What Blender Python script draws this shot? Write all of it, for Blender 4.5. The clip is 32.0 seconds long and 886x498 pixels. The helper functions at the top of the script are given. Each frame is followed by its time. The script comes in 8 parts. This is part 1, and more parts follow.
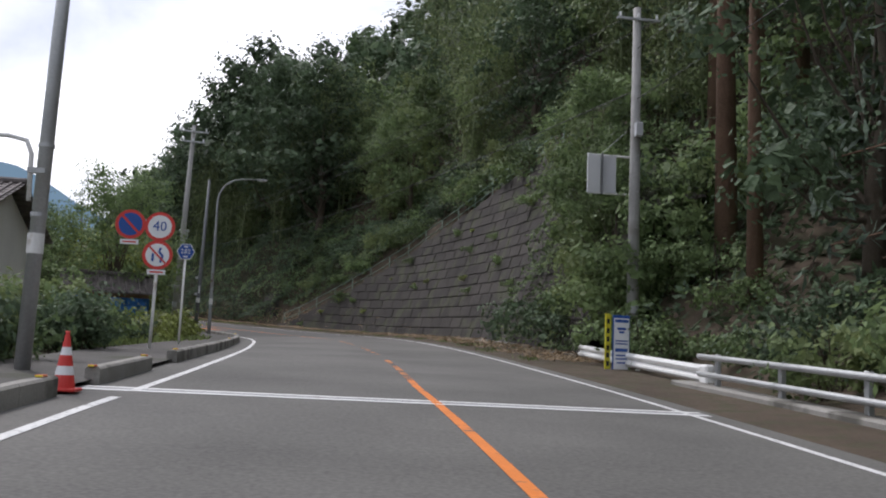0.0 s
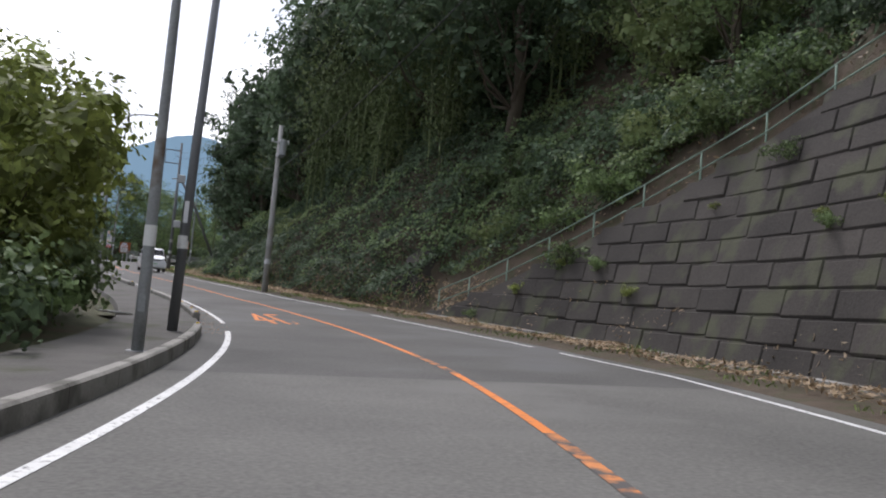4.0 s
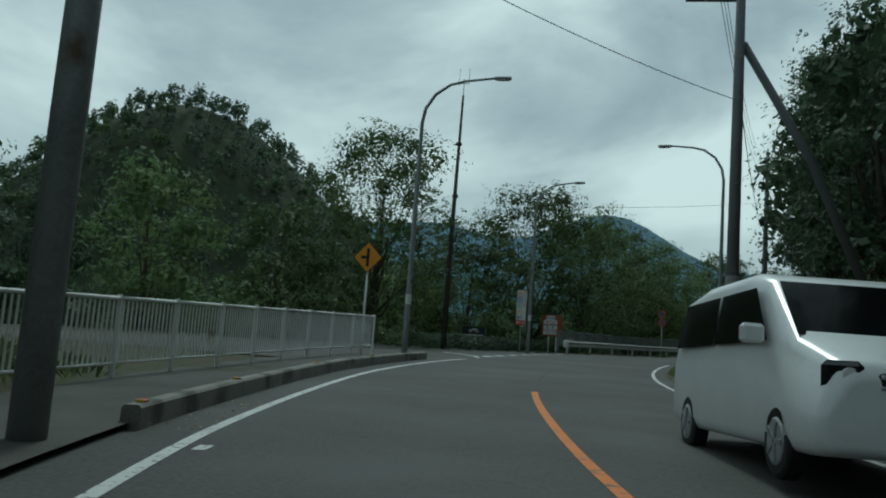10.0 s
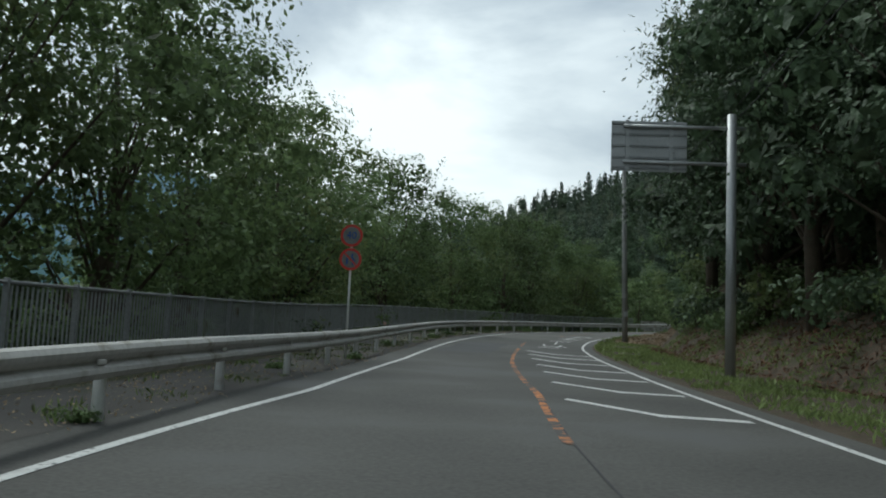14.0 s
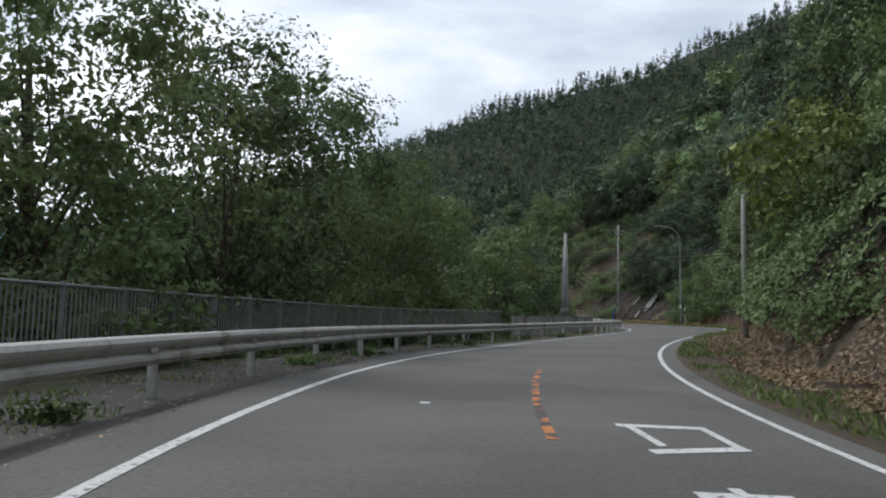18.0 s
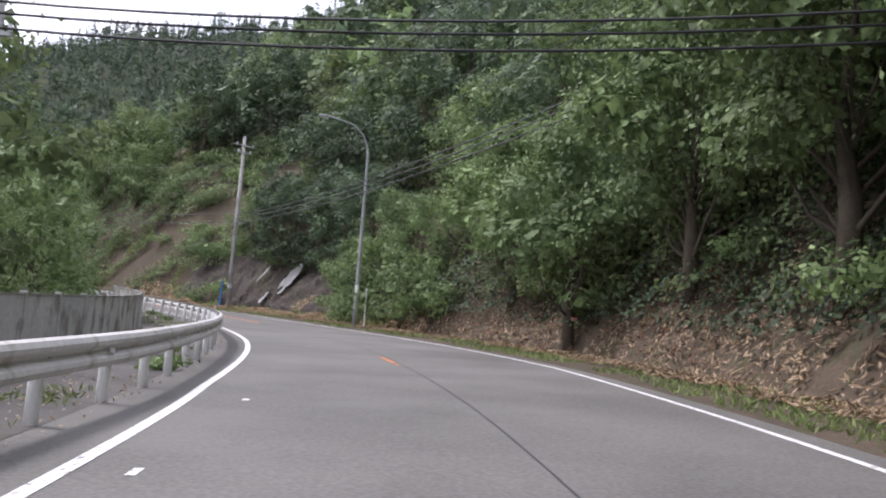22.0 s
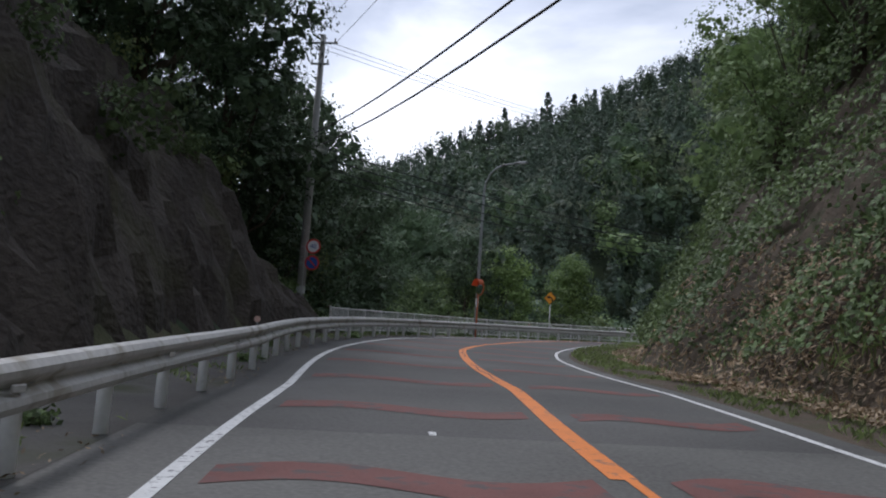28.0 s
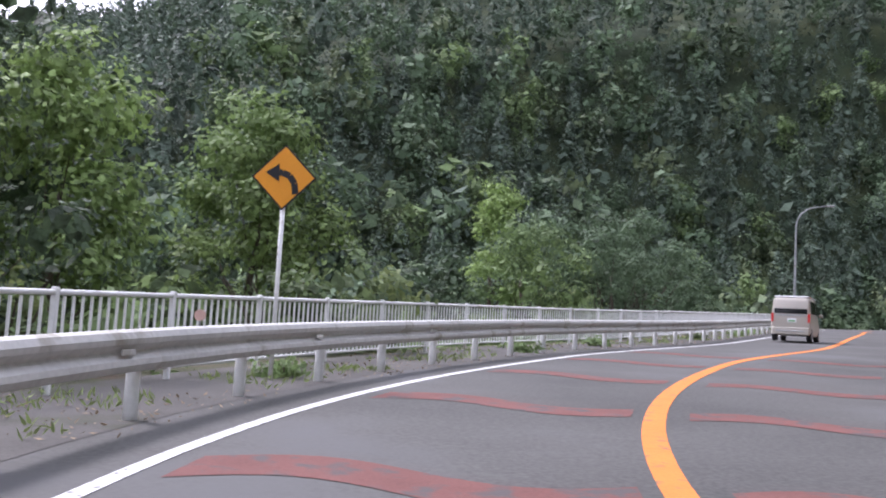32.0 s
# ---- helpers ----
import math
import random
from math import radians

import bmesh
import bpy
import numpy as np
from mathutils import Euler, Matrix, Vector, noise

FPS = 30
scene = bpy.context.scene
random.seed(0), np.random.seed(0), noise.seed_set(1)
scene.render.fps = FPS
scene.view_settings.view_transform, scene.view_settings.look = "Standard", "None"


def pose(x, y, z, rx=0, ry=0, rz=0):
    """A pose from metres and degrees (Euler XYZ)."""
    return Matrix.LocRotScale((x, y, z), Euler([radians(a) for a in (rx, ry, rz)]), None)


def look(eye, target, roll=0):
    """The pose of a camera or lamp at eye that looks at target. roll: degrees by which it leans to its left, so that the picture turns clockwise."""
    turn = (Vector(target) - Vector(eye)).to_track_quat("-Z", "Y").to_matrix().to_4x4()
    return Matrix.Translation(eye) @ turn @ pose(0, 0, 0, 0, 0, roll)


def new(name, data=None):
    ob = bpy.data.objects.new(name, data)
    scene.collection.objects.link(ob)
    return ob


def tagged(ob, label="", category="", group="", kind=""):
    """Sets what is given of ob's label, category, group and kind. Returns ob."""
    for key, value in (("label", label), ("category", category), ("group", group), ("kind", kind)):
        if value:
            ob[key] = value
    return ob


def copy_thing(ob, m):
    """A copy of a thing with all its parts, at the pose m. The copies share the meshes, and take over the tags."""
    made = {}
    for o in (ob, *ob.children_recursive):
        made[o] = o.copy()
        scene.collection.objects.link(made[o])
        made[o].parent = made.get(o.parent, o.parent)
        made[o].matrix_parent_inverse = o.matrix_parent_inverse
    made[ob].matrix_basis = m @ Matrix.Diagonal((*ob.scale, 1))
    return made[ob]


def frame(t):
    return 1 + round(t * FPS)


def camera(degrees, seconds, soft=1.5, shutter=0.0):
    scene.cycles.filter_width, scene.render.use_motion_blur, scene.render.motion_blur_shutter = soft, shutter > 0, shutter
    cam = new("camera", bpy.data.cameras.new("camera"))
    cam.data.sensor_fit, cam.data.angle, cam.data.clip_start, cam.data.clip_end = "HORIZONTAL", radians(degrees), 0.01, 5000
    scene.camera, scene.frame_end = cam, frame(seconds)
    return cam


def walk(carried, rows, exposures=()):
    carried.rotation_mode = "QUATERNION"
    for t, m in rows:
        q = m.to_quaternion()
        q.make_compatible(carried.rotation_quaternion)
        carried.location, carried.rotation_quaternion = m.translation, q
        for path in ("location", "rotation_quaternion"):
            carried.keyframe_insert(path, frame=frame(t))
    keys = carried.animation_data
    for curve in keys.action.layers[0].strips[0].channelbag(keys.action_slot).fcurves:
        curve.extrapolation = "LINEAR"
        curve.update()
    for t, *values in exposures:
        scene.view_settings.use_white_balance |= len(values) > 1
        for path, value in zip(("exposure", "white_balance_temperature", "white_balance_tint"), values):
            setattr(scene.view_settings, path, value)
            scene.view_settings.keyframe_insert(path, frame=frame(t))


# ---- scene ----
cam = camera(52.27, 32.0, soft=2.0, shutter=0.0)
# seconds, x, y, z, yaw, pitch, roll
PATH = [
    (0.0, 0.000, 0.000, 1.200, 0.03, 6.50, 2.29),
    (0.5, -0.259, 3.734, 1.390, 2.06, 6.32, 2.57),
    (1.0, -0.672, 8.085, 1.575, 2.88, 5.97, 2.65),
    (1.5, -1.180, 12.866, 1.759, 3.30, 5.65, 2.54),
    (2.0, -1.756, 17.980, 1.936, 4.19, 5.24, 2.37),
    (2.5, -2.469, 23.103, 2.111, 5.79, 4.85, 2.36),
    (3.0, -3.387, 28.427, 2.283, 7.50, 4.63, 2.92),
    (3.5, -4.500, 33.909, 2.450, 9.34, 4.55, 3.96),
    (4.0, -5.765, 39.288, 2.601, 11.39, 4.56, 4.95),
    (4.5, -7.137, 44.304, 2.727, 13.75, 4.56, 5.38),
    (5.0, -8.610, 48.914, 2.827, 16.43, 4.55, 5.14),
    (5.5, -10.404, 53.644, 2.930, 19.42, 4.85, 4.91),
    (6.0, -12.568, 58.410, 3.055, 22.77, 5.11, 5.09),
    (6.5, -15.087, 63.255, 3.222, 25.94, 5.58, 5.35),
    (7.0, -17.885, 68.052, 3.427, 29.26, 6.05, 5.51),
    (7.5, -20.979, 72.723, 3.670, 32.15, 6.61, 5.80),
    (8.0, -24.317, 77.370, 3.944, 34.56, 6.85, 5.70),
    (8.5, -27.998, 81.982, 4.258, 37.11, 7.08, 5.13),
    (9.0, -31.889, 86.399, 4.587, 38.89, 7.02, 4.89),
    (9.5, -35.828, 90.801, 4.911, 39.00, 7.26, 4.69),
    (10.0, -39.745, 95.293, 5.225, 37.44, 7.56, 4.25),
    (10.5, -43.531, 99.969, 5.527, 35.05, 7.41, 3.75),
    (11.0, -47.131, 104.865, 5.818, 32.26, 7.27, 3.46),
    (11.5, -50.356, 109.923, 6.113, 29.02, 7.24, 3.10),
    (12.0, -53.280, 115.154, 6.403, 25.18, 6.76, 2.90),
    (12.5, -55.902, 120.629, 6.695, 21.15, 6.29, 2.57),
    (13.0, -58.099, 126.179, 6.996, 17.54, 6.61, 1.80),
    (13.5, -59.956, 131.963, 7.288, 14.03, 6.73, 1.92),
    (14.0, -61.435, 137.524, 7.570, 10.48, 6.66, 2.52),
    (14.5, -62.656, 143.492, 7.839, 7.21, 6.43, 2.90),
    (15.0, -63.729, 149.631, 8.090, 5.05, 6.38, 3.01),
    (15.5, -64.651, 155.925, 8.329, 3.89, 6.51, 2.88),
    (16.0, -65.406, 162.275, 8.575, 2.98, 6.68, 2.58),
    (16.5, -65.976, 168.581, 8.851, 1.61, 6.77, 2.21),
    (17.0, -66.360, 174.826, 9.160, -0.34, 6.76, 1.77),
    (17.5, -66.500, 181.064, 9.483, -2.82, 6.58, 1.32),
    (18.0, -66.349, 187.367, 9.812, -5.52, 6.75, 1.19),
    (18.5, -65.847, 193.789, 10.138, -8.75, 6.79, 1.31),
    (19.0, -64.927, 200.348, 10.460, -12.56, 6.72, 1.62),
    (19.5, -63.560, 206.766, 10.789, -16.74, 6.74, 2.45),
    (20.0, -61.628, 213.212, 11.116, -21.31, 6.54, 3.18),
    (20.5, -59.192, 219.538, 11.442, -25.55, 6.27, 3.70),
    (21.0, -56.460, 225.646, 11.763, -28.00, 6.05, 4.10),
    (21.5, -53.676, 231.433, 12.079, -29.03, 6.45, 4.17),
    (22.0, -50.948, 236.978, 12.384, -29.13, 6.73, 4.12),
    (22.5, -48.406, 242.488, 12.675, -28.15, 6.61, 4.28),
    (23.0, -46.016, 248.062, 12.953, -26.08, 6.42, 4.63),
    (23.5, -43.850, 253.677, 13.222, -23.35, 6.32, 4.57),
    (24.0, -42.081, 259.289, 13.494, -19.16, 6.40, 4.43),
    (24.5, -40.705, 265.146, 13.777, -14.80, 6.36, 4.66),
    (25.0, -39.693, 271.096, 14.076, -11.05, 6.56, 4.48),
    (25.5, -39.081, 277.188, 14.393, -6.88, 6.72, 3.93),
    (26.0, -38.889, 283.228, 14.732, -2.67, 7.01, 4.04),
    (26.5, -39.173, 289.059, 15.068, 1.54, 7.04, 3.91),
    (27.0, -39.971, 294.977, 15.395, 5.62, 7.00, 3.90),
    (27.5, -41.250, 300.969, 15.713, 9.46, 6.92, 3.99),
    (28.0, -42.810, 306.971, 16.022, 12.26, 6.85, 4.07),
    (28.5, -44.451, 312.912, 16.322, 13.25, 6.84, 4.06),
    (29.0, -46.140, 318.784, 16.614, 12.30, 6.89, 3.93),
    (29.5, -47.563, 324.482, 16.908, 9.79, 6.78, 3.22),
    (30.0, -48.711, 330.206, 17.199, 6.94, 6.34, 2.39),
    (30.5, -49.508, 335.848, 17.488, 3.57, 6.00, 1.86),
    (31.0, -49.963, 341.413, 17.784, -1.27, 6.07, 1.75),
    (31.5, -49.863, 347.046, 18.074, -7.40, 5.74, 2.34),
    (32.0, -49.074, 352.766, 18.369, -14.76, 5.23, 3.35),
]


def aim(x, y, z, yaw, pitch, roll):
    a, b = radians(yaw), radians(pitch)
    return look((x, y, z), (x - math.sin(a) * math.cos(b), y + math.cos(a) * math.cos(b), z + math.sin(b)), roll)


EXPO = [(0.0, 0.2, 6150, 17), (1.0, -0.05, 6150, 14), (2.5, 0.4, 6150, 16), (4.5, 0.55, 6150, 17), (5.3, 0.4, 6150, 17), (6.0, -0.2, 6150, 16), (7.5, -0.5, 6000, 11), (9.0, -0.83, 5650, -6), (10.5, -1.05, 5540, -17), (12.0, -0.95, 5580, -16), (13.0, -0.85, 5530, -16),
        (14.2, -0.35, 5950, 2), (16.5, -0.3, 5950, 9), (18.0, 0.0, 6000, 11), (19.0, 0.55, 6100, 15), (19.8, 1.1, 6100, 22), (20.5, 1.2, 6100, 24), (22.0, 1.1, 6100, 23), (24.0, 1.0, 6100, 23), (26.0, 0.4, 6150, 22), (28.5, -0.17, 5750, 15), (30.0, 0.5, 5850, 19), (31.0, 0.72, 5850, 23), (32.0, 1.28, 5850, 26)]
walk(cam, [(t, aim(*p)) for t, *p in PATH], EXPO)

# ---- plan of the road: s metres along the driven line, l metres to its right ----
STEP, S0 = 14.0, -80.0
PLAN = [(5.26, -79.83), (4.34, -65.86), (3.42, -51.89), (2.5, -37.92), (1.58, -23.95), (0.66, -9.98), (-0.29, 3.99),
        (-1.75, 17.91), (-4.04, 31.72), (-7.44, 45.29), (-12.53, 58.32), (-19.46, 70.47), (-27.79, 81.71), (-37.06, 92.2),
        (-45.86, 103.08), (-53.19, 115.0), (-58.67, 127.86), (-62.25, 141.38), (-64.55, 155.19), (-66.01, 169.11), (-66.48, 183.1),
        (-65.43, 197.05), (-62.43, 210.71), (-57.34, 223.74), (-51.26, 236.35), (-45.58, 249.14), (-41.3, 262.45), (-39.16, 276.27),
        (-39.3, 290.25), (-42.01, 303.97), (-45.76, 317.46), (-48.85, 331.1), (-49.95, 345.04), (-47.43, 358.74), (-39.83, 370.35),
        (-29.76, 380.08), (-20.39, 390.48), (-11.02, 400.88), (-1.48, 411.12), (10.4, 418.54), (24.09, 421.45), (38.04, 420.23),
        (51.56, 416.61), (65.08, 412.98), (78.61, 409.36), (92.13, 405.74), (105.65, 402.11)]
RISE = [-3.26, -2.44, -1.63, -0.81, 0.01, 0.8, 1.41, 1.85, 2.62, 3.7, 4.71, 5.68, 6.63, 7.41, 8.39,
        9.39, 10.37, 11.34, 12.26, 13.25, 14.36, 15.35, 16.35, 17.34, 18.14, 18.94, 19.74, 20.54, 21.34, 22.1, 22.9, 23.7, 24.5]
BANK = [-0.008, -0.008, -0.008, -0.008, -0.007, -0.007, 0.035, 0.04, 0.05, 0.032, 0.01, -0.011, 0.0, -0.005, -0.026,
        -0.014, 0.018, 0.025, 0.03, 0.022, 0.02, 0.019, -0.015, 0.005, 0.005, 0.005, 0.005, 0.005, 0.005, 0.005, 0.005, 0.005, 0.005]


def spline(keys, vals, at):
    m = np.gradient(vals, keys)
    i = np.clip(np.searchsorted(keys, at, "right") - 1, 0, len(keys) - 2)
    h = keys[i + 1] - keys[i]
    u = (at - keys[i]) / h
    return ((2 * u**3 - 3 * u**2 + 1) * vals[i] + (u**3 - 2 * u**2 + u) * h * m[i]
            + (3 * u**2 - 2 * u**3) * vals[i + 1] + (u**3 - u**2) * h * m[i + 1])


RS = np.arange(-80.0, 560.01, 1.0)
_k = S0 + STEP * np.arange(len(PLAN))
_r = S0 + 20.0 * np.arange(len(RISE))
RX, RY = (spline(_k, np.array(PLAN)[:, i], RS) for i in (0, 1))
RZ, RB = spline(_r, np.array(RISE), RS), spline(_r, np.array(BANK), RS)
TX, TY = np.gradient(RX), np.gradient(RY)
_n = np.hypot(TX, TY)
TX, TY = TX / _n, TY / _n


def table(*pairs):
    a = np.array(pairs, float)
    return lambda s: np.interp(s, a[:, 0], a[:, 1])


LEFT = table((-80, -3), (10, -2.95), (32, -2.5), (47, -2), (55, -1.8), (67, -1.4), (79, -1.3), (88, -1.42), (102, -1.56), (108, -1.78), (115, -2.05), (121, -2.15), (127, -2.3),
             (134, -2.3), (139, -2.25), (143, -2.6), (150, -2.85), (157, -2.95), (160, -2.7), (168, -1.9), (180, -1.6), (195, -1.8), (212, -2.13), (221, -2.22), (230, -2.12), (237, -1.98), (246, -1.87), (270, -2), (285, -1.6),
             (300, -1.5), (315, -1.35), (328, -1.3), (343, -1.4), (355, -2), (365, -2.2), (380, -1.9), (400, -1.7), (480, -1.7))
MID = table((-80, 1.3), (0, 1.3), (15, 1.03), (37, 1.5), (55, 2.05), (67, 1.98), (79, 1.75), (84, 1.56), (96, 1.6), (104, 1.72), (118, 1.6), (151, 1.2), (163, 1.45), (169, 1.65), (180, 1.45),
            (194, 1.35), (199, 1.1), (230, 1.22), (280, 1.45), (301, 1.58), (308, 1.62), (320, 1.85), (334, 1.95), (344, 2.2), (352, 1.8), (360, 1.26), (365, 1.3), (370, 1.5), (380, 1.6), (480, 1.6))
RIGHT = table((-80, 4.5), (0, 4.5), (30, 4.8), (40, 4.9), (55, 6.2), (63, 5.9), (70, 5.3), (79, 4.82), (84, 4.55), (91, 4.4), (103, 4.6), (112, 4.85), (125, 4.8),
              (150, 4.1), (165, 4.4), (178, 4.5), (195, 4), (207, 3.82), (221, 3.92), (229, 3.98), (238, 3.9), (252, 4.05), (262, 4.45), (277, 5.3), (295, 5.2), (317, 4.8),
              (330, 4.5), (345, 5), (358, 4.4), (364, 4.35), (369, 4.5), (376, 4.8), (400, 4.8), (480, 4.8))


def on_plan(s, l):
    """x, y and the road surface's height; arrays or numbers."""
    x, y, tx, ty = (np.interp(s, RS, v) for v in (RX, RY, TX, TY))
    n = np.hypot(tx, ty)
    return x + l * ty / n, y - l * tx / n, np.interp(s, RS, RZ) + np.interp(s, RS, RB) * np.clip(l, -6, 8)


def spot(s, l, up=0.0):
    x, y, z = on_plan(s, l)
    return Vector((float(x), float(y), float(z) + up))


def way(s):
    """The road's heading at s, in degrees from +y to the left."""
    return math.degrees(math.atan2(-float(np.interp(s, RS, TX)), float(np.interp(s, RS, TY))))


def near_road(x, y):
    """s and l of plan points."""
    x, y = np.ravel(x), np.ravel(y)
    s, l = np.empty(len(x)), np.empty(len(x))
    for a in range(0, len(x), 4000):
        px, py = x[a:a + 4000], y[a:a + 4000]
        i = ((px[:, None] - RX) ** 2 + (py[:, None] - RY) ** 2).argmin(1)
        ex, ey = px - RX[i], py - RY[i]
        s[a:a + 4000] = RS[i] + ex * TX[i] + ey * TY[i]
        l[a:a + 4000] = ex * TY[i] - ey * TX[i]
    return s, l

# ---- world and sun ----
world = bpy.data.worlds.new("overcast_sky")
scene.world = world
world.use_nodes = True
wn, wl = world.node_tree.nodes, world.node_tree.links
SUN_UP, SUN_TURN = radians(52), radians(-40)
sky = wn.new("ShaderNodeTexSky")
sky.sky_type, sky.sun_disc, sky.sun_elevation, sky.sun_rotation = "NISHITA", False, SUN_UP, SUN_TURN
sky.air_density, sky.dust_density = 1.0, 3.0
coord = wn.new("ShaderNodeTexCoord")
stretch = wn.new("ShaderNodeMapping")
stretch.inputs["Scale"].default_value = (1.0, 1.0, 2.4)
cloud = wn.new("ShaderNodeTexNoise")
cloud.inputs["Scale"].default_value, cloud.inputs["Detail"].default_value, cloud.inputs["Roughness"].default_value = 1.9, 7.0, 0.54
cloud.inputs["Distortion"].default_value = 0.3
shade = wn.new("ShaderNodeValToRGB")
shade.color_ramp.elements[0].position, shade.color_ramp.elements[0].color = 0.36, (0.4, 0.45, 0.52, 1)
shade.color_ramp.elements[1].position, shade.color_ramp.elements[1].color = 0.64, (1.3, 1.29, 1.26, 1)
mid_tone = shade.color_ramp.elements.new(0.5)
mid_tone.color = (0.74, 0.77, 0.8, 1)
# the cloud layer is brighter on the sun's side and duller opposite to it
toward = wn.new("ShaderNodeVectorMath")
toward.operation = "DOT_PRODUCT"
toward.inputs[1].default_value = (math.sin(SUN_TURN) * math.cos(SUN_UP), math.cos(SUN_TURN) * math.cos(SUN_UP), math.sin(SUN_UP))
glow = wn.new("ShaderNodeMapRange")
glow.inputs["From Min"].default_value, glow.inputs["From Max"].default_value = -0.3, 1.0
glow.inputs["To Min"].default_value, glow.inputs["To Max"].default_value = 5.6, 10.0
dim = wn.new("ShaderNodeVectorMath")
dim.operation = "SCALE"
mix = wn.new("ShaderNodeMix")
mix.data_type, mix.inputs["Factor"].default_value = "RGBA", 0.85
back = wn["Background"]
back.inputs["Strength"].default_value = 0.13
wl.new(coord.outputs["Generated"], stretch.inputs["Vector"])
wl.new(stretch.outputs["Vector"], cloud.inputs["Vector"])
wl.new(cloud.outputs["Fac"], shade.inputs["Fac"])
wl.new(shade.outputs["Color"], dim.inputs[0])
wl.new(coord.outputs["Generated"], toward.inputs[0])
wl.new(toward.outputs["Value"], glow.inputs["Value"])
wl.new(glow.outputs["Result"], dim.inputs["Scale"])
wl.new(sky.outputs["Color"], mix.inputs[6])
wl.new(dim.outputs["Vector"], mix.inputs[7])
wl.new(mix.outputs[2], back.inputs["Color"])
sun = new("sun", bpy.data.lights.new("sun", "SUN"))
sun.data.energy, sun.data.angle, sun.data.color = 1.8, radians(10), (1.0, 0.96, 0.9)
sun.matrix_world = look((0, 0, 0), (math.sin(SUN_TURN) * -math.cos(SUN_UP), -math.cos(SUN_TURN) * math.cos(SUN_UP), -math.sin(SUN_UP)))


# ---- materials ----
def material(name, base, rough=0.8, metal=0.0, spread=0.25, size=3.0, fine=40.0, bump=0.3, bump_size=0.01, island=0.0, per_object=0.0,
             stain=None, stain_at=0.55, stain_size=1.2, translucent=0.0, gloss=0.3, coord_kind="Object"):
    m = bpy.data.materials.new(name)
    m.use_nodes = True
    n, k = m.node_tree.nodes, m.node_tree.links
    b = n["Principled BSDF"]
    b.inputs["Roughness"].default_value, b.inputs["Metallic"].default_value = rough, metal
    b.inputs["Specular IOR Level"].default_value = gloss
    tc = n.new("ShaderNodeNewGeometry")
    big, small = n.new("ShaderNodeTexNoise"), n.new("ShaderNodeTexNoise")
    for tex, scale, detail in ((big, size, 4.0), (small, fine, 6.0)):
        tex.inputs["Scale"].default_value, tex.inputs["Detail"].default_value = scale, detail
        k.new(tc.outputs["Position"], tex.inputs["Vector"])
    add = n.new("ShaderNodeMath")
    add.operation = "ADD"
    k.new(big.outputs["Fac"], add.inputs[0])
    k.new(small.outputs["Fac"], add.inputs[1])
    last = add
    extra = []
    if island:
        extra.append((tc.outputs["Random Per Island"], island))
    if per_object:
        extra.append((n.new("ShaderNodeObjectInfo").outputs["Random"], per_object))
    for socket, amount in extra:
        mul = n.new("ShaderNodeMath")
        mul.operation = "MULTIPLY_ADD"
        k.new(socket, mul.inputs[0])
        mul.inputs[1].default_value = amount * 2
        k.new(last.outputs[0], mul.inputs[2])
        off = n.new("ShaderNodeMath")
        off.operation = "SUBTRACT"
        k.new(mul.outputs[0], off.inputs[0])
        off.inputs[1].default_value = amount
        last = off
    ramp = n.new("ShaderNodeMapRange")
    ramp.inputs["From Min"].default_value, ramp.inputs["From Max"].default_value = 0.5, 1.5
    ramp.inputs["To Min"].default_value, ramp.inputs["To Max"].default_value = 1 - spread, 1 + spread
    k.new(last.outputs[0], ramp.inputs["Value"])
    tint = n.new("ShaderNodeVectorMath")
    tint.operation = "SCALE"
    tint.inputs[0].default_value = base
    k.new(ramp.outputs["Result"], tint.inputs["Scale"])
    colour = tint.outputs["Vector"]
    if stain:
        spots = n.new("ShaderNodeTexNoise")
        spots.inputs["Scale"].default_value, spots.inputs["Detail"].default_value = stain_size, 8.0
        k.new(tc.outputs["Position"], spots.inputs["Vector"])
        edge = n.new("ShaderNodeMapRange")
        edge.inputs["From Min"].default_value, edge.inputs["From Max"].default_value = stain_at - 0.04, stain_at + 0.08
        k.new(spots.outputs["Fac"], edge.inputs["Value"])
        over = n.new("ShaderNodeMix")
        over.data_type = "RGBA"
        k.new(edge.outputs["Result"], over.inputs["Factor"])
        k.new(colour, over.inputs[6])
        over.inputs[7].default_value = (*stain, 1)
        colour = over.outputs[2]
    k.new(colour, b.inputs["Base Color"])
    if bump:
        lift = n.new("ShaderNodeBump")
        lift.inputs["Strength"].default_value, lift.inputs["Distance"].default_value = bump, bump_size
        k.new(small.outputs["Fac"], lift.inputs["Height"])
        k.new(lift.outputs["Normal"], b.inputs["Normal"])
    if translucent:
        thin, blend = n.new("ShaderNodeBsdfTranslucent"), n.new("ShaderNodeMixShader")
        k.new(colour, thin.inputs["Color"])
        blend.inputs["Fac"].default_value = translucent
        k.new(b.outputs["BSDF"], blend.inputs[1])
        k.new(thin.outputs["BSDF"], blend.inputs[2])
        k.new(blend.outputs["Shader"], n["Material Output"].inputs["Surface"])
    return m


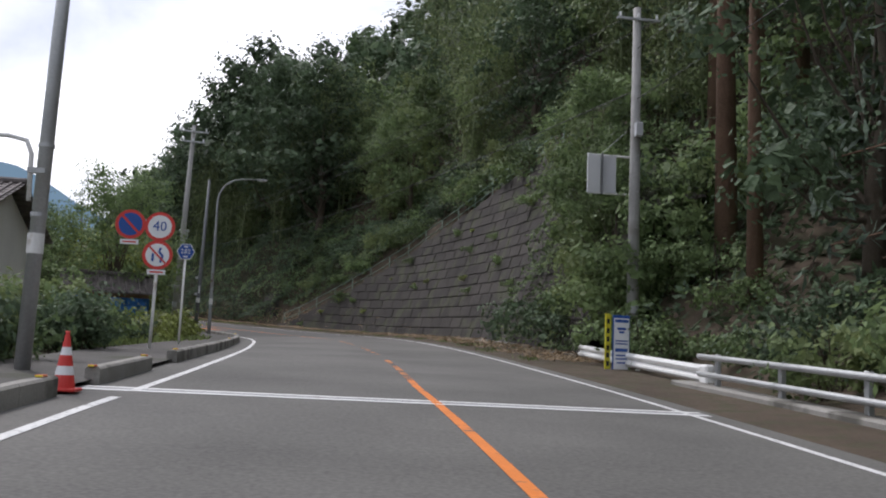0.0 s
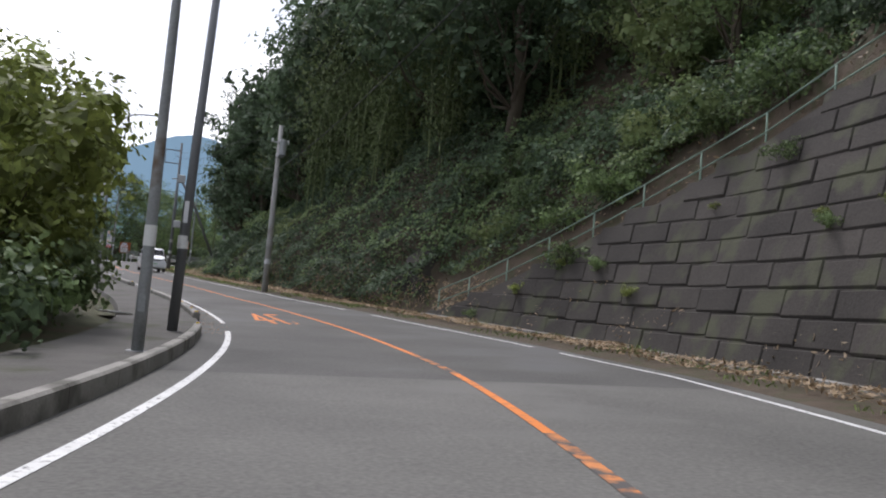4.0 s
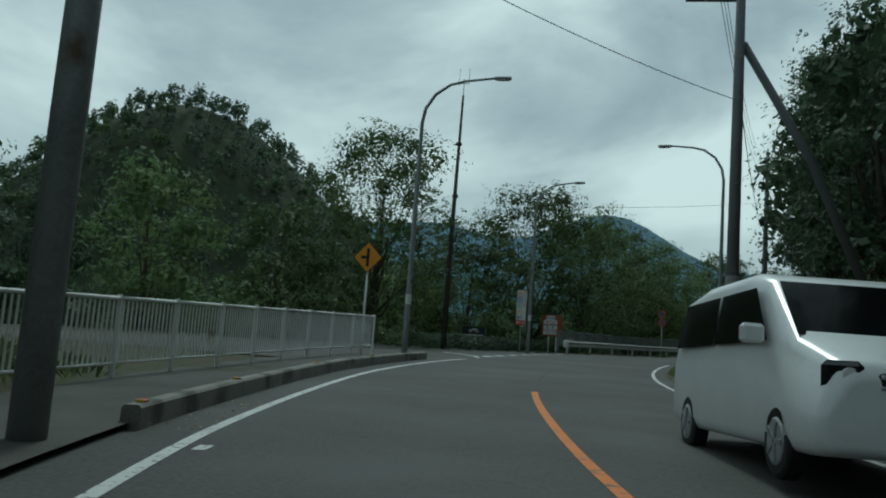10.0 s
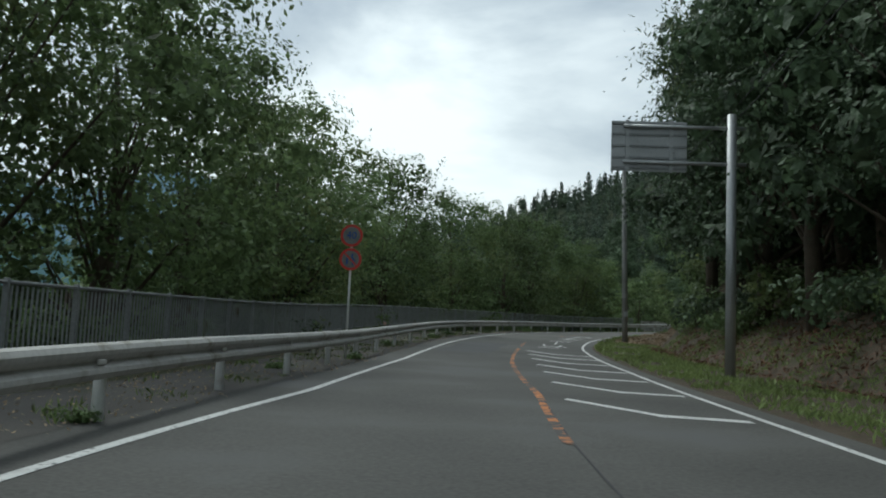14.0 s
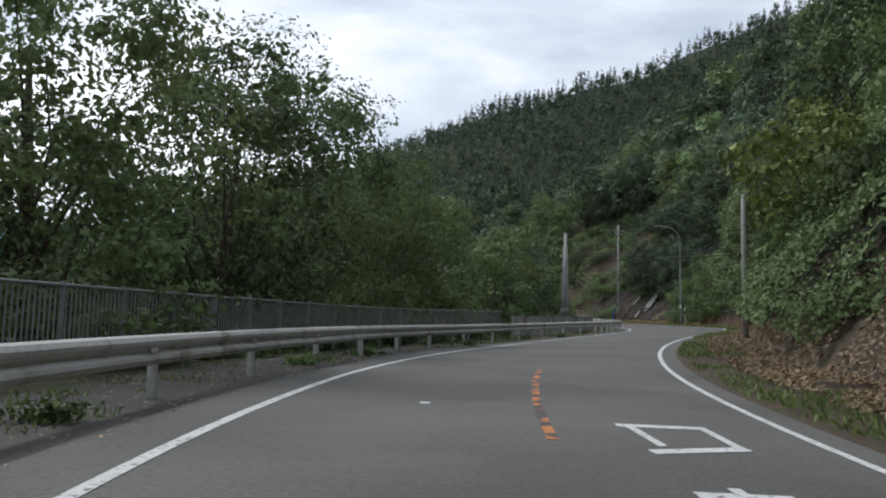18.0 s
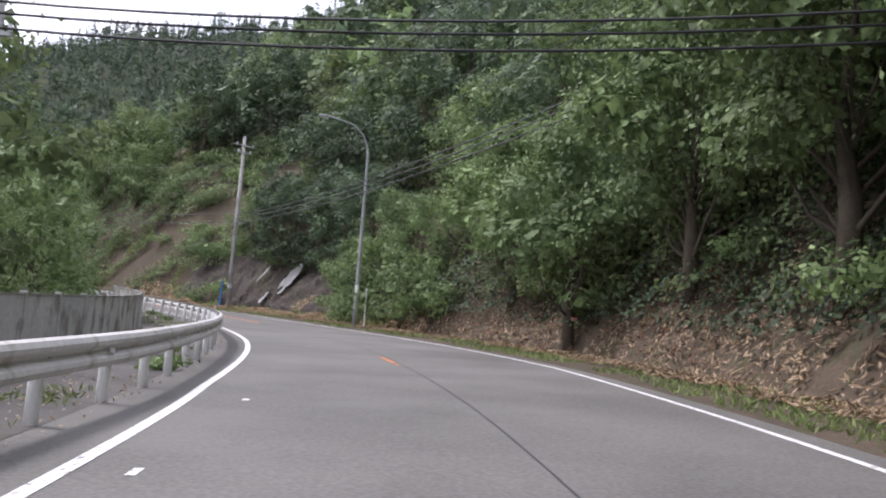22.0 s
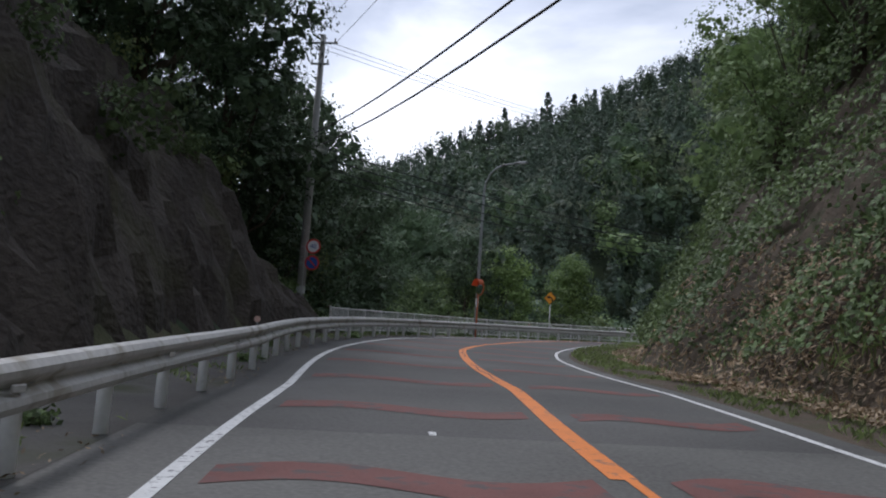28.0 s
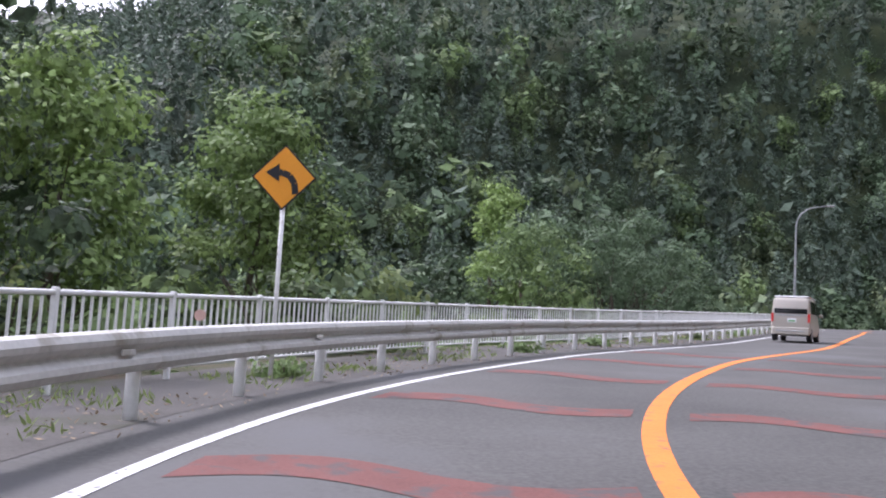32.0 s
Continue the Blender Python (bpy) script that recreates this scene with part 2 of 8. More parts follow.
ASPHALT = material("asphalt", (0.11, 0.107, 0.097), 0.85, spread=0.55, size=0.3, fine=22, bump=0.5, bump_size=0.006, stain=(0.136, 0.133, 0.122), stain_at=0.62, stain_size=0.25)
DARK_ASPHALT = material("dark_asphalt", (0.081, 0.079, 0.073), 0.85, spread=0.55, size=0.3, fine=22, bump=0.5, bump_size=0.006, stain=(0.1, 0.099, 0.097), stain_at=0.6, stain_size=0.3)
PATCH = material("asphalt_repair", (0.07,0.07,0.072), 0.85, spread=0.3, size=0.6, fine=60, bump=0.5, bump_size=0.006)
WALK = material("old_asphalt", (0.085, 0.08, 0.073), 0.9, spread=0.45, size=0.8, fine=30, bump=0.5, stain=(0.05, 0.055, 0.03), stain_at=0.6, stain_size=0.7)
WHITE_LINE = material("worn_white_paint", (0.62, 0.62, 0.6), 0.7, spread=0.2, size=2, fine=30, stain=(0.12, 0.12, 0.12), stain_at=0.6, stain_size=14.0, bump=0.2)
FAINT_LINE = material("faint_white_paint", (0.4, 0.4, 0.39), 0.8, spread=0.25, size=2, fine=30, stain=(0.08, 0.08, 0.08), stain_at=0.5, stain_size=6.0, bump=0.2)
ORANGE_LINE = material("orange_road_paint", (0.64, 0.19, 0.03), 0.7, spread=0.2, size=2, fine=30, stain=(0.14, 0.1, 0.08), stain_at=0.62, stain_size=6.0, bump=0.2)
WORN_ORANGE = material("worn_orange_paint", (0.5, 0.19, 0.06), 0.8, spread=0.25, size=2, fine=30, stain=(0.075, 0.07, 0.066), stain_at=0.46, stain_size=3.0, bump=0.2)
RED_BAND = material("red_band_paint", (0.15, 0.062, 0.052), 0.85, spread=0.3, size=2, fine=40, stain=(0.08, 0.07, 0.068), stain_at=0.56, stain_size=4.0, bump=0.3)
CONCRETE = material("weathered_concrete", (0.26, 0.25, 0.225), 0.9, spread=0.35, size=1.2, fine=35, stain=(0.11, 0.105, 0.09), stain_at=0.55, stain_size=1.1)
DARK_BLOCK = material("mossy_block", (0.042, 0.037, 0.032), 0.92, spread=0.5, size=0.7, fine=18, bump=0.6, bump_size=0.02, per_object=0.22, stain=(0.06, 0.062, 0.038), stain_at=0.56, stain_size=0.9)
MOSS = material("mossy_verge", (0.06, 0.062, 0.03), 0.95, spread=0.5, size=1.2, fine=14, bump=0.8, bump_size=0.04, stain=(0.075, 0.055, 0.035), stain_at=0.55, stain_size=0.8)
TAR = material("tarred_joint", (0.04, 0.04, 0.042), 0.8, spread=0.3)
SOIL = material("soil_and_litter", (0.075, 0.056, 0.038), 0.95, spread=0.5, size=1.0, fine=12, bump=0.8, bump_size=0.05, stain=(0.06, 0.056, 0.03), stain_at=0.54, stain_size=2.2)
FOREST = material("forest_floor", (0.03, 0.044, 0.02), 0.95, spread=0.6, size=0.3, fine=2.5, bump=0.8, bump_size=0.1, stain=(0.05, 0.062, 0.026), stain_at=0.52, stain_size=0.2)
ROCK = material("sprayed_rock_face", (0.054, 0.045, 0.037), 0.92, spread=0.55, size=0.5, fine=6, bump=0.9, bump_size=0.12, stain=(0.055, 0.05, 0.03), stain_at=0.55, stain_size=0.35)
PALE_ROCK = material("pale_mortar", (0.5, 0.5, 0.49), 0.9, spread=0.4, size=2, fine=15, bump=0.5, bump_size=0.03)
STEEL = material("galvanised_steel", (0.42, 0.43, 0.43), 0.5, 0.6, spread=0.2, size=1.5, fine=25, bump=0.1)
DULL_STEEL = material("weathered_steel", (0.3, 0.31, 0.31), 0.65, 0.35, spread=0.3, size=1.5, fine=20, bump=0.15, stain=(0.16, 0.12, 0.09), stain_at=0.66, stain_size=1.5)
WHITE_PAINT = material("white_painted_steel", (0.72, 0.72, 0.7), 0.5, spread=0.12, size=1.5, fine=20, bump=0.05, stain=(0.35, 0.3, 0.24), stain_at=0.66, stain_size=2.2)
RAIL_PAINT = material("dirty_white_rail", (0.5, 0.49, 0.46), 0.6, spread=0.25, size=0.8, fine=14, bump=0.1, stain=(0.3, 0.275, 0.22), stain_at=0.6, stain_size=2.5)
POLE = material("concrete_pole", (0.33, 0.325, 0.31), 0.85, spread=0.2, size=1.0, fine=30, bump=0.15, stain=(0.22, 0.21, 0.19), stain_at=0.6, stain_size=0.8)
DARK_POLE = material("grey_painted_pole", (0.17, 0.175, 0.18), 0.6, 0.2, spread=0.2, size=1.0, fine=30, bump=0.1)
BROWN_STEEL = material("dark_brown_steel", (0.075, 0.06, 0.05), 0.6, spread=0.2)
BLACK = material("black_rubber", (0.02, 0.02, 0.02), 0.7, spread=0.2)
CABLE = material("cable_sheath", (0.02, 0.02, 0.021), 0.6, spread=0.1, bump=0)
GREEN_RAIL = material("green_painted_rail", (0.2, 0.28, 0.22), 0.6, spread=0.2, size=2)
BARK = material("bark", (0.085, 0.068, 0.05), 0.95, spread=0.45, size=2.0, fine=22, bump=0.9, bump_size=0.03)
CEDAR_BARK = material("cedar_bark", (0.16, 0.1, 0.068), 0.95, spread=0.4, size=1.5, fine=18, bump=0.9, bump_size=0.03)
BAMBOO_CANE = material("bamboo_cane", (0.2, 0.24, 0.12), 0.6, spread=0.3, size=1.5)


def leafage(name, base, spread=0.6, translucent=0.24, gloss=0.2, other=None, bump=1.0):
    return material(name, base, 0.6, spread=spread, size=0.12, fine=5.0, bump=bump, bump_size=0.14, island=0.35, per_object=0.3, translucent=translucent, gloss=gloss,
                    stain=other, stain_at=0.56, stain_size=0.16)


LEAF = leafage("broad_leaf", (0.14, 0.195, 0.083), translucent=0.36, other=(0.195, 0.24, 0.095))
# WOOD_LEAF and CEDAR_LEAF are lightened to stand in for haze over the hills
WOOD_LEAF = leafage("woodland_leaf", (0.118, 0.165, 0.085), other=(0.165, 0.205, 0.1))
LEAF_DARK = leafage("dark_leaf", (0.088, 0.128, 0.07))
LEAF_VINE = leafage("vine_leaf", (0.168, 0.235, 0.095), other=(0.125, 0.18, 0.08))
LEAF_KUDZU = leafage("climbing_vine_leaf", (0.225, 0.315, 0.105), translucent=0.3, other=(0.18, 0.26, 0.09))
LEAF_YELLOW = leafage("yellow_green_leaf", (0.22, 0.26, 0.07), bump=0.0)
BAMBOO_LEAF = leafage("bamboo_leaf", (0.15, 0.19, 0.08), bump=0.0)
CEDAR_LEAF = leafage("cedar_needles", (0.088, 0.122, 0.084), translucent=0.15)
GRASS = leafage("grass_blade", (0.185, 0.235, 0.085), bump=0.0)
DRY = leafage("dry_litter", (0.3, 0.22, 0.135), translucent=0.15, bump=0.0)
RED_BROWN = leafage("brown_fern", (0.13, 0.065, 0.035), translucent=0.15, bump=0.0)


# ---- helpers for parts ----
def mesh_object(name, verts, faces, mat, parent=None, label="", smooth=False):
    me = bpy.data.meshes.new(name)
    me.from_pydata(verts, [], faces)
    me.validate()
    for m in mat if isinstance(mat, (list, tuple)) else (mat,):
        me.materials.append(m)
    if smooth:
        me.polygons.foreach_set("use_smooth", [True] * len(me.polygons))
    ob = new(name, me)
    ob.parent = parent
    if label:
        ob["label"] = label
    return ob


def part(name, bm, mat, parent=None, label="", smooth=False):
    me = bpy.data.meshes.new(name)
    bm.to_mesh(me)
    bm.free()
    for m in mat if isinstance(mat, (list, tuple)) else (mat,):
        me.materials.append(m)
    if smooth:
        me.polygons.foreach_set("use_smooth", [True] * len(me.polygons))
    ob = new(name, me)
    ob.parent = parent
    if label:
        ob["label"] = label
    return ob


def root(name, m, label, category, group="", kind=""):
    ob = new(name)
    ob.empty_display_size = 0.2
    ob.matrix_world = m
    return tagged(ob, label, category, group, kind)


def box(bm, size, at=(0, 0, 0), turn=None, bevel=0.0):
    m = Matrix.Translation(at) @ (turn or Matrix()) @ Matrix.Diagonal((*size, 1))
    made = bmesh.ops.create_cube(bm, size=1.0, matrix=m)
    if bevel:
        edges = {e for v in made["verts"] for e in v.link_edges}
        bmesh.ops.bevel(bm, geom=list(edges), offset=bevel, segments=1, affect="EDGES")
    return bm


def tube(bm, points, radii, sides=10, caps=True):
    """A tube along points, with one radius or one for each point."""
    pts = [Vector(p) for p in points]
    rr = radii if isinstance(radii, (list, tuple)) else [radii] * len(pts)
    rings, ref = [], None
    for i, p in enumerate(pts):
        d = (pts[min(i + 1, len(pts) - 1)] - pts[max(i - 1, 0)]).normalized()
        if ref is None:
            ref = d.orthogonal().normalized()
        ref = (ref - d * ref.dot(d)).normalized()
        side = d.cross(ref)
        rings.append([bm.verts.new(p + (ref * math.cos(a) + side * math.sin(a)) * rr[i]) for a in (2 * math.pi * k / sides for k in range(sides))])
    for a, b in zip(rings, rings[1:]):
        for k in range(sides):
            bm.faces.new((a[k], a[(k + 1) % sides], b[(k + 1) % sides], b[k]))
    if caps:
        bm.faces.new(rings[0][::-1])
        bm.faces.new(rings[-1])
    return bm


def disc(bm, radius, thick, at=(0, 0, 0), turn=None, sides=28):
    m = Matrix.Translation(at) @ (turn or Matrix())
    bmesh.ops.create_cone(bm, cap_ends=True, segments=sides, radius1=radius, radius2=radius, depth=thick, matrix=m)
    return bm


FACE = Matrix.Rotation(radians(90), 4, "X")


def strip(s_values, cuts, lift=0.0):
    """A loft along the road: cuts(s) gives (l, up) pairs. Returns verts, faces."""
    verts, faces = [], []
    for i, s in enumerate(s_values):
        c = cuts(s)
        for l, up in c:
            x, y, z = on_plan(s, l)
            verts.append((float(x), float(y), float(z) + up + lift))
        if i:
            n, a = len(c), (i - 1) * len(c)
            faces += [(a + j, a + j + 1, a + n + j + 1, a + n + j) for j in range(n - 1)]
    return verts, faces


def steps(a, b, d=1.0):
    return np.linspace(a, b, max(2, int(round((b - a) / d)) + 1))

# ---- ground: one sheet from the road to the horizon ----
# right of the road: toe of the slope, its rise per metre over the first stretch, the height where it eases, and the rise beyond
TOE = table((-80, 8), (0, 8), (25, 8), (45, 8.8), (60, 9.0), (68, 8.3), (73, 7.7), (78, 7.6), (83, 6.9), (95, 7), (112, 7.4), (125, 7.6), (140, 8), (165, 8), (200, 8), (215, 7.5),
            (235, 7), (260, 7.3), (280, 8), (300, 8.1), (312, 8.7), (326, 8.6), (336, 7.8), (345, 7.5), (358, 7), (370, 7.6), (480, 7.6))
STEEP = table((-80, 0.3), (20, 0.4), (28, 1.2), (34, 2.6), (72, 2.6), (80, 1.7), (100, 1.5), (112, 0.9), (128, 0.6), (150, 0.55), (195, 0.6), (210, 1.3), (240, 1.6),
              (290, 1.6), (305, 1.4), (330, 1.5), (345, 1.8), (400, 1.8), (480, 1.0))
EASE = table((-80, 2), (20, 2), (28, 5), (34, 9), (42, 10), (46.8, 9.3), (50.2, 8.4), (53.9, 7.4), (58, 6.24), (65.2, 3.4), (68.5, 2.09), (72, 0.69), (74, 0.12), (76, 0.3), (81, 6), (95, 6.5), (104, 3.8), (114, 3.0), (120, 2.6), (128, 2.2), (150, 2), (195, 2.5), (212, 7), (240, 9), (290, 10),
             (330, 11), (345, 10), (400, 10), (480, 6))
BEYOND = table((-80, 0.45), (20, 0.6), (40, 1.0), (60, 1.4), (90, 1.3), (110, 0.8), (150, 0.45), (195, 0.6), (240, 0.8), (300, 0.85), (400, 0.8), (480, 0.5))
# left of the road: edge of the level shoulder, height of a bank there, and how fast the land falls beyond
SHOULDER = table((-80, 30), (0, 24), (40, 18), (55, 9), (75, 7), (110, 7), (122, 12), (135, 26), (148, 20), (158, 7.5), (175, 6.6), (335, 6.4), (342, 6.2), (480, 6.2))
MOUND = table((-80, 0.2), (58, 0.3), (70, 1.7), (88, 1.6), (100, 1.0), (112, 0.2), (340, 0), (344, 11), (358, 9), (366, 0), (480, 0))
# the slide scar: its line over the hillside, by distance from the road
SLIDE = table((0, 344), (8, 339), (12, 333), (16, 326), (24, 319), (40, 313), (80, 308))
FALL = table((-80, 0.05), (50, 0.1), (75, 0.45), (110, 0.5), (130, 0.15), (160, 0.4), (200, 0.55), (480, 0.6))


def bumps(x, y, size, seed=0.0):
    x, y = np.asarray(x) / size + seed, np.asarray(y) / size - seed
    return (np.sin(x * 1.7 + 1.3 * np.sin(y * 1.1)) + np.sin(y * 2.1 + 1.7 * np.sin(x * 0.9 + 2)) + 0.5 * np.sin(3.9 * x + 2.7 * y)) / 2.5


def profile(s, l, x, y):
    """Height of the land over the road's own plane."""
    toe, steep, ease, beyond = TOE(s), STEEP(s), EASE(s), BEYOND(s)
    d = np.maximum(l - toe, 0)
    run = ease / steep
    up = np.where(d < run, d * steep, ease + (d - run) * beyond)
    up = np.minimum(up, 55 + 0.25 * up)
    up = up + bumps(x, y, 5.0) * 0.5 * np.clip(d / 4, 0, 1) + bumps(x, y, 17.0, 3) * 2.0 * np.clip((d - 6) / 20, 0, 1)
    sh, md, fall = SHOULDER(s), MOUND(s), FALL(s)
    e = np.maximum(-l - sh, 0)
    down = np.minimum(e * fall, 16)
    bank = md * np.clip((-l - sh + 1.2) / np.where(md > 3, 4.6, 2.6), 0, 1)
    left = bank - down + bumps(x, y, 7.0) * 0.4 * np.clip(e / 5, 0, 1)
    return np.where(l > 0, up, left)


def mountains(x, y):
    """Hills round the valley."""
    z = -30.0 + 0 * x
    d = np.hypot((x + 300) / 1.0, (y - 285) / 1.0)
    z = np.maximum(z, 101 * np.exp(-(d / 84) ** 2) - 12)
    d = np.hypot((x + 420) / 1.3, (y - 130) / 1.0)
    z = np.maximum(z, 84 * np.exp(-(d / 150) ** 2) - 14)
    # the long ridge beyond the bend, rising to the east
    ridge = 76 + 0.42 * (x + 100) * np.where(x > -100, 1.0, 0.55)
    ridge = np.clip(ridge, 30, 230) - np.interp(x, (-140, -75, -35, 0, 30, 60), (8, 7.5, 0, 2.5, 8, 10))
    t = np.clip(1 - np.abs(y - 590) / 215, 0, 1)
    z = np.maximum(z, ridge * t ** 0.95 + 8 * t + 6 * bumps(x, y, 30.0) * t)
    return z


def land(x, y):
    s, l = near_road(x, y)
    _, _, z = on_plan(s, np.clip(l, -6, 8))
    base = z + profile(s, l, np.ravel(x), np.ravel(y))
    m = mountains(np.ravel(x), np.ravel(y))
    far = np.clip((np.abs(l) - 14) / np.where((l < 0) & (s > 380), 55, 30), 0, 1)
    return base * (1 - far) + far * np.maximum(base, m), s, l


def build_ground():
    gx = np.unique(np.r_[np.arange(-2600, -420, 90), np.arange(-420, -130, 14), np.arange(-130, 90, 2.0), np.arange(90, 340, 14), np.arange(340, 2600, 90)])
    gy = np.unique(np.r_[np.arange(-1200, -100, 90), np.arange(-100, -20, 10), np.arange(-20, 500, 2.0), np.arange(500, 620, 6), np.arange(620, 760, 14), np.arange(760, 3200, 90)])
    xx, yy = np.meshgrid(gx, gy)
    z, s, l = land(xx.ravel(), yy.ravel())
    inside = (l > -SHOULDER(s) + 0.5) & (l < TOE(s) + 0.3) & (s > -79) & (s < 479) & (np.abs(l) < 26)
    z = np.where(inside, z - 0.35, z)
    z = np.where((l < TOE(s) + 11) & (l > TOE(s) - 3) & (s > -19) & (s < 438), z - 1.1, z)
    z = np.where((s > 24) & (s < 80) & (l > TOE(s) - 1) & (l < TOE(s) + 5), z - 2.4, z)
    n = len(gx)
    verts = list(zip(xx.ravel().tolist(), yy.ravel().tolist(), z.tolist()))
    faces = [(j * n + i, j * n + i + 1, (j + 1) * n + i + 1, (j + 1) * n + i) for j in range(len(gy) - 1) for i in range(n - 1)]
    ob = mesh_object("ground", verts, faces, FOREST, smooth=True)
    tagged(ob, "dark mossy forest floor with leaf litter, falling to a valley", "ground", kind="structure")
    # the steep bank and the verges, finer, along the road
    def cuts(s):
        out, toe = [], float(TOE(s))
        edge = float(RIGHT(s)) + 0.45
        for l in list(np.linspace(edge, toe, 4)) + [toe + d for d in (0.5, 1, 1.6, 2.3, 3, 4, 5, 6.5, 8, 10, 12, 14)]:
            x, y, _ = on_plan(s, l)
            back = 0.8 * min(max((s - 26) / 3, 0), 1) * min(max((77 - s) / 3, 0), 1) * (l < toe + float(EASE(s)) / 2.6 + 0.4)
            up = float(profile(np.array([s]), np.array([l - back]), np.array([x]), np.array([y]))[0])
            out.append((l, up + 0.05 * (l > edge + 0.1)))
        return out
    v, f = strip(steps(-20, 455, 1.5), cuts)
    ob = mesh_object("slope_right", v, f, SOIL, smooth=True)
    tagged(ob, "steep soil bank covered with roots and dead leaves", "slope", kind="structure")
    def cuts_left(s):
        out, sh = [], float(SHOULDER(s))
        e = float(LEFT(s)) - 0.5
        for l in (e, (e - sh) / 2, -sh + 0.4, -sh - 0.3, -sh - 1, -sh - 2, -sh - 3.5, -sh - 5, -sh - 7):
            x, y, _ = on_plan(s, l)
            up = float(profile(np.array([s]), np.array([l]), np.array([x]), np.array([y]))[0])
            out.append((l, up - 0.06))
        return out
    v, f = strip(steps(-20, 455, 1.5), cuts_left)
    ob = mesh_object("verge_left", v, [q[::-1] for q in f], MOSS, smooth=True)
    tagged(ob, "earth verge with moss and weeds beside the road", "verge", kind="structure")


build_ground()


# ---- road surface and its lines ----
def lay(name, s0, s1, inner, outer, mat, label, category, lift=0.0, d=1.0, kind="structure"):
    v, f = strip(steps(s0, s1, d), lambda s: [(inner(s), 0.0), ((inner(s) + outer(s)) / 2, 0.0), (outer(s), 0.0)], lift)
    return tagged(mesh_object(name, v, f, mat), label, category, kind=kind)


# 53 to 205: darker asphalt colour, mostly standing in for a dimmer exposure
for a, b, mat, label in ((-80, 53, ASPHALT, "worn grey asphalt of a two-lane mountain road"), (53, 205, DARK_ASPHALT, "dark grey asphalt of the mountain road"),
                         (205, 338, ASPHALT, "worn pale asphalt of the mountain road"), (338, 470, DARK_ASPHALT, "dark grey asphalt round the bend")):
    v, f = strip(steps(a, b, 1.0), lambda s: [(q, 0.0) for q in np.linspace(float(LEFT(s)) - 0.9, float(RIGHT(s)) + 0.6, 9)])
    tagged(mesh_object("road", v, f, mat, smooth=True), label, "road", kind="structure")


def line(name, s0, s1, at, width, mat, label):
    h = width / 2
    return lay(name, s0, s1, lambda s: at(s) - h, lambda s: at(s) + h, mat, label, "road marking", lift=0.006, d=0.7)


def spans(s0, s1, on, off):
    a = s0
    while a < s1:
        yield a, min(a + on, s1)
        a += on + off


for a, b in ((-60, 11.4), (12.2, 63.2), (66.5, 139), (158.5, 452)):
    line("line_left", a, b, LEFT, 0.13, WHITE_LINE, "white edge line worn along the gutter")
for a, b in ((-60, 40), (41, 60), (61.5, 74), (77, 150), (152, 452)):
    line("line_right", a, b, RIGHT, 0.11, WHITE_LINE, "thin white edge line beside the verge")
for a, b in ((-60, 16.5), (48, 54), (58, 76)):
    line("line_centre", a, b, MID, 0.125, ORANGE_LINE, "orange no-passing centre line")
for a, b in ((16.5, 24), (27, 33.5), (36, 41), (44, 48), (54, 58)):
    line("line_centre", a, b, MID, 0.14, WORN_ORANGE, "centre line of orange paint, nearly worn away")
line("line_centre", 76, 124, MID, 0.125, ORANGE_LINE, "orange no-passing centre line")
for a, b in ((163, 192), (194.4, 199.2), (213.2, 223.5), (276, 279)):
    line("line_centre", a, b, MID, 0.12, WORN_ORANGE, "remains of an orange centre line")
line("line_centre", 300.5, 307, MID, 0.125, ORANGE_LINE, "orange centre line running into the bend")
line("line_centre", 308, 336, MID, 0.09, ORANGE_LINE, "thin orange centre line, worn by tyres")
line("line_centre", 336, 452, lambda s: MID(s) - 0.05, 0.225, ORANGE_LINE, "broad orange centre line round the bend")
for a, b in ((346, 351.5), (355, 361), (364, 369)):
    lay("road_crack", a, b, lambda s: MID(s) - 0.05 + 0.03 * np.sin(s * 2.3) - 0.012, lambda s: MID(s) - 0.05 + 0.03 * np.sin(s * 2.3) + 0.016, TAR, "dark crack through the broad orange line", "road crack", lift=0.012, d=0.25)
# a tarred joint along the middle where the old line has gone
line("road_seam", 128, 168, lambda s: MID(s) + 0.05, 0.022, TAR, "dark tarred seam along the asphalt")
line("road_seam", 252, 300, lambda s: MID(s) + 0.12, 0.022, TAR, "dark tarred seam along the asphalt")


def bar(name, s, l0, l1, width, mat, label, lift=0.006, skew=0.0):
    """A mark across the road from l0 to l1."""
    v = []
    for k in range(9):
        l = l0 + (l1 - l0) * k / 8
        c = s + skew * (l - l0)
        for d in (-width / 2, width / 2):
            v.append(tuple(spot(c + d, l, lift)))
    f = [(2 * k, 2 * k + 2, 2 * k + 3, 2 * k + 1) for k in range(8)]
    return tagged(mesh_object(name, v, f, mat), label, "road marking", kind="structure")


for d in (12.25, 12.62):
    bar("bridge_joint", d, -3.9, 4.9, 0.14, WHITE_PAINT, "pale steel expansion joint across the road")
bar("bridge_joint", 12.43, -3.9, 4.9, 0.2, DULL_STEEL, "dark rubber gap of the expansion joint", lift=0.004)
# dashes across the mouth of the side road
MOUTH = table((140, -2.4), (143.4, -2.57), (150, -2.87), (155.6, -3.25), (162, -3.6))
for k in range(7):
    s = 142.9 + 2.35 * k
    line("line_dash", s, s + 1.15, MOUTH, 0.36, WHITE_LINE, "broad white dash across the side road")
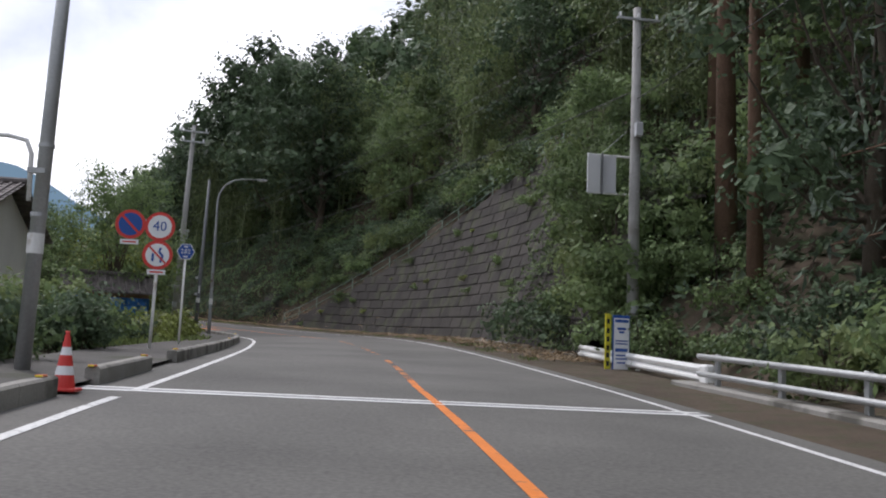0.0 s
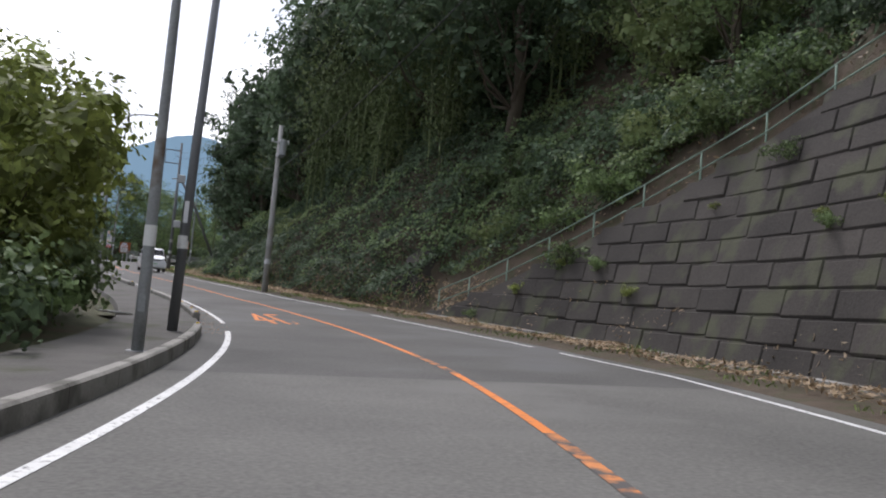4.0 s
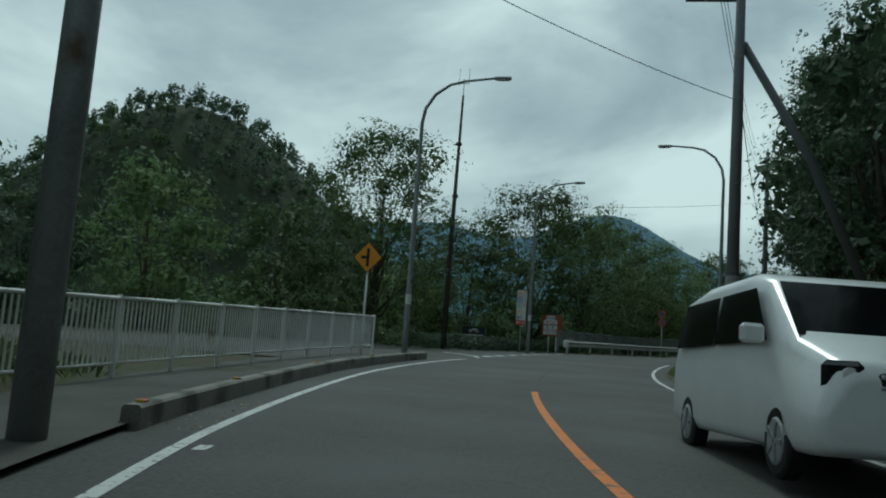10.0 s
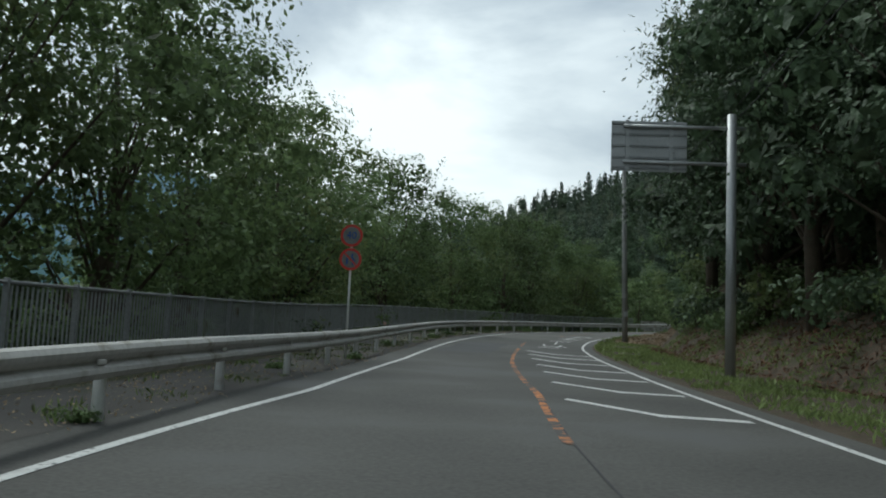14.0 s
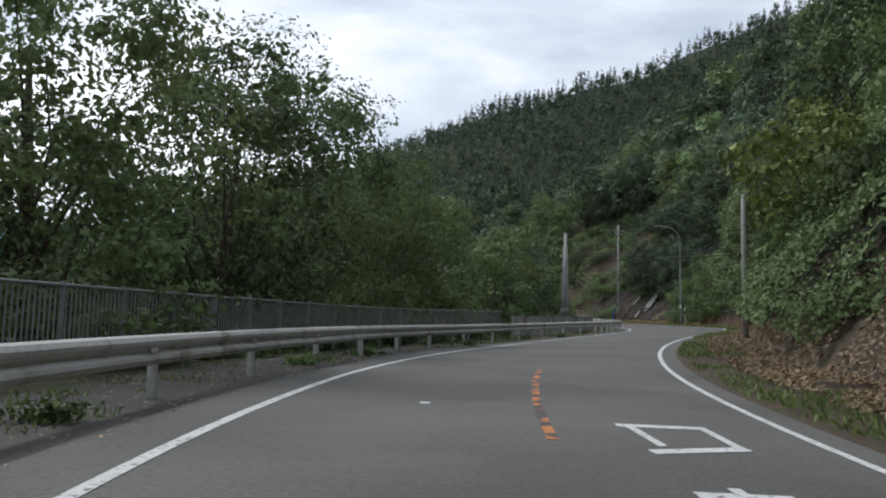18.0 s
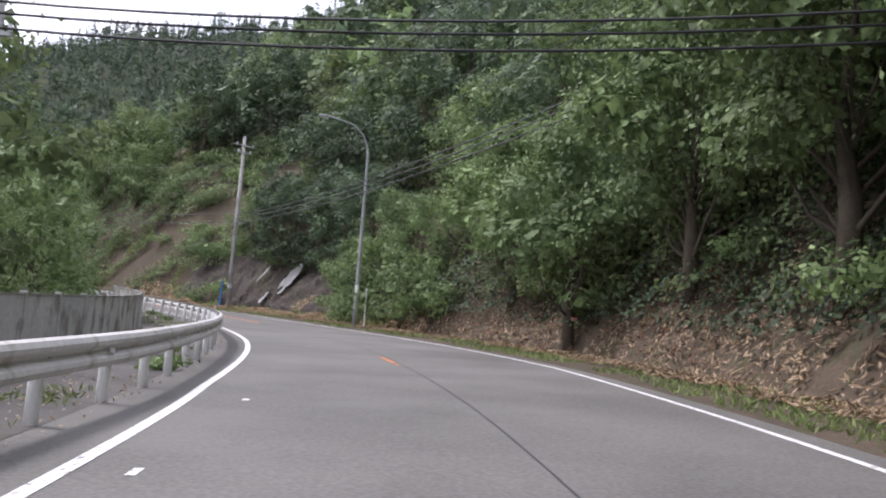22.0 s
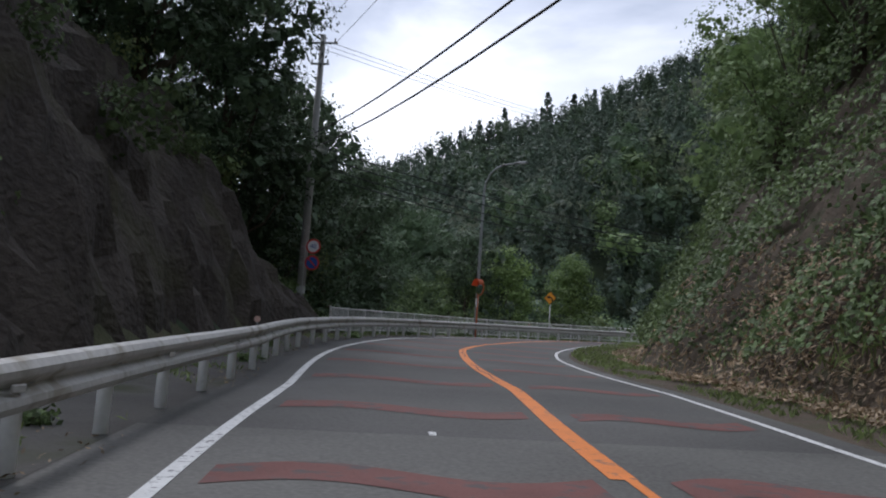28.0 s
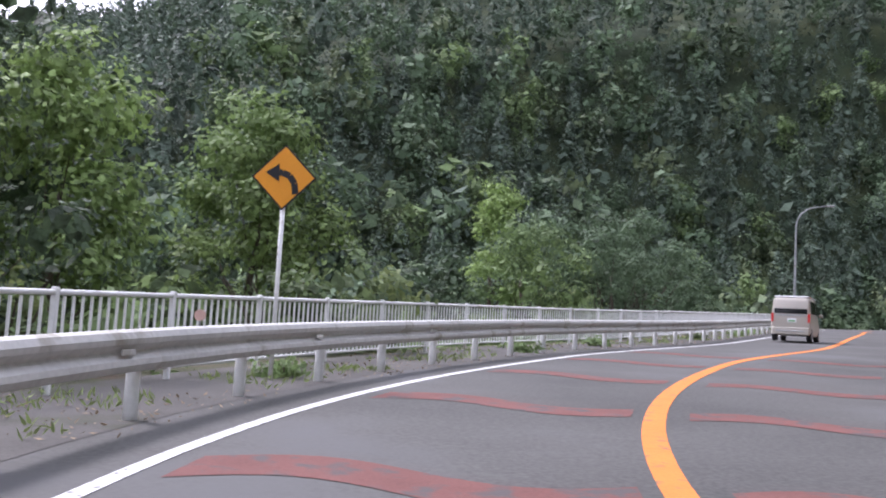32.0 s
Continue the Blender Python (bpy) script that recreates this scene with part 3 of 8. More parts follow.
# worn arrow tips and specks of paint
rng = random.Random(5)
for s, l in ((97, -1.05), (100.5, -1.1), (104.3, -1.2), (109, -1.4), (114, -1.8), (263, -1.5), (268, -1.3), (253, 0.9), (258, 0.2), (246, 1.0), (328, -0.7), (338, 0.6), (324, 0.4), (322, 0.1), (331, 0.8), (104.5, 0.3), (112, 0.6), (216, -0.3)):
    line("paint_speck", s, s + rng.uniform(0.12, 0.3), lambda q, c=l: c + 0 * q, rng.uniform(0.06, 0.16), WHITE_LINE, "speck of white paint left on the asphalt")
# red anti-skid bands round the bend, gently waved
for k in range(16):
    s = 331 + 4.6 * k
    for a, b in ((float(LEFT(s)) + 0.25, float(MID(s)) - 0.3), (float(MID(s)) + 0.3, float(RIGHT(s)) - 0.3)):
        v = []
        for i in range(17):
            l = a + (b - a) * i / 16
            c = s + 0.28 * math.sin(i / 16 * 6.28)
            v += [tuple(spot(c - 0.36, l, 0.005)), tuple(spot(c + 0.36, l, 0.005))]
        tagged(mesh_object("red_band", v, [(2 * i, 2 * i + 2, 2 * i + 3, 2 * i + 1) for i in range(16)], RED_BAND), "faded red anti-skid band across the lane", "road marking", kind="structure")


def stroke(points, width, s, l, along, across, mat, label, name="road_letter", stretch=1.0):
    """Painted strokes: points in a unit box, laid on the road at (s, l)."""
    v, f = [], []
    for a, b in zip(points, points[1:]):
        a, b = Vector((a[0] * across, a[1] * along)), Vector((b[0] * across, b[1] * along))
        d = (b - a).normalized()
        e = Vector((d.x, d.y / stretch)).normalized()
        n = Vector((-e.y, e.x * stretch)) * width / 2
        d = Vector((e.x, e.y * stretch)) * width / 2
        base = len(v)
        for p in (a - d - n, a - d + n, b + d + n, b + d - n):
            v.append(tuple(spot(s + p.y, l + p.x, 0.007 + 0.0004 * len(f))))
        f.append((base, base + 3, base + 2, base + 1))
    return tagged(mesh_object(name, v, f, mat), label, "road marking", kind="structure")


four = [(0.76, 0.0), (0.76, 1.0), (0.06, 0.29), (1.0, 0.29)]
stroke(four, 0.13, 67.4, -0.2, 4.5, 0.5, ORANGE_LINE, "painted orange figure 4 of a speed limit", stretch=3.2)
stroke([(0.12, 0.0), (0.0, 0.06), (0.0, 1.0), (0.85, 1.0)], 0.13, 67.5, 0.56, 4.3, 0.38, ORANGE_LINE, "half of a painted orange 0, mostly worn off", stretch=3.2)
stroke([(0.85, 0.0), (0.85, 0.22)], 0.1, 67.5, 0.54, 4.3, 0.38, WORN_ORANGE, "worn rest of a painted orange 0", stretch=3.2)
# white writing in the oncoming lane, past reading from this side
def painted(points, width, mat, label, name="road_letter"):
    """One painted stroke through points (s, l), broad along the road as road letters are."""
    base = points[0]
    return stroke([(l - base[1], q - base[0]) for q, l in points], width, base[0], base[1], 1.0, 1.0, mat, label, name, stretch=2.6)


for pts in ([(202.4, 2.42), (199.7, 2.52)], [(198.6, 2.06), (196.6, 2.23), (196.3, 3.19)], [(198.5, 2.96), (195.8, 2.83)], [(194.7, 2.1), (194.5, 2.9)],
            [(206.4, 2.9), (204.1, 2.19), (203.7, 3.0)], [(204.6, 1.79), (204.5, 1.91)], [(204.5, 1.98), (204.4, 2.1)], [(212.7, 2.05), (213.1, 2.95)], [(214.6, 2.0), (214.6, 2.9), (213.1, 2.93)],
            [(214.4, 2.1), (213.2, 2.18)], [(210.7, 1.96), (210.7, 2.56)], [(209.7, 1.93), (209.6, 2.64)], [(208.5, 1.94), (208.5, 2.58)], [(210.9, 2.26), (208.0, 2.26)],
            [(210.4, 2.8), (210.2, 2.98)], [(208.7, 2.72), (208.4, 2.98)], [(208.1, 2.71), (207.9, 2.99)]):
    painted(pts, 0.1, WHITE_LINE, "white painted warning letters on the asphalt")
# hatching in the oncoming lane
for s0, l0, l1 in ((168.3, 2.08, 4.1), (172.5, 2.2, 4.2), (176.4, 2.25, 4.25), (180.0, 2.2, 4.3), (183.6, 2.1, 4.35), (187.0, 1.95, 4.25), (189.9, 1.8, 4.1)):
    painted([(s0, l0), (s0 - 2.0, l0 + 1.0), (s0 - 2.3, l1)], 0.13, WHITE_LINE, "white hatching stripe in the oncoming lane", "hatch_stripe")
# side road and forecourt
v, f = strip(steps(131, 160, 1.0), lambda s: [(l, -0.01 if l > -6 else -0.03) for l in (float(LEFT(s)) - 0.3, -6, -9, -14, -20, -26)])
tagged(mesh_object("side_road", v, [q[::-1] for q in f], WALK), "patched grey asphalt of a side road", "road", kind="structure")
painted([(141.2, -2.36), (142.5, -2.82), (143.7, -3.7), (144.4, -4.8)], 0.14, WHITE_LINE, "curved white line into the side road", "line_curve")
line("line_mouth", 157.9, 158.05, lambda s: -5.2 + 0 * s, 4.2, WHITE_LINE, "thin white line before the guardrail")
for a, b, c, d in ((186, 196, -1.3, 0.6),):
    lay("road_patch", a, b, lambda s, c=c: c + 0.1 * math.sin(s), lambda s, d=d: d + 0.1 * math.sin(s * 1.3), PATCH, "darker repair patch in the asphalt", "road patch", lift=0.003)
# footpath beyond the kerb, and the strip behind the guardrail
v, f = strip(steps(-20, 134, 1.0), lambda s: [(float(LEFT(s)) - 0.72, 0.07), (float(LEFT(s)) - 1.6, 0.08), (float(LEFT(s)) - 2.9, 0.09), (float(LEFT(s)) - 3.0, -0.1)])
tagged(mesh_object("footpath", v, [q[::-1] for q in f], WALK), "dark old asphalt footpath, mossy at the edges", "footpath", kind="structure")
v, f = strip(steps(160, 460, 1.0), lambda s: [(float(LEFT(s)) - 0.85, 0.004), (float(LEFT(s)) - 2.0, 0.01), (float(LEFT(s)) - 3.0, 0.01), (float(LEFT(s)) - 3.05, -0.2)])
tagged(mesh_object("footpath", v, [q[::-1] for q in f], WALK), "old footpath asphalt behind the guardrail, strewn with dirt", "footpath", kind="structure")


# ---- paints for signs ----
def plain(name, colour, rough=0.5, gloss=0.4):
    return material(name, colour, rough, spread=0.08, size=2.0, bump=0.0, gloss=gloss)


PINK_TAPE = plain("pink_tape", (0.6, 0.25, 0.25))
# grimy white, also darkened in colour to stand in for backlit shade
SIGN_FADED_SHADED = material("sign_grimed_shaded", (0.2, 0.21, 0.2), 0.8, spread=0.4, size=6, fine=30, bump=0.1)
SIGN_WHITE, SIGN_BLUE, SIGN_RED = plain("sign_white", (0.75, 0.76, 0.77)), plain("sign_blue", (0.02, 0.08, 0.32)), plain("sign_red", (0.6, 0.05, 0.04))
SIGN_ORANGE, SIGN_BLACK, SIGN_GREEN = plain("sign_orange", (0.8, 0.32, 0.02)), plain("sign_black", (0.02, 0.02, 0.022)), plain("sign_green", (0.12, 0.4, 0.12))
SIGN_YELLOW, SIGN_GREY, BOARD_ORANGE = plain("sign_yellow", (0.8, 0.72, 0.05)), plain("sign_grey", (0.45, 0.46, 0.47)), plain("board_orange", (0.3, 0.085, 0.025))
ORANGE_PAINT, TARP, GLASS_DARK = plain("orange_pole_paint", (0.55, 0.14, 0.04)), material("blue_tarp", (0.04, 0.18, 0.5), 0.5, spread=0.3, size=1.5, fine=6, bump=0.5, bump_size=0.03), plain("tinted_glass", (0.012, 0.013, 0.015), 0.08, 0.6)
LAMP_GLASS = plain("lamp_lens", (0.6, 0.6, 0.58), 0.3)
MIRROR = material("mirror_face", (0.75, 0.76, 0.77), 0.04, 1.0, spread=0.02, bump=0.0)
ROOF_TILE = material("grey_roof_tile", (0.12, 0.105, 0.1), 0.7, spread=0.4, size=1.5, fine=12, per_object=0.2)
PLASTER = material("pale_plaster", (0.6, 0.59, 0.55), 0.9, spread=0.15, size=0.8, fine=20)
TIMBER = material("old_timber", (0.2, 0.13, 0.08), 0.85, spread=0.4, size=2, fine=20)
CAR_WHITE, CAR_BEIGE = plain("white_car_paint", (0.78, 0.79, 0.8), 0.25, 0.6), plain("beige_car_paint", (0.46, 0.42, 0.36), 0.28, 0.6)


def stand(s, l, up=0.0, turn=0.0):
    """A pose on the plan: x to the right of the road, y along it."""
    return Matrix.Translation(spot(s, l, up)) @ Matrix.Rotation(radians(way(s) + turn), 4, "Z")


def letters(body, size, at, mat, parent, turn=FACE, label="", thick=0.002, align="CENTER"):
    c = bpy.data.curves.new("letters", "FONT")
    c.body, c.size, c.align_x, c.align_y, c.extrude = body, size, align, "CENTER", thick
    c.resolution_u = 2
    ob = bpy.data.objects.new("letters", c)
    me = bpy.data.meshes.new_from_object(ob)
    bpy.data.objects.remove(ob)
    me.materials.append(mat)
    made = new("lettering", me)
    made.parent = parent
    made.matrix_local = Matrix.Translation(at) @ turn
    if label:
        made["label"] = label
    return made


def flat(points, thick, y, bm):
    """A plate in the x-z plane from an outline, its face at y."""
    a = [bm.verts.new((p[0], y, p[1])) for p in points]
    b = [bm.verts.new((p[0], y + thick, p[1])) for p in points]
    n = len(points)
    bm.faces.new(a)
    bm.faces.new(b[::-1])
    for i in range(n):
        bm.faces.new((a[i], b[i], b[(i + 1) % n], a[(i + 1) % n]))
    return bm


def ring(r, n=28, cx=0.0, cz=0.0, start=0.0):
    return [(cx + r * math.cos(start + 6.28318 * i / n), cz + r * math.sin(start + 6.28318 * i / n)) for i in range(n)]


def plate(name, outline, y, mat, parent, thick=0.004, label=""):
    return part(name, flat(outline, thick, y, bmesh.new()), mat, parent, label)


def rect(x0, z0, x1, z1):
    return [(x0, z0), (x1, z0), (x1, z1), (x0, z1)]


def bar_shape(x0, z0, x1, z1, w):
    d = Vector((x1 - x0, z1 - z0)).normalized() * w / 2
    return [(x0 + d.y, z0 - d.x), (x1 + d.y, z1 - d.x), (x1 - d.y, z1 + d.x), (x0 - d.y, z0 + d.x)]


def round_sign(parent, x, z, kind, y=-0.06, r=0.3, white=None):
    """A round traffic sign as a part with its own layers."""
    face = part("sign_plate", flat(ring(r, 28, x, z), 0.012, y, bmesh.new()), SIGN_RED, parent, "round sign with a red rim")
    inner = SIGN_BLUE if kind == "no_stopping" else white or SIGN_WHITE
    part("sign_face", flat(ring(r * 0.78, 28, x, z), 0.004, y - 0.004, bmesh.new()), inner, face)
    if kind == "no_stopping":
        part("slash", flat(bar_shape(x - r * 0.6, z + r * 0.6, x + r * 0.6, z - r * 0.6, r * 0.16), 0.004, y - 0.008, bmesh.new()), SIGN_RED, face)
    elif kind == "limit":
        letters("40", r * 0.95, (x, y - 0.006, z), SIGN_BLUE, face)
    else:
        for a in ((-0.3, -0.45, -0.3, 0.1), (0.2, -0.5, 0.35, -0.05), (0.35, -0.05, 0.1, 0.2), (0.1, 0.2, 0.2, 0.5)):
            part("arrow", flat(bar_shape(x + a[0] * r, z + a[1] * r, x + a[2] * r, z + a[3] * r, r * 0.15), 0.004, y - 0.008, bmesh.new()), SIGN_BLUE, face)
        part("slash", flat(bar_shape(x - r * 0.55, z + r * 0.55, x + r * 0.55, z - r * 0.55, r * 0.12), 0.004, y - 0.012, bmesh.new()), SIGN_RED, face)
    part("bracket", box(bmesh.new(), (0.12, 0.05, 0.04), (x, y + 0.035, z)), STEEL, face)
    return face


def post(parent, height, r=0.03, mat=WHITE_PAINT, x=0.0, name="post", lean=(0, 0)):
    p = part(name, tube(bmesh.new(), [(x, 0, -0.4), (x + lean[0], lean[1], height)], r, 10), mat, parent, smooth=True)
    part("cap", tube(bmesh.new(), [(x + lean[0], lean[1], height), (x + lean[0], lean[1], height + 0.025)], [r * 1.1, r * 0.7], 10), mat, p)
    return p


def street_lamp(s, l, h=9.3, arm=2.4, side=1, mat=DULL_STEEL, label="tall grey steel street lamp with a curved arm", up=0.06):
    ob = root("street_lamp", stand(s, l, up), label, "street lamp", "street lamps along the road")
    curve = [(0, 0, -0.4), (0, 0, 1.2), (0, 0, h * 0.5), (0, 0, h * 0.84)]
    curve += [(side * arm * (1 - math.cos(a)) * 0.62, 0, h * 0.84 + h * 0.155 * math.sin(a)) for a in (0.35, 0.75, 1.15, 1.5)]
    tip = (side * arm, 0, h * 1.005)
    curve.append(tip)
    rr = [0.105, 0.1, 0.085, 0.065, 0.06, 0.055, 0.05, 0.045, 0.04]
    part("pole", tube(bmesh.new(), curve, rr, 12), mat, ob, smooth=True)
    head = part("lamp_head", box(bmesh.new(), (0.62, 0.2, 0.11), (tip[0] + side * 0.25, 0, tip[2] - 0.01), bevel=0.035), DULL_STEEL, ob, "flat lamp head")
    part("lens", box(bmesh.new(), (0.42, 0.15, 0.03), (tip[0] + side * 0.27, 0, tip[2] - 0.075), bevel=0.01), LAMP_GLASS, head)
    part("base_plate", box(bmesh.new(), (0.34, 0.34, 0.04), (0, 0, 0.0), bevel=0.008), DULL_STEEL, ob)
    part("service_door", box(bmesh.new(), (0.12, 0.02, 0.3), (0, -0.1, 0.8), bevel=0.006), DULL_STEEL, ob)
    part("number_band", tube(bmesh.new(), [(0, 0, 1.75), (0, 0, 2.1)], 0.103, 12), WHITE_PAINT, ob, "pale adhesive band")
    return ob


def insulator(bm, p, up=True):
    d = 1 if up else -1
    tube(bm, [p, p + Vector((0, 0, 0.05 * d)), p + Vector((0, 0, 0.09 * d)), p + Vector((0, 0, 0.16 * d))], [0.02, 0.05, 0.035, 0.04], 8)


def utility_pole(s, l, h, label, r=0.17, arms=((0.35, 1.5), (0.9, 1.2)), mat=POLE, lean=0.0, transformer=False, strut=0.0, frame_arm=False, up=0.0, side=1, boxes=()):
    ob = root("utility_pole", stand(s, l, up), label, "utility pole", "utility poles along the road")
    part("pole", tube(bmesh.new(), [(0, 0, -0.6), (lean * 0.5, 0, h * 0.5), (lean, 0, h)], [r, r * 0.85, r * 0.62], 12), mat, ob, smooth=True)
    for drop, w in arms:
        a = part("crossarm", box(bmesh.new(), (w, 0.075, 0.075), (lean, -0.14, h - drop), bevel=0.006), STEEL, ob)
        for k in range(3):
            bm = bmesh.new()
            insulator(bm, Vector((lean + (k - 1) * w * 0.42, -0.14, h - drop + 0.03)))
            part("insulator", bm, SIGN_WHITE, a)
    if frame_arm:
        for dz in (0.75, 2.0):
            part("bracket_arm", box(bmesh.new(), (1.35, 0.09, 0.09), (lean - 0.72, 0, h - dz), bevel=0.008), DARK_POLE, ob)
        upright = part("bracket_upright", box(bmesh.new(), (0.07, 0.07, 1.3), (lean - 1.36, 0, h - 1.37), bevel=0.006), DARK_POLE, ob)
        for dz in (0.9, 1.4, 1.9):
            part("insulator", tube(bmesh.new(), [(lean - 1.4, 0, h - dz), (lean - 1.5, 0, h - dz), (lean - 1.62, 0, h - dz), (lean - 1.78, 0, h - dz)], [0.03, 0.06, 0.045, 0.055], 8), SIGN_GREY, upright)
    if transformer:
        t = part("transformer", tube(bmesh.new(), [(0.1, -0.36, h - 1.75), (0.1, -0.36, h - 1.7), (0.1, -0.36, h - 0.9), (0.1, -0.36, h - 0.85)], [0.17, 0.2, 0.2, 0.15], 16), DULL_STEEL, ob, "grey drum transformer")
        part("hanger", box(bmesh.new(), (0.3, 0.3, 0.06), (0.05, -0.2, h - 1.8)), DULL_STEEL, t)
    if strut:
        part("strut", tube(bmesh.new(), [(0.1, 0.1, h * 0.74), (strut, 0.5, h * 0.5), (strut * 2.1, 1.0, h * 0.12)], [0.11, 0.12, 0.13], 10), DARK_POLE, ob, "slanting wooden strut", smooth=True)
    for k in range(int((h - 3.2) / 0.55)):
        a = 1 if k % 2 else -1
        part("step_bolt", tube(bmesh.new(), [(lean * (3 + 0.55 * k) / h, a * r * 0.6, 3.0 + 0.55 * k), (lean * (3 + 0.55 * k) / h, a * (r + 0.12), 3.0 + 0.55 * k)], 0.01, 5), STEEL, ob)
    for z in (1.55, 2.6):
        part("band", tube(bmesh.new(), [(lean * z / h, 0, z), (lean * z / h, 0, z + 0.28)], r * 0.98, 12, caps=False), SIGN_GREY if z < 2 else POLE, ob)
    for x, z, w, hh in boxes:
        part("junction_box", box(bmesh.new(), (w, 0.2, hh), (x, -r - 0.08, z), bevel=0.02), SIGN_GREY, ob)
    return ob


# ---- left side at the start: pole, cone, signs ----
ob = root("sign_pole", stand(13.9, -4.86, 0.08), "thick grey steel pole beside the footpath", "pole")
part("pole", tube(bmesh.new(), [(0, 0, -0.4), (0.1, 0, 5.0), (0.22, 0, 9.5)], [0.115, 0.1, 0.085], 14), STEEL, ob, smooth=True)
for z in (1.7, 2.25, 3.3):
    part("band", tube(bmesh.new(), [(0.07 * z / 3.3, 0, z), (0.07 * z / 3.3, 0, z + (0.3 if z < 2 else 0.06))], 0.118, 14), WHITE_PAINT if z < 2 else STEEL, ob)
ob = root("warning_sign", stand(13.6, -5.5, 0.08), "blue round sign on a bent white pipe beside the pole", "traffic sign")
part("bracket_pipe", tube(bmesh.new(), [(-0.4, 0, 3.38), (0.25, 0, 3.4), (0.52, 0, 3.34), (0.6, 0, 3.15), (0.62, 0, 2.45)], 0.035, 10), WHITE_PAINT, ob, smooth=True)
part("clamp", box(bmesh.new(), (0.25, 0.1, 0.08), (0.7, 0, 2.9)), STEEL, ob)
part("post", tube(bmesh.new(), [(-0.4, 0.02, -0.4), (-0.4, 0.02, 3.7)], 0.035, 10), WHITE_PAINT, ob)
part("sign_plate", flat(ring(0.33, 28, -0.35, 3.78), 0.02, -0.06, bmesh.new()), SIGN_BLUE, ob, "blue round plate")

ob = root("traffic_cone", stand(11.6, -3.6, 0.02), "orange and white traffic cone standing in the gutter", "traffic cone")
part("base", box(bmesh.new(), (0.36, 0.36, 0.04), (0, 0, 0.02), bevel=0.01), SIGN_RED, ob)
for z0, z1, mat in ((0.04, 0.2, SIGN_RED), (0.2, 0.31, SIGN_WHITE), (0.31, 0.44, SIGN_RED), (0.44, 0.54, SIGN_WHITE), (0.54, 0.7, SIGN_RED)):
    part("band", tube(bmesh.new(), [(0, 0, z0), (0, 0, z1)], [0.145 - 0.17 * z0, 0.145 - 0.17 * z1], 16), mat, ob)
part("tip", tube(bmesh.new(), [(0, 0, 0.7), (0, 0, 0.72), (0, 0, 0.735)], [0.026, 0.03, 0.015], 12), SIGN_RED, ob)

ob = root("traffic_sign", stand(23.2, -4.7, -0.2) @ Matrix.Scale(1.22, 4), "white post with three round signs beside the footpath", "traffic sign")
post(ob, 2.95, 0.032, lean=(0.06, 0))
part("bracket", box(bmesh.new(), (0.7, 0.03, 0.03), (-0.2, -0.03, 2.82)), STEEL, ob)
round_sign(ob, -0.53, 2.72, "no_stopping")
round_sign(ob, 0.05, 2.7, "limit")
round_sign(ob, 0.04, 2.12, "no_overtaking")
for x, z in ((-0.53, 2.36), (0.04, 1.77)):
    p = plate("supplement_plate", rect(x - 0.18, z - 0.05, x + 0.18, z + 0.05), -0.06, SIGN_WHITE, ob)
    plate("text_bar", rect(x - 0.13, z - 0.015, x + 0.13, z + 0.015), -0.066, SIGN_RED, p)
ob = root("route_sign", stand(28.3, -4.58, 0.0) @ Matrix.Scale(1.15, 4), "blue hexagonal route sign on a white post", "traffic sign")
post(ob, 2.6, 0.028, lean=(0.03, 0))
p = plate("sign_plate", ring(0.235, 6, 0.03, 2.5), -0.05, SIGN_WHITE, ob, 0.012)
p2 = plate("sign_face", ring(0.215, 6, 0.03, 2.5), -0.056, SIGN_BLUE, p)
letters("282", 0.17, (0.03, -0.06, 2.5), SIGN_WHITE, p)
for z, w in ((2.63, 0.1), (2.37, 0.12)):
    plate("text_bar", rect(0.03 - w / 2, z - 0.018, 0.03 + w / 2, z + 0.018), -0.062, SIGN_WHITE, p)

street_lamp(55.5, -3.05, 9.4, 2.3)
street_lamp(94.4, -2.95, 9.5, 2.3)
street_lamp(137.0, -4.0, 9.9, 2.6)
street_lamp(157.6, -5.2, 9.8, 2.3)
street_lamp(149.0, 6.3, 10.0, 2.4, side=-1)
street_lamp(300.4, 6.4, 10.3, 2.2, side=-1, label="tall pale street lamp rising out of the vines")
street_lamp(379.2, -3.35, 9.8, 2.0)
street_lamp(450, -3.6, 9.3, 2.2)
utility_pole(49.5, -5.55, 11.2, "grey weathered utility pole with crossarms at the top", r=0.17, mat=POLE, lean=0.35)
ob = root("steel_pole", stand(61.6, -2.85, 0.06), "grey steel pole with small boxes beside the footpath", "pole")
part("pole", tube(bmesh.new(), [(0, 0, -0.4), (0.1, 0, 4.5), (0.25, 0, 10)], [0.125, 0.11, 0.08], 12), DARK_POLE, ob, smooth=True)
part("band", tube(bmesh.new(), [(0.04, 0, 1.9), (0.04, 0, 2.2)], 0.127, 12), WHITE_PAINT, ob)
for z, w in ((2.45, 0.16), (3.5, 0.18)):
    part("box", box(bmesh.new(), (0.16, 0.12, w), (-0.14, -0.05, z), bevel=0.012), SIGN_GREY, ob)
part("number_plate", box(bmesh.new(), (0.1, 0.01, 0.5), (0.04, -0.125, 2.75)), SIGN_WHITE, ob)
utility_pole(116.0, -7.0, 12.8, "tall concrete utility pole behind the footpath", arms=())
utility_pole(90.0, 5.15, 9.4, "concrete utility pole with a transformer at the foot of the bank", r=0.18, arms=((1.0, 1.1),), transformer=True)
utility_pole(129.5, 6.1, 12.1, "utility pole with a bracket of insulators and a slanting strut", r=0.17, arms=(), frame_arm=True, strut=1.9, mat=DARK_POLE)
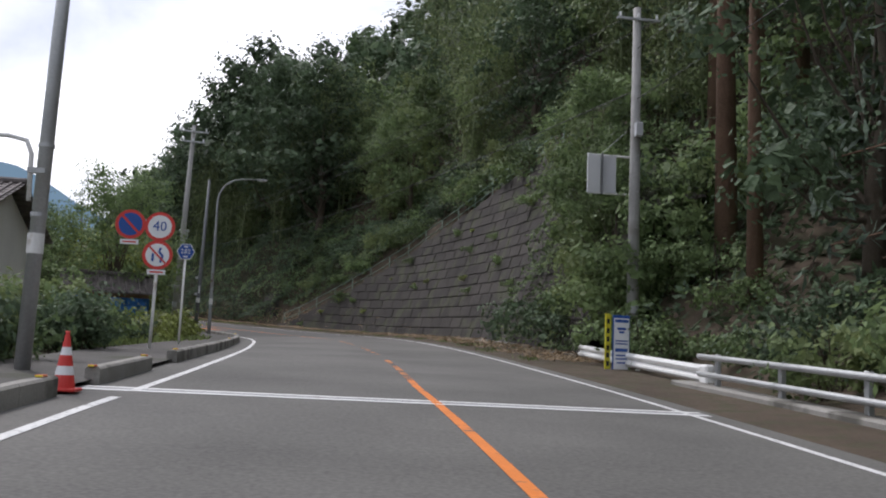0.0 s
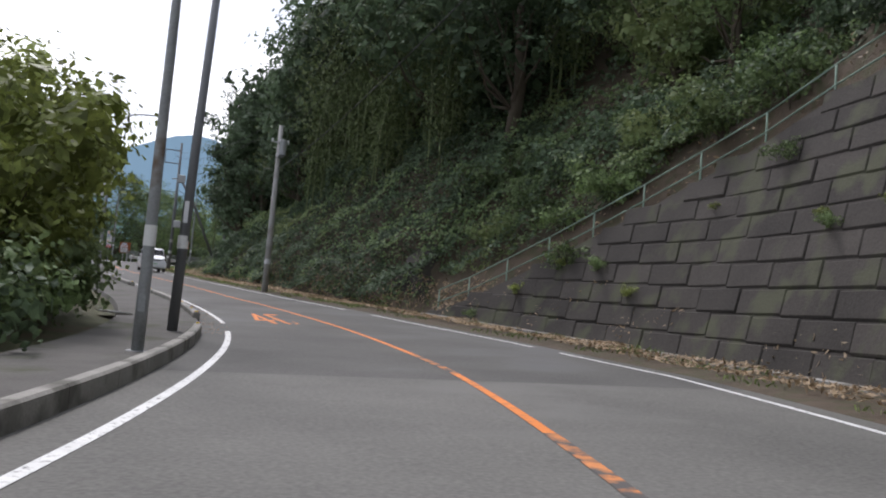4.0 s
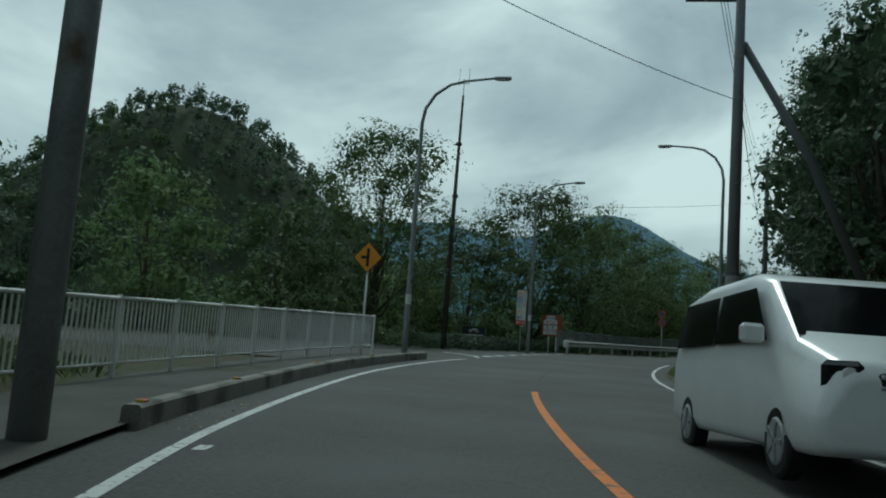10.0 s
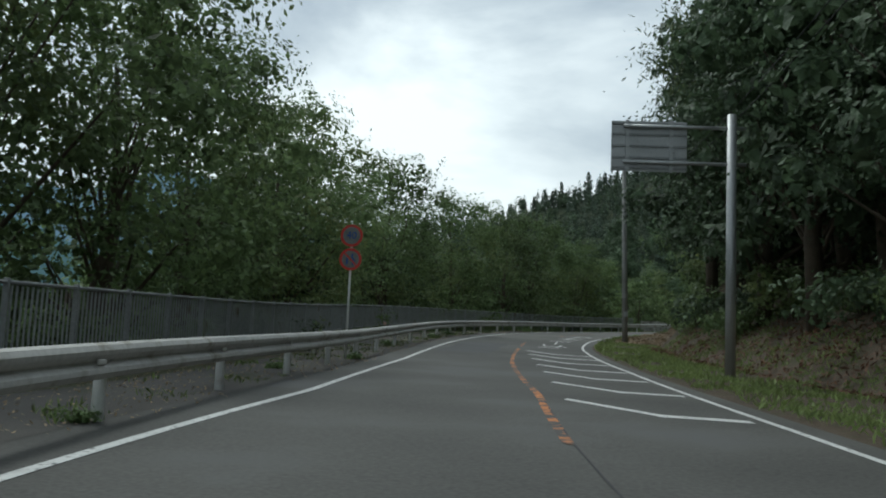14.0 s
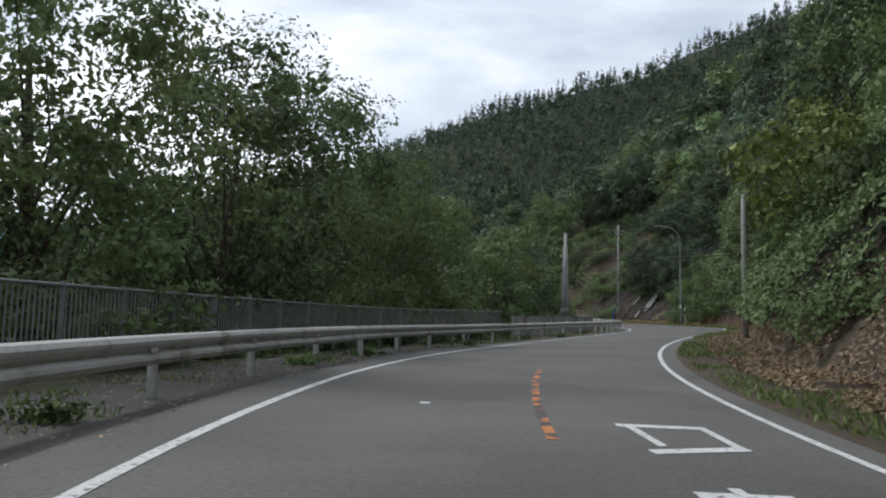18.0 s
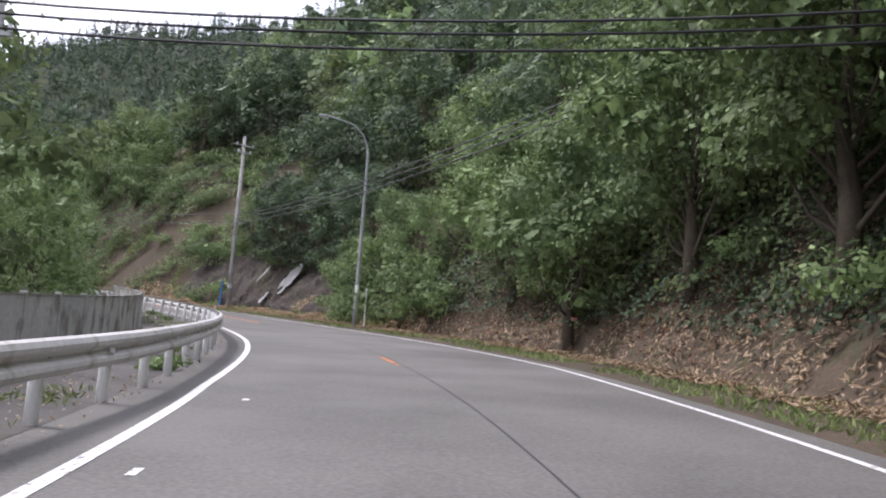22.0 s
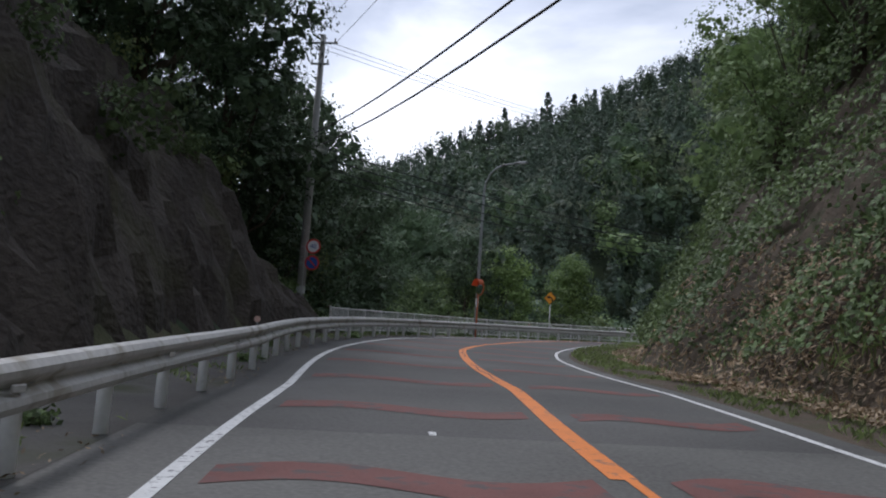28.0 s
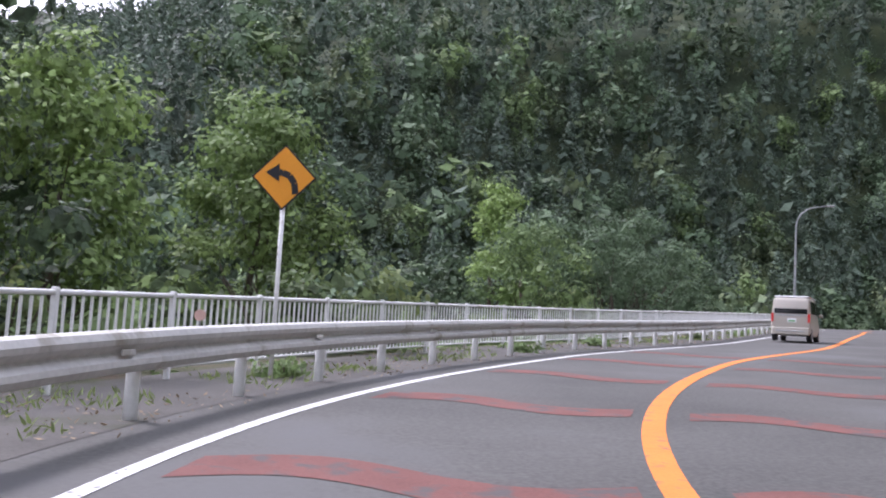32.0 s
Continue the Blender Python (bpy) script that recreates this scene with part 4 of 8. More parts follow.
utility_pole(162.8, 7.0, 12.4, "utility pole with a slanting strut under the trees", r=0.17, arms=((0.4, 0.9),), strut=1.7, mat=DARK_POLE)
utility_pole(206.5, 5.8, 11.5, "pale concrete utility pole on the grass verge", r=0.17, arms=((0.5, 1.2),), lean=-0.3)
utility_pole(240.0, 6.6, 5.5, "short concrete pole wrapped in vines", r=0.12, arms=())
utility_pole(319.6, 7.7, 12.4, "pale concrete utility pole with crossarms below the rock face", r=0.17, arms=((0.7, 1.5), (1.2, 1.1)), lean=0.05)
utility_pole(364.6, -6.1, 12.4, "concrete utility pole carrying two round signs", r=0.18, arms=((0.4, 1.4), (1.3, 0.8)), mat=POLE)
utility_pole(272.0, -6.2, 7.4, "stout pale concrete pole behind the fence", r=0.19, arms=(), lean=-0.1)
utility_pole(273.5, -6.7, 6.6, "slim concrete pole beside a stouter one", r=0.14, arms=((0.9, 0.6),), lean=0.15)
ob = root("mast", stand(153.5, -8.6, 0.0), "slender dark brown mast with a small antenna", "mast")
part("pole", tube(bmesh.new(), [(0, 0, -0.5), (0, 0, 6), (0.1, 0, 14.3)], [0.17, 0.13, 0.06], 12), BROWN_STEEL, ob, smooth=True)
for z in (5.2, 8.4, 11.4):
    part("flange", tube(bmesh.new(), [(0.05, 0, z), (0.05, 0, z + 0.15)], 0.17, 12), BROWN_STEEL, ob)
a = part("antenna", tube(bmesh.new(), [(0.1, 0, 14.2), (0.1, 0, 15.3)], 0.02, 6), DULL_STEEL, ob)
part("antenna_cross", box(bmesh.new(), (0.62, 0.03, 0.03), (0.1, 0, 15.0)), DULL_STEEL, a)
for x in (-0.3, 0.3):
    part("antenna_rod", tube(bmesh.new(), [(0.1 + x, 0, 14.9), (0.1 + x, 0, 15.9)], 0.012, 5), DULL_STEEL, a)

# ---- big guide sign over the footpath ----
ob = root("guide_sign", stand(113.6, -3.6, 0.06), "white guide sign with blue symbols on a cantilever post", "road sign")
part("post", tube(bmesh.new(), [(0.5, 0, -0.4), (0.5, 0, 7.45)], [0.16, 0.14], 14), DULL_STEEL, ob, smooth=True)
for z in (5.82, 6.92):
    arm = part("arm", tube(bmesh.new(), [(0.25, -0.03, z), (0.7, -0.03, z), (3.6, -0.03, z)], 0.055, 10), DULL_STEEL, ob, smooth=True)
    part("clamp", tube(bmesh.new(), [(0.5, -0.03, z), (0.75, -0.03, z), (1.0, -0.03, z), (1.12, -0.03, z)], [0.13, 0.15, 0.11, 0.06], 10), DARK_POLE, arm)
panel = plate("panel", rect(1.55, 5.45, 3.75, 7.2), -0.14, SIGN_WHITE, ob, 0.04)
plate("panel_edge", rect(1.52, 5.42, 3.78, 7.23), -0.1, SIGN_GREY, ob, 0.02)
plate("emblem", [(2.0 + 0.19 * math.cos(a) * (1 + 0.12 * math.cos(5 * a)), 6.72 + 0.19 * math.sin(a) * (1 + 0.12 * math.cos(5 * a))) for a in np.linspace(0, 6.28, 30)[:-1]], -0.145, SIGN_GREEN, panel)
letters("吉田元気村", 0.3, (2.93, -0.146, 6.78), SIGN_BLUE, panel)
letters("Yoshida Genkimura", 0.165, (2.93, -0.146, 6.46), SIGN_BLUE, panel)
plate("rule", rect(2.25, 6.33, 3.62, 6.335), -0.144, SIGN_GREY, panel)
plate("arrow", [(1.68, 5.86), (1.84, 6.02), (1.9, 6.02), (1.79, 5.89), (2.08, 5.89), (2.08, 5.83), (1.79, 5.83), (1.9, 5.7), (1.84, 5.7)], -0.145, SIGN_BLUE, panel)
for k, x in enumerate((2.42, 2.92, 3.4)):
    sym = plate("symbol", rect(x - 0.19, 5.66, x + 0.19, 6.06), -0.145, SIGN_BLUE, panel)
    if k == 0:
        plate("bus", rect(x - 0.13, 5.75, x + 0.13, 5.97), -0.149, SIGN_WHITE, sym)
        plate("bus_base", rect(x - 0.1, 5.72, x + 0.1, 5.75), -0.149, SIGN_WHITE, sym)
    elif k == 1:
        for dx in (-0.08, 0.08):
            plate("figure_body", rect(x + dx - 0.04, 5.72, x + dx + 0.04, 5.92), -0.149, SIGN_WHITE, sym)
            plate("figure_head", ring(0.035, 12, x + dx, 5.97), -0.149, SIGN_WHITE, sym)
        plate("figure_line", rect(x - 0.006, 5.7, x + 0.006, 6.02), -0.149, SIGN_WHITE, sym)
    else:
        plate("bath", ring(0.12, 18, x, 5.78), -0.149, SIGN_WHITE, sym)
        for dx in (-0.08, 0, 0.08):
            plate("steam", bar_shape(x + dx, 5.92, x + dx + 0.015, 6.03, 0.022), -0.149, SIGN_WHITE, sym)


def diamond(s, l, h, kind, label, turn=0.0):
    ob = root("warning_sign", stand(s, l, 0.05, turn), label, "traffic sign")
    post(ob, h, 0.03)
    d = 0.44
    p = plate("sign_plate", [(0, h - d), (d, h), (0, h + d), (-d, h)], -0.05, SIGN_BLACK, ob, 0.01)
    d = 0.41
    p = plate("sign_face", [(0, h - d), (d, h), (0, h + d), (-d, h)], -0.056, SIGN_ORANGE, ob)
    if kind == "junction":
        plate("symbol", rect(-0.035, h - 0.25, 0.045, h + 0.25), -0.062, SIGN_BLACK, p)
        plate("symbol_arm", rect(-0.2, h - 0.04, -0.035, h + 0.04), -0.062, SIGN_BLACK, p)
    else:
        pts = [(0.17, -0.22), (0.15, -0.08), (0.08, 0.02), (-0.02, 0.06), (-0.1, 0.065)]
        for i, (a, b) in enumerate(zip(pts, pts[1:])):
            plate("symbol", bar_shape(a[0], h + a[1], b[0], h + b[1], 0.085), -0.062 - 0.0005 * i, SIGN_BLACK, p)
        plate("arrow_head", [(-0.25, h + 0.06), (-0.06, h - 0.06), (-0.07, h + 0.18)], -0.065, SIGN_BLACK, p)
    return ob


diamond(130.4, -3.47, 2.85, "junction", "orange diamond warning sign of a side road", -8)
diamond(386.9, -3.38, 2.62, "bend", "orange diamond warning sign of a sharp bend", 10)

ob = root("traffic_sign", stand(178.0, -2.98, 0.0), "slim post with two grimy round signs, darkened for shade, behind the guardrail", "traffic sign")
post(ob, 3.5, 0.03)
round_sign(ob, 0, 3.3, "limit", white=SIGN_FADED_SHADED)
round_sign(ob, 0, 2.66, "no_overtaking", white=SIGN_FADED_SHADED)
ob = root("traffic_sign", stand(364.0, -5.5, 0.0), "two round signs fixed to the utility pole", "traffic sign")
part("bracket", box(bmesh.new(), (0.5, 0.05, 0.05), (-0.25, 0, 3.4)), STEEL, ob)
part("post", tube(bmesh.new(), [(-0.36, 0.1, -0.2), (-0.36, 0.1, 3.7)], 0.03, 8), STEEL, ob)
part("bracket", box(bmesh.new(), (0.5, 0.05, 0.05), (-0.25, 0, 2.75)), STEEL, ob)
round_sign(ob, 0.02, 3.42, "limit")
round_sign(ob, 0.02, 2.76, "no_stopping")

# ---- village sign, notice board and black banner at the side road ----
ob = root("village_sign", stand(158.3, -6.0, -0.02, 8), "tall white sign with coloured characters on a steel post", "sign board")
part("post", tube(bmesh.new(), [(0, 0.08, -0.4), (0, 0.08, 3.6)], 0.045, 10), STEEL, ob, smooth=True)
panel = part("panel", box(bmesh.new(), (0.56, 0.12, 2.05), (0, 0, 2.6), bevel=0.01), SIGN_WHITE, ob)
for k, (ch, mat) in enumerate(zip("吉田元気村", (SIGN_ORANGE, SIGN_BLUE, SIGN_GREEN, SIGN_ORANGE, plain("sign_purple", (0.12, 0.04, 0.2))))):
    letters(ch, 0.37, (-0.085, -0.063, 3.4 - 0.36 * k), mat, panel)
for body, z, mat in (("日帰り入浴", 3.28, SIGN_BLACK), ("お食事", 2.72, SIGN_RED), ("コテージ", 2.2, SIGN_BLACK)):
    for k, ch in enumerate(body):
        letters("｜" if ch == "ー" else ch, 0.1, (0.19, -0.063, z + 0.2 - 0.11 * k), mat, panel)
plate("emblem", ring(0.07, 12, 0.2, 3.56), -0.064, SIGN_ORANGE, panel)
foot = plate("foot_panel", rect(-0.28, 1.58, 0.28, 1.86), -0.066, SIGN_RED, panel)
letters("入口", 0.17, (0.1, -0.07, 1.71), SIGN_WHITE, foot)
plate("arrow", [(-0.24, 1.72), (-0.14, 1.8), (-0.14, 1.745), (-0.06, 1.745), (-0.06, 1.695), (-0.14, 1.695), (-0.14, 1.64)], -0.07, SIGN_WHITE, foot)

ob = root("information_board", stand(166.2, -7.1, -0.3, 6) @ Matrix.Scale(1.22, 4), "dull orange road information board with white panels", "sign board")
for x in (-0.12, 0.32):
    part("leg", tube(bmesh.new(), [(x, 0.05, -0.4), (x, 0.05, 1.3)], 0.04, 8), WHITE_PAINT, ob)
board = part("board", box(bmesh.new(), (1.16, 0.1, 1.16), (0.05, 0, 1.72), bevel=0.008), BOARD_ORANGE, ob)
plate("board_side", rect(0.42, 1.15, 0.62, 2.28), -0.054, BOARD_ORANGE, board)
for z, body, mat, w in ((2.13, "道路情報", SIGN_BLUE, 0.5), (1.89, "通行注意", SIGN_RED, 0.78), (1.6, "落　石", SIGN_BLACK, 0.78), (1.33, "これより先", SIGN_BLACK, 0.78)):
    p = plate("panel", rect(-0.02 - w / 2, z - 0.115, -0.02 + w / 2, z + 0.115), -0.058, SIGN_WHITE, board)
    letters(body, 0.155 if w > 0.6 else 0.12, (-0.02, -0.061, z - 0.005), mat, p)
ob = root("banner", stand(160.5, -10.0, 0.35, 20), "black banner with a white motorcycle drawing behind the hedge", "banner")
cloth = part("cloth", box(bmesh.new(), (1.5, 0.02, 0.62), (0, 0, 0.7), bevel=0.005), SIGN_BLACK, ob)
for x in (-0.2, 0.22):
    wheel = plate("wheel_drawing", ring(0.1, 18, x, 0.76), -0.014, SIGN_WHITE, cloth)
    plate("wheel_hub", ring(0.06, 14, x, 0.76), -0.019, SIGN_BLACK, wheel)
plate("frame_drawing", [(-0.2, 0.8), (0.05, 0.92), (0.25, 0.84), (0.05, 0.78)], -0.02, SIGN_WHITE, cloth)
plate("text_bar", rect(-0.6, 0.46, 0.6, 0.53), -0.014, SIGN_WHITE, cloth)
for x in (-0.75, 0.75):
    part("stake", tube(bmesh.new(), [(x, 0.02, -0.6), (x, 0.02, 1.05)], 0.025, 8), DULL_STEEL, ob)

# ---- back of a guide sign on the right ----
ob = root("guide_sign", stand(176.8, 6.75, -0.25), "bare metal back of a guide sign on a cantilever post", "road sign")
part("post", tube(bmesh.new(), [(0, 0, -0.4), (0, 0, 6.9)], [0.13, 0.115], 14), STEEL, ob, smooth=True)
for z in (5.62, 6.55):
    part("arm", tube(bmesh.new(), [(0.35, 0, z), (-2.7, 0, z)], 0.045, 10), STEEL, ob, smooth=True)
back = part("panel_back", box(bmesh.new(), (1.9, 0.03, 1.3), (-2.05, 0.09, 6.05), bevel=0.006), STEEL, ob)
for z in (5.48, 5.75, 6.05, 6.35, 6.62):
    part("stiffener", box(bmesh.new(), (1.88, 0.03, 0.05), (-2.05, 0.06, z)), DULL_STEEL, back)
for x in (-2.6, -1.5):
    part("stiffener", box(bmesh.new(), (0.09, 0.04, 1.34), (x, 0.045, 6.05)), STEEL, back)

# ---- sign box, pole and railings on the right at the start ----
utility_pole(25.7, 8.72, 11.0, "concrete utility pole carrying a sign box above the bushes", r=0.19, arms=((0.4, 1.4),), boxes=((0.0, 7.1, 0.22, 0.42),))
ob = root("sign_box", stand(26.1, 8.5, 0), "back of a white sign board on two pipe arms", "sign board")
for z in (5.2, 6.38):
    part("arm", tube(bmesh.new(), [(0.25, 0.1, z), (-1.05, 0.1, z)], 0.035, 8), WHITE_PAINT, ob)
part("panel", box(bmesh.new(), (0.5, 0.04, 1.22), (-0.92, 0.04, 5.78), Matrix.Rotation(radians(20), 4, "Z"), bevel=0.006), SIGN_WHITE, ob)
part("panel", box(bmesh.new(), (0.42, 0.04, 1.18), (-0.42, 0.06, 5.8), Matrix.Rotation(radians(-12), 4, "Z"), bevel=0.006), SIGN_GREY, ob)
part("hinge_bar", box(bmesh.new(), (0.06, 0.06, 1.26), (-0.68, -0.02, 5.78)), DARK_POLE, ob)
part("stay", tube(bmesh.new(), [(0.15, 0.1, 7.2), (-0.7, 0.1, 6.4)], 0.01, 6), STEEL, ob)


def w_beam(s0, s1, at, mat, parent, side=1, lift=0.0):
    prof = [(0, 0.43), (0.05, 0.45), (0.085, 0.5), (0.075, 0.545), (0.015, 0.59), (0.0, 0.61), (0.015, 0.63), (0.075, 0.675), (0.085, 0.72), (0.05, 0.77), (0, 0.79)]
    shape = [(side * a, b) for a, b in prof] + [(side * (a - 0.02), b) for a, b in prof[::-1]]
    shape.append(shape[0])
    v, f = strip(steps(s0, s1, 1.0), lambda s: [(float(at(s)) + a, b + lift) for a, b in shape])
    ob = mesh_object("beam", v, f, mat, smooth=False)
    ob.parent = parent
    ob.matrix_parent_inverse = parent.matrix_world.inverted()
    return ob


bpy.context.view_layer.update()
RAIL = table((150, -3.5), (157, -3.35), (166, -3.05), (172, -2.85), (178, -2.8), (194, -3.05), (205, -3.5), (225, -3.45), (235, -3.9), (250, -3.6), (268, -2.65), (280, -2.5), (290, -2.35),
             (312, -2.3), (320, -2.15), (345, -2.25), (353, -2.75), (366, -3.0), (380, -2.8), (400, -2.65), (480, -2.65))
rail = root("guardrail", stand(158.8, -3.5), "long weathered white W-beam guardrail along the valley side", "guardrail")
bpy.context.view_layer.update()
post_mesh = bpy.data.meshes.new("post")
bm = tube(bmesh.new(), [(0, 0, -0.5), (0, 0, 0.7), (0, 0, 0.72)], [0.065, 0.065, 0.05], 10)
bm.to_mesh(post_mesh), bm.free()
post_mesh.materials.append(WHITE_PAINT)
post_mesh.polygons.foreach_set("use_smooth", [True] * len(post_mesh.polygons))
spacer_mesh = bpy.data.meshes.new("spacer")
bm = box(bmesh.new(), (0.07, 0.12, 0.2), (0.07, 0, 0.61), bevel=0.01)
bm.to_mesh(spacer_mesh), bm.free()
spacer_mesh.materials.append(DULL_STEEL)
s = 159.2
while s < 452:
    gap = 4.0 if s < 262 else 2.0
    for name, me in (("post", post_mesh), ("spacer", spacer_mesh)):
        p = new(name, me)
        p.parent = rail
        p.matrix_world = stand(s, float(RAIL(s)) - 0.1)
    s += gap
s = 158.8
while s < 452:
    w_beam(s, min(s + 4.0, 452), RAIL, RAIL_PAINT, rail)
    p = part("splice", box(bmesh.new(), (0.02, 0.22, 0.05), (0.07, 0, 0.61), bevel=0.008), RAIL_PAINT, rail)
    p.matrix_world = stand(s, float(RAIL(s)))
    s += 4.0
end = part("end_terminal", box(bmesh.new(), (0.2, 0.5, 0.42), (0.02, -0.15, 0.61), bevel=0.05), WHITE_PAINT, rail, "white rounded end terminal")
end.matrix_world = stand(158.8, float(RAIL(158.8)))
for s in (159.6, 184.5, 236.5, 287, 318, 345, 384.2):
    ob = root("delineator", stand(s, float(RAIL(s)) - 0.06, 0.79), "small round reflector on top of the guardrail", "reflector", "reflectors on the guardrail")
    part("stem", tube(bmesh.new(), [(0, 0, 0), (0, 0, 0.05)], 0.012, 6), STEEL, ob)
    part("lens", tube(bmesh.new(), [(0, -0.02, 0.1), (0, 0.02, 0.1)], 0.055, 16), plain("reflector_lens", (0.6, 0.4, 0.34), 0.2), ob)
    if s == 159.6:
        FIRST = ob

# white beam and pipe rail on the right
r1 = root("guardrail", stand(22, 7.5), "short white W-beam guardrail in front of the bushes", "guardrail")
bpy.context.view_layer.update()
w_beam(17.8, 27.6, lambda s: 7.2 + 0.06 * (s - 17.8), WHITE_PAINT, r1, side=-1, lift=-0.3)
for s in (18.4, 22.6, 26.8):
    p = new("post", post_mesh)
    p.parent = r1
    p.matrix_world = stand(s, 7.36 + 0.06 * (s - 17.8), -0.32)
p = part("end_terminal", box(bmesh.new(), (0.2, 0.35, 0.4), (0, 0, 0.43), bevel=0.04), WHITE_PAINT, r1)
p.matrix_world = stand(17.6, 7.2, -0.12)
r2 = root("pipe_railing", stand(10, 6.9), "grey two-pipe railing on a low concrete kerb", "railing")
bpy.context.view_layer.update()
for h in (0.78, 0.44):
    p = part("pipe", tube(bmesh.new(), [spot(s, 6.85, h - 0.1) for s in steps(-6, 17.2, 1.5)], 0.055, 10), STEEL, r2, smooth=True)
    p.matrix_parent_inverse = r2.matrix_world.inverted()
for s in (-5, -2.6, -0.2, 2.2, 4.6, 7.0, 9.4, 11.8, 14.2, 16.6):
    p = part("post", box(bmesh.new(), (0.09, 0.12, 0.7), (0.06, 0, 0.5), bevel=0.012), STEEL, r2)
    p.matrix_world = stand(s, 6.9, -0.1)
k = strip(steps(-20, 18.0, 1.0), lambda s: [(6.6, -0.3), (6.6, 0.12), (6.63, 0.15), (7.08, 0.15), (7.11, 0.12), (7.11, -0.3)])
tagged(mesh_object("kerb", *k, CONCRETE), "low concrete bridge kerb", "kerb", kind="structure")
ob = root("notice_board", stand(22.9, 7.1, -0.16, 6) @ Matrix.Scale(1.27, 4), "blue and white notice board with a yellow side panel", "notice board")
board = part("board", box(bmesh.new(), (0.38, 0.03, 1.2), (0.16, 0, 0.68), bevel=0.005), SIGN_BLUE, ob)
plate("paper", rect(-0.01, 0.12, 0.33, 1.22), -0.024, SIGN_WHITE, board)
for z, w, h in ((1.16, 0.3, 0.06), (1.0, 0.2, 0.05), (0.93, 0.12, 0.04), (0.75, 0.27, 0.025), (0.69, 0.27, 0.025), (0.56, 0.28, 0.07), (0.45, 0.24, 0.03), (0.38, 0.26, 0.03), (0.3, 0.2, 0.03)):
    plate("text_bar", rect(0.16 - w / 2, z - h / 2, 0.16 + w / 2, z + h / 2), -0.03, SIGN_BLUE, board)
side = part("side_panel", box(bmesh.new(), (0.17, 0.02, 1.24), (-0.13, 0.02, 0.68), Matrix.Rotation(radians(25), 4, "Z"), bevel=0.004), SIGN_YELLOW, ob)
for z in (1.15, 0.95, 0.78, 0.6, 0.45, 0.28):
    part("text_bar", box(bmesh.new(), (0.08, 0.012, 0.1), (-0.13, 0.008, z), Matrix.Rotation(radians(25), 4, "Z")), SIGN_BLACK, side)
part("leg", box(bmesh.new(), (0.04, 0.04, 0.3), (0.16, 0.03, 0.1)), DULL_STEEL, ob)

# ---- convex mirror ----
ob = root("convex_mirror", stand(378.6, -3.0, 0.0, -38), "orange convex traffic mirror on an orange post", "traffic mirror")
part("post", tube(bmesh.new(), [(0, 0, -0.4), (0, 0, 3.1)], 0.045, 12), ORANGE_PAINT, ob, smooth=True)
bm = bmesh.new()
tube(bm, [(0.2, -0.02, 2.75), (0.2, -0.06, 2.75), (0.2, -0.1, 2.75), (0.2, -0.12, 2.75)], [0.42, 0.4, 0.25, 0.02], 28)
part("mirror_face", bm, MIRROR, ob, "rounded mirror face", smooth=True)
part("rim", tube(bmesh.new(), [(0.2, 0.03, 2.75), (0.2, -0.03, 2.75)], 0.445, 28), ORANGE_PAINT, ob)
bm = bmesh.new()
pts = ring(0.46, 28, 0.2, 2.75)[1:14]
for a, b in zip(pts, pts[1:]):
    f = [bm.verts.new(v) for v in ((a[0], -0.02, a[1]), (b[0], -0.02, b[1]), (b[0], -0.3, b[1] + 0.01), (a[0], -0.3, a[1] + 0.01))]
    bm.faces.new(f)
bmesh.ops.solidify(bm, geom=bm.faces[:], thickness=0.008)
part("hood", bm, ORANGE_PAINT, ob)
part("plate", box(bmesh.new(), (0.12, 0.01, 0.45), (0, -0.05, 1.9)), SIGN_WHITE, ob)

# ---- stakes and the blue pipe on the right ----
for s, l, h in ((299.4, 6.5, 2.0), (300.6, 7.0, 1.1), (301.5, 7.4, 1.1)):
    ob = root("marker_stake", stand(s, l), "pale steel stake at the edge of the verge", "stake", "stakes beside the verge")
    part("rod", tube(bmesh.new(), [(0, 0, -0.4), (0, 0, h), (0, 0, h + 0.03)], [0.035, 0.035, 0.02], 8), WHITE_PAINT, ob)
    part("band", tube(bmesh.new(), [(0, 0, h - 0.25), (0, 0, h - 0.1)], 0.038, 8), SIGN_GREY, ob)
ob = root("blue_pipe", stand(321.2, 7.9), "blue plastic guy guard beside the pole", "cable guard")
part("sleeve", tube(bmesh.new(), [(0, 0, -0.3), (0.12, 0, 2.0)], 0.06, 10), TARP, ob)
part("wire", tube(bmesh.new(), [(0.12, 0, 2.0), (0.5, -2.4, 9.0)], 0.008, 5), CABLE, ob)


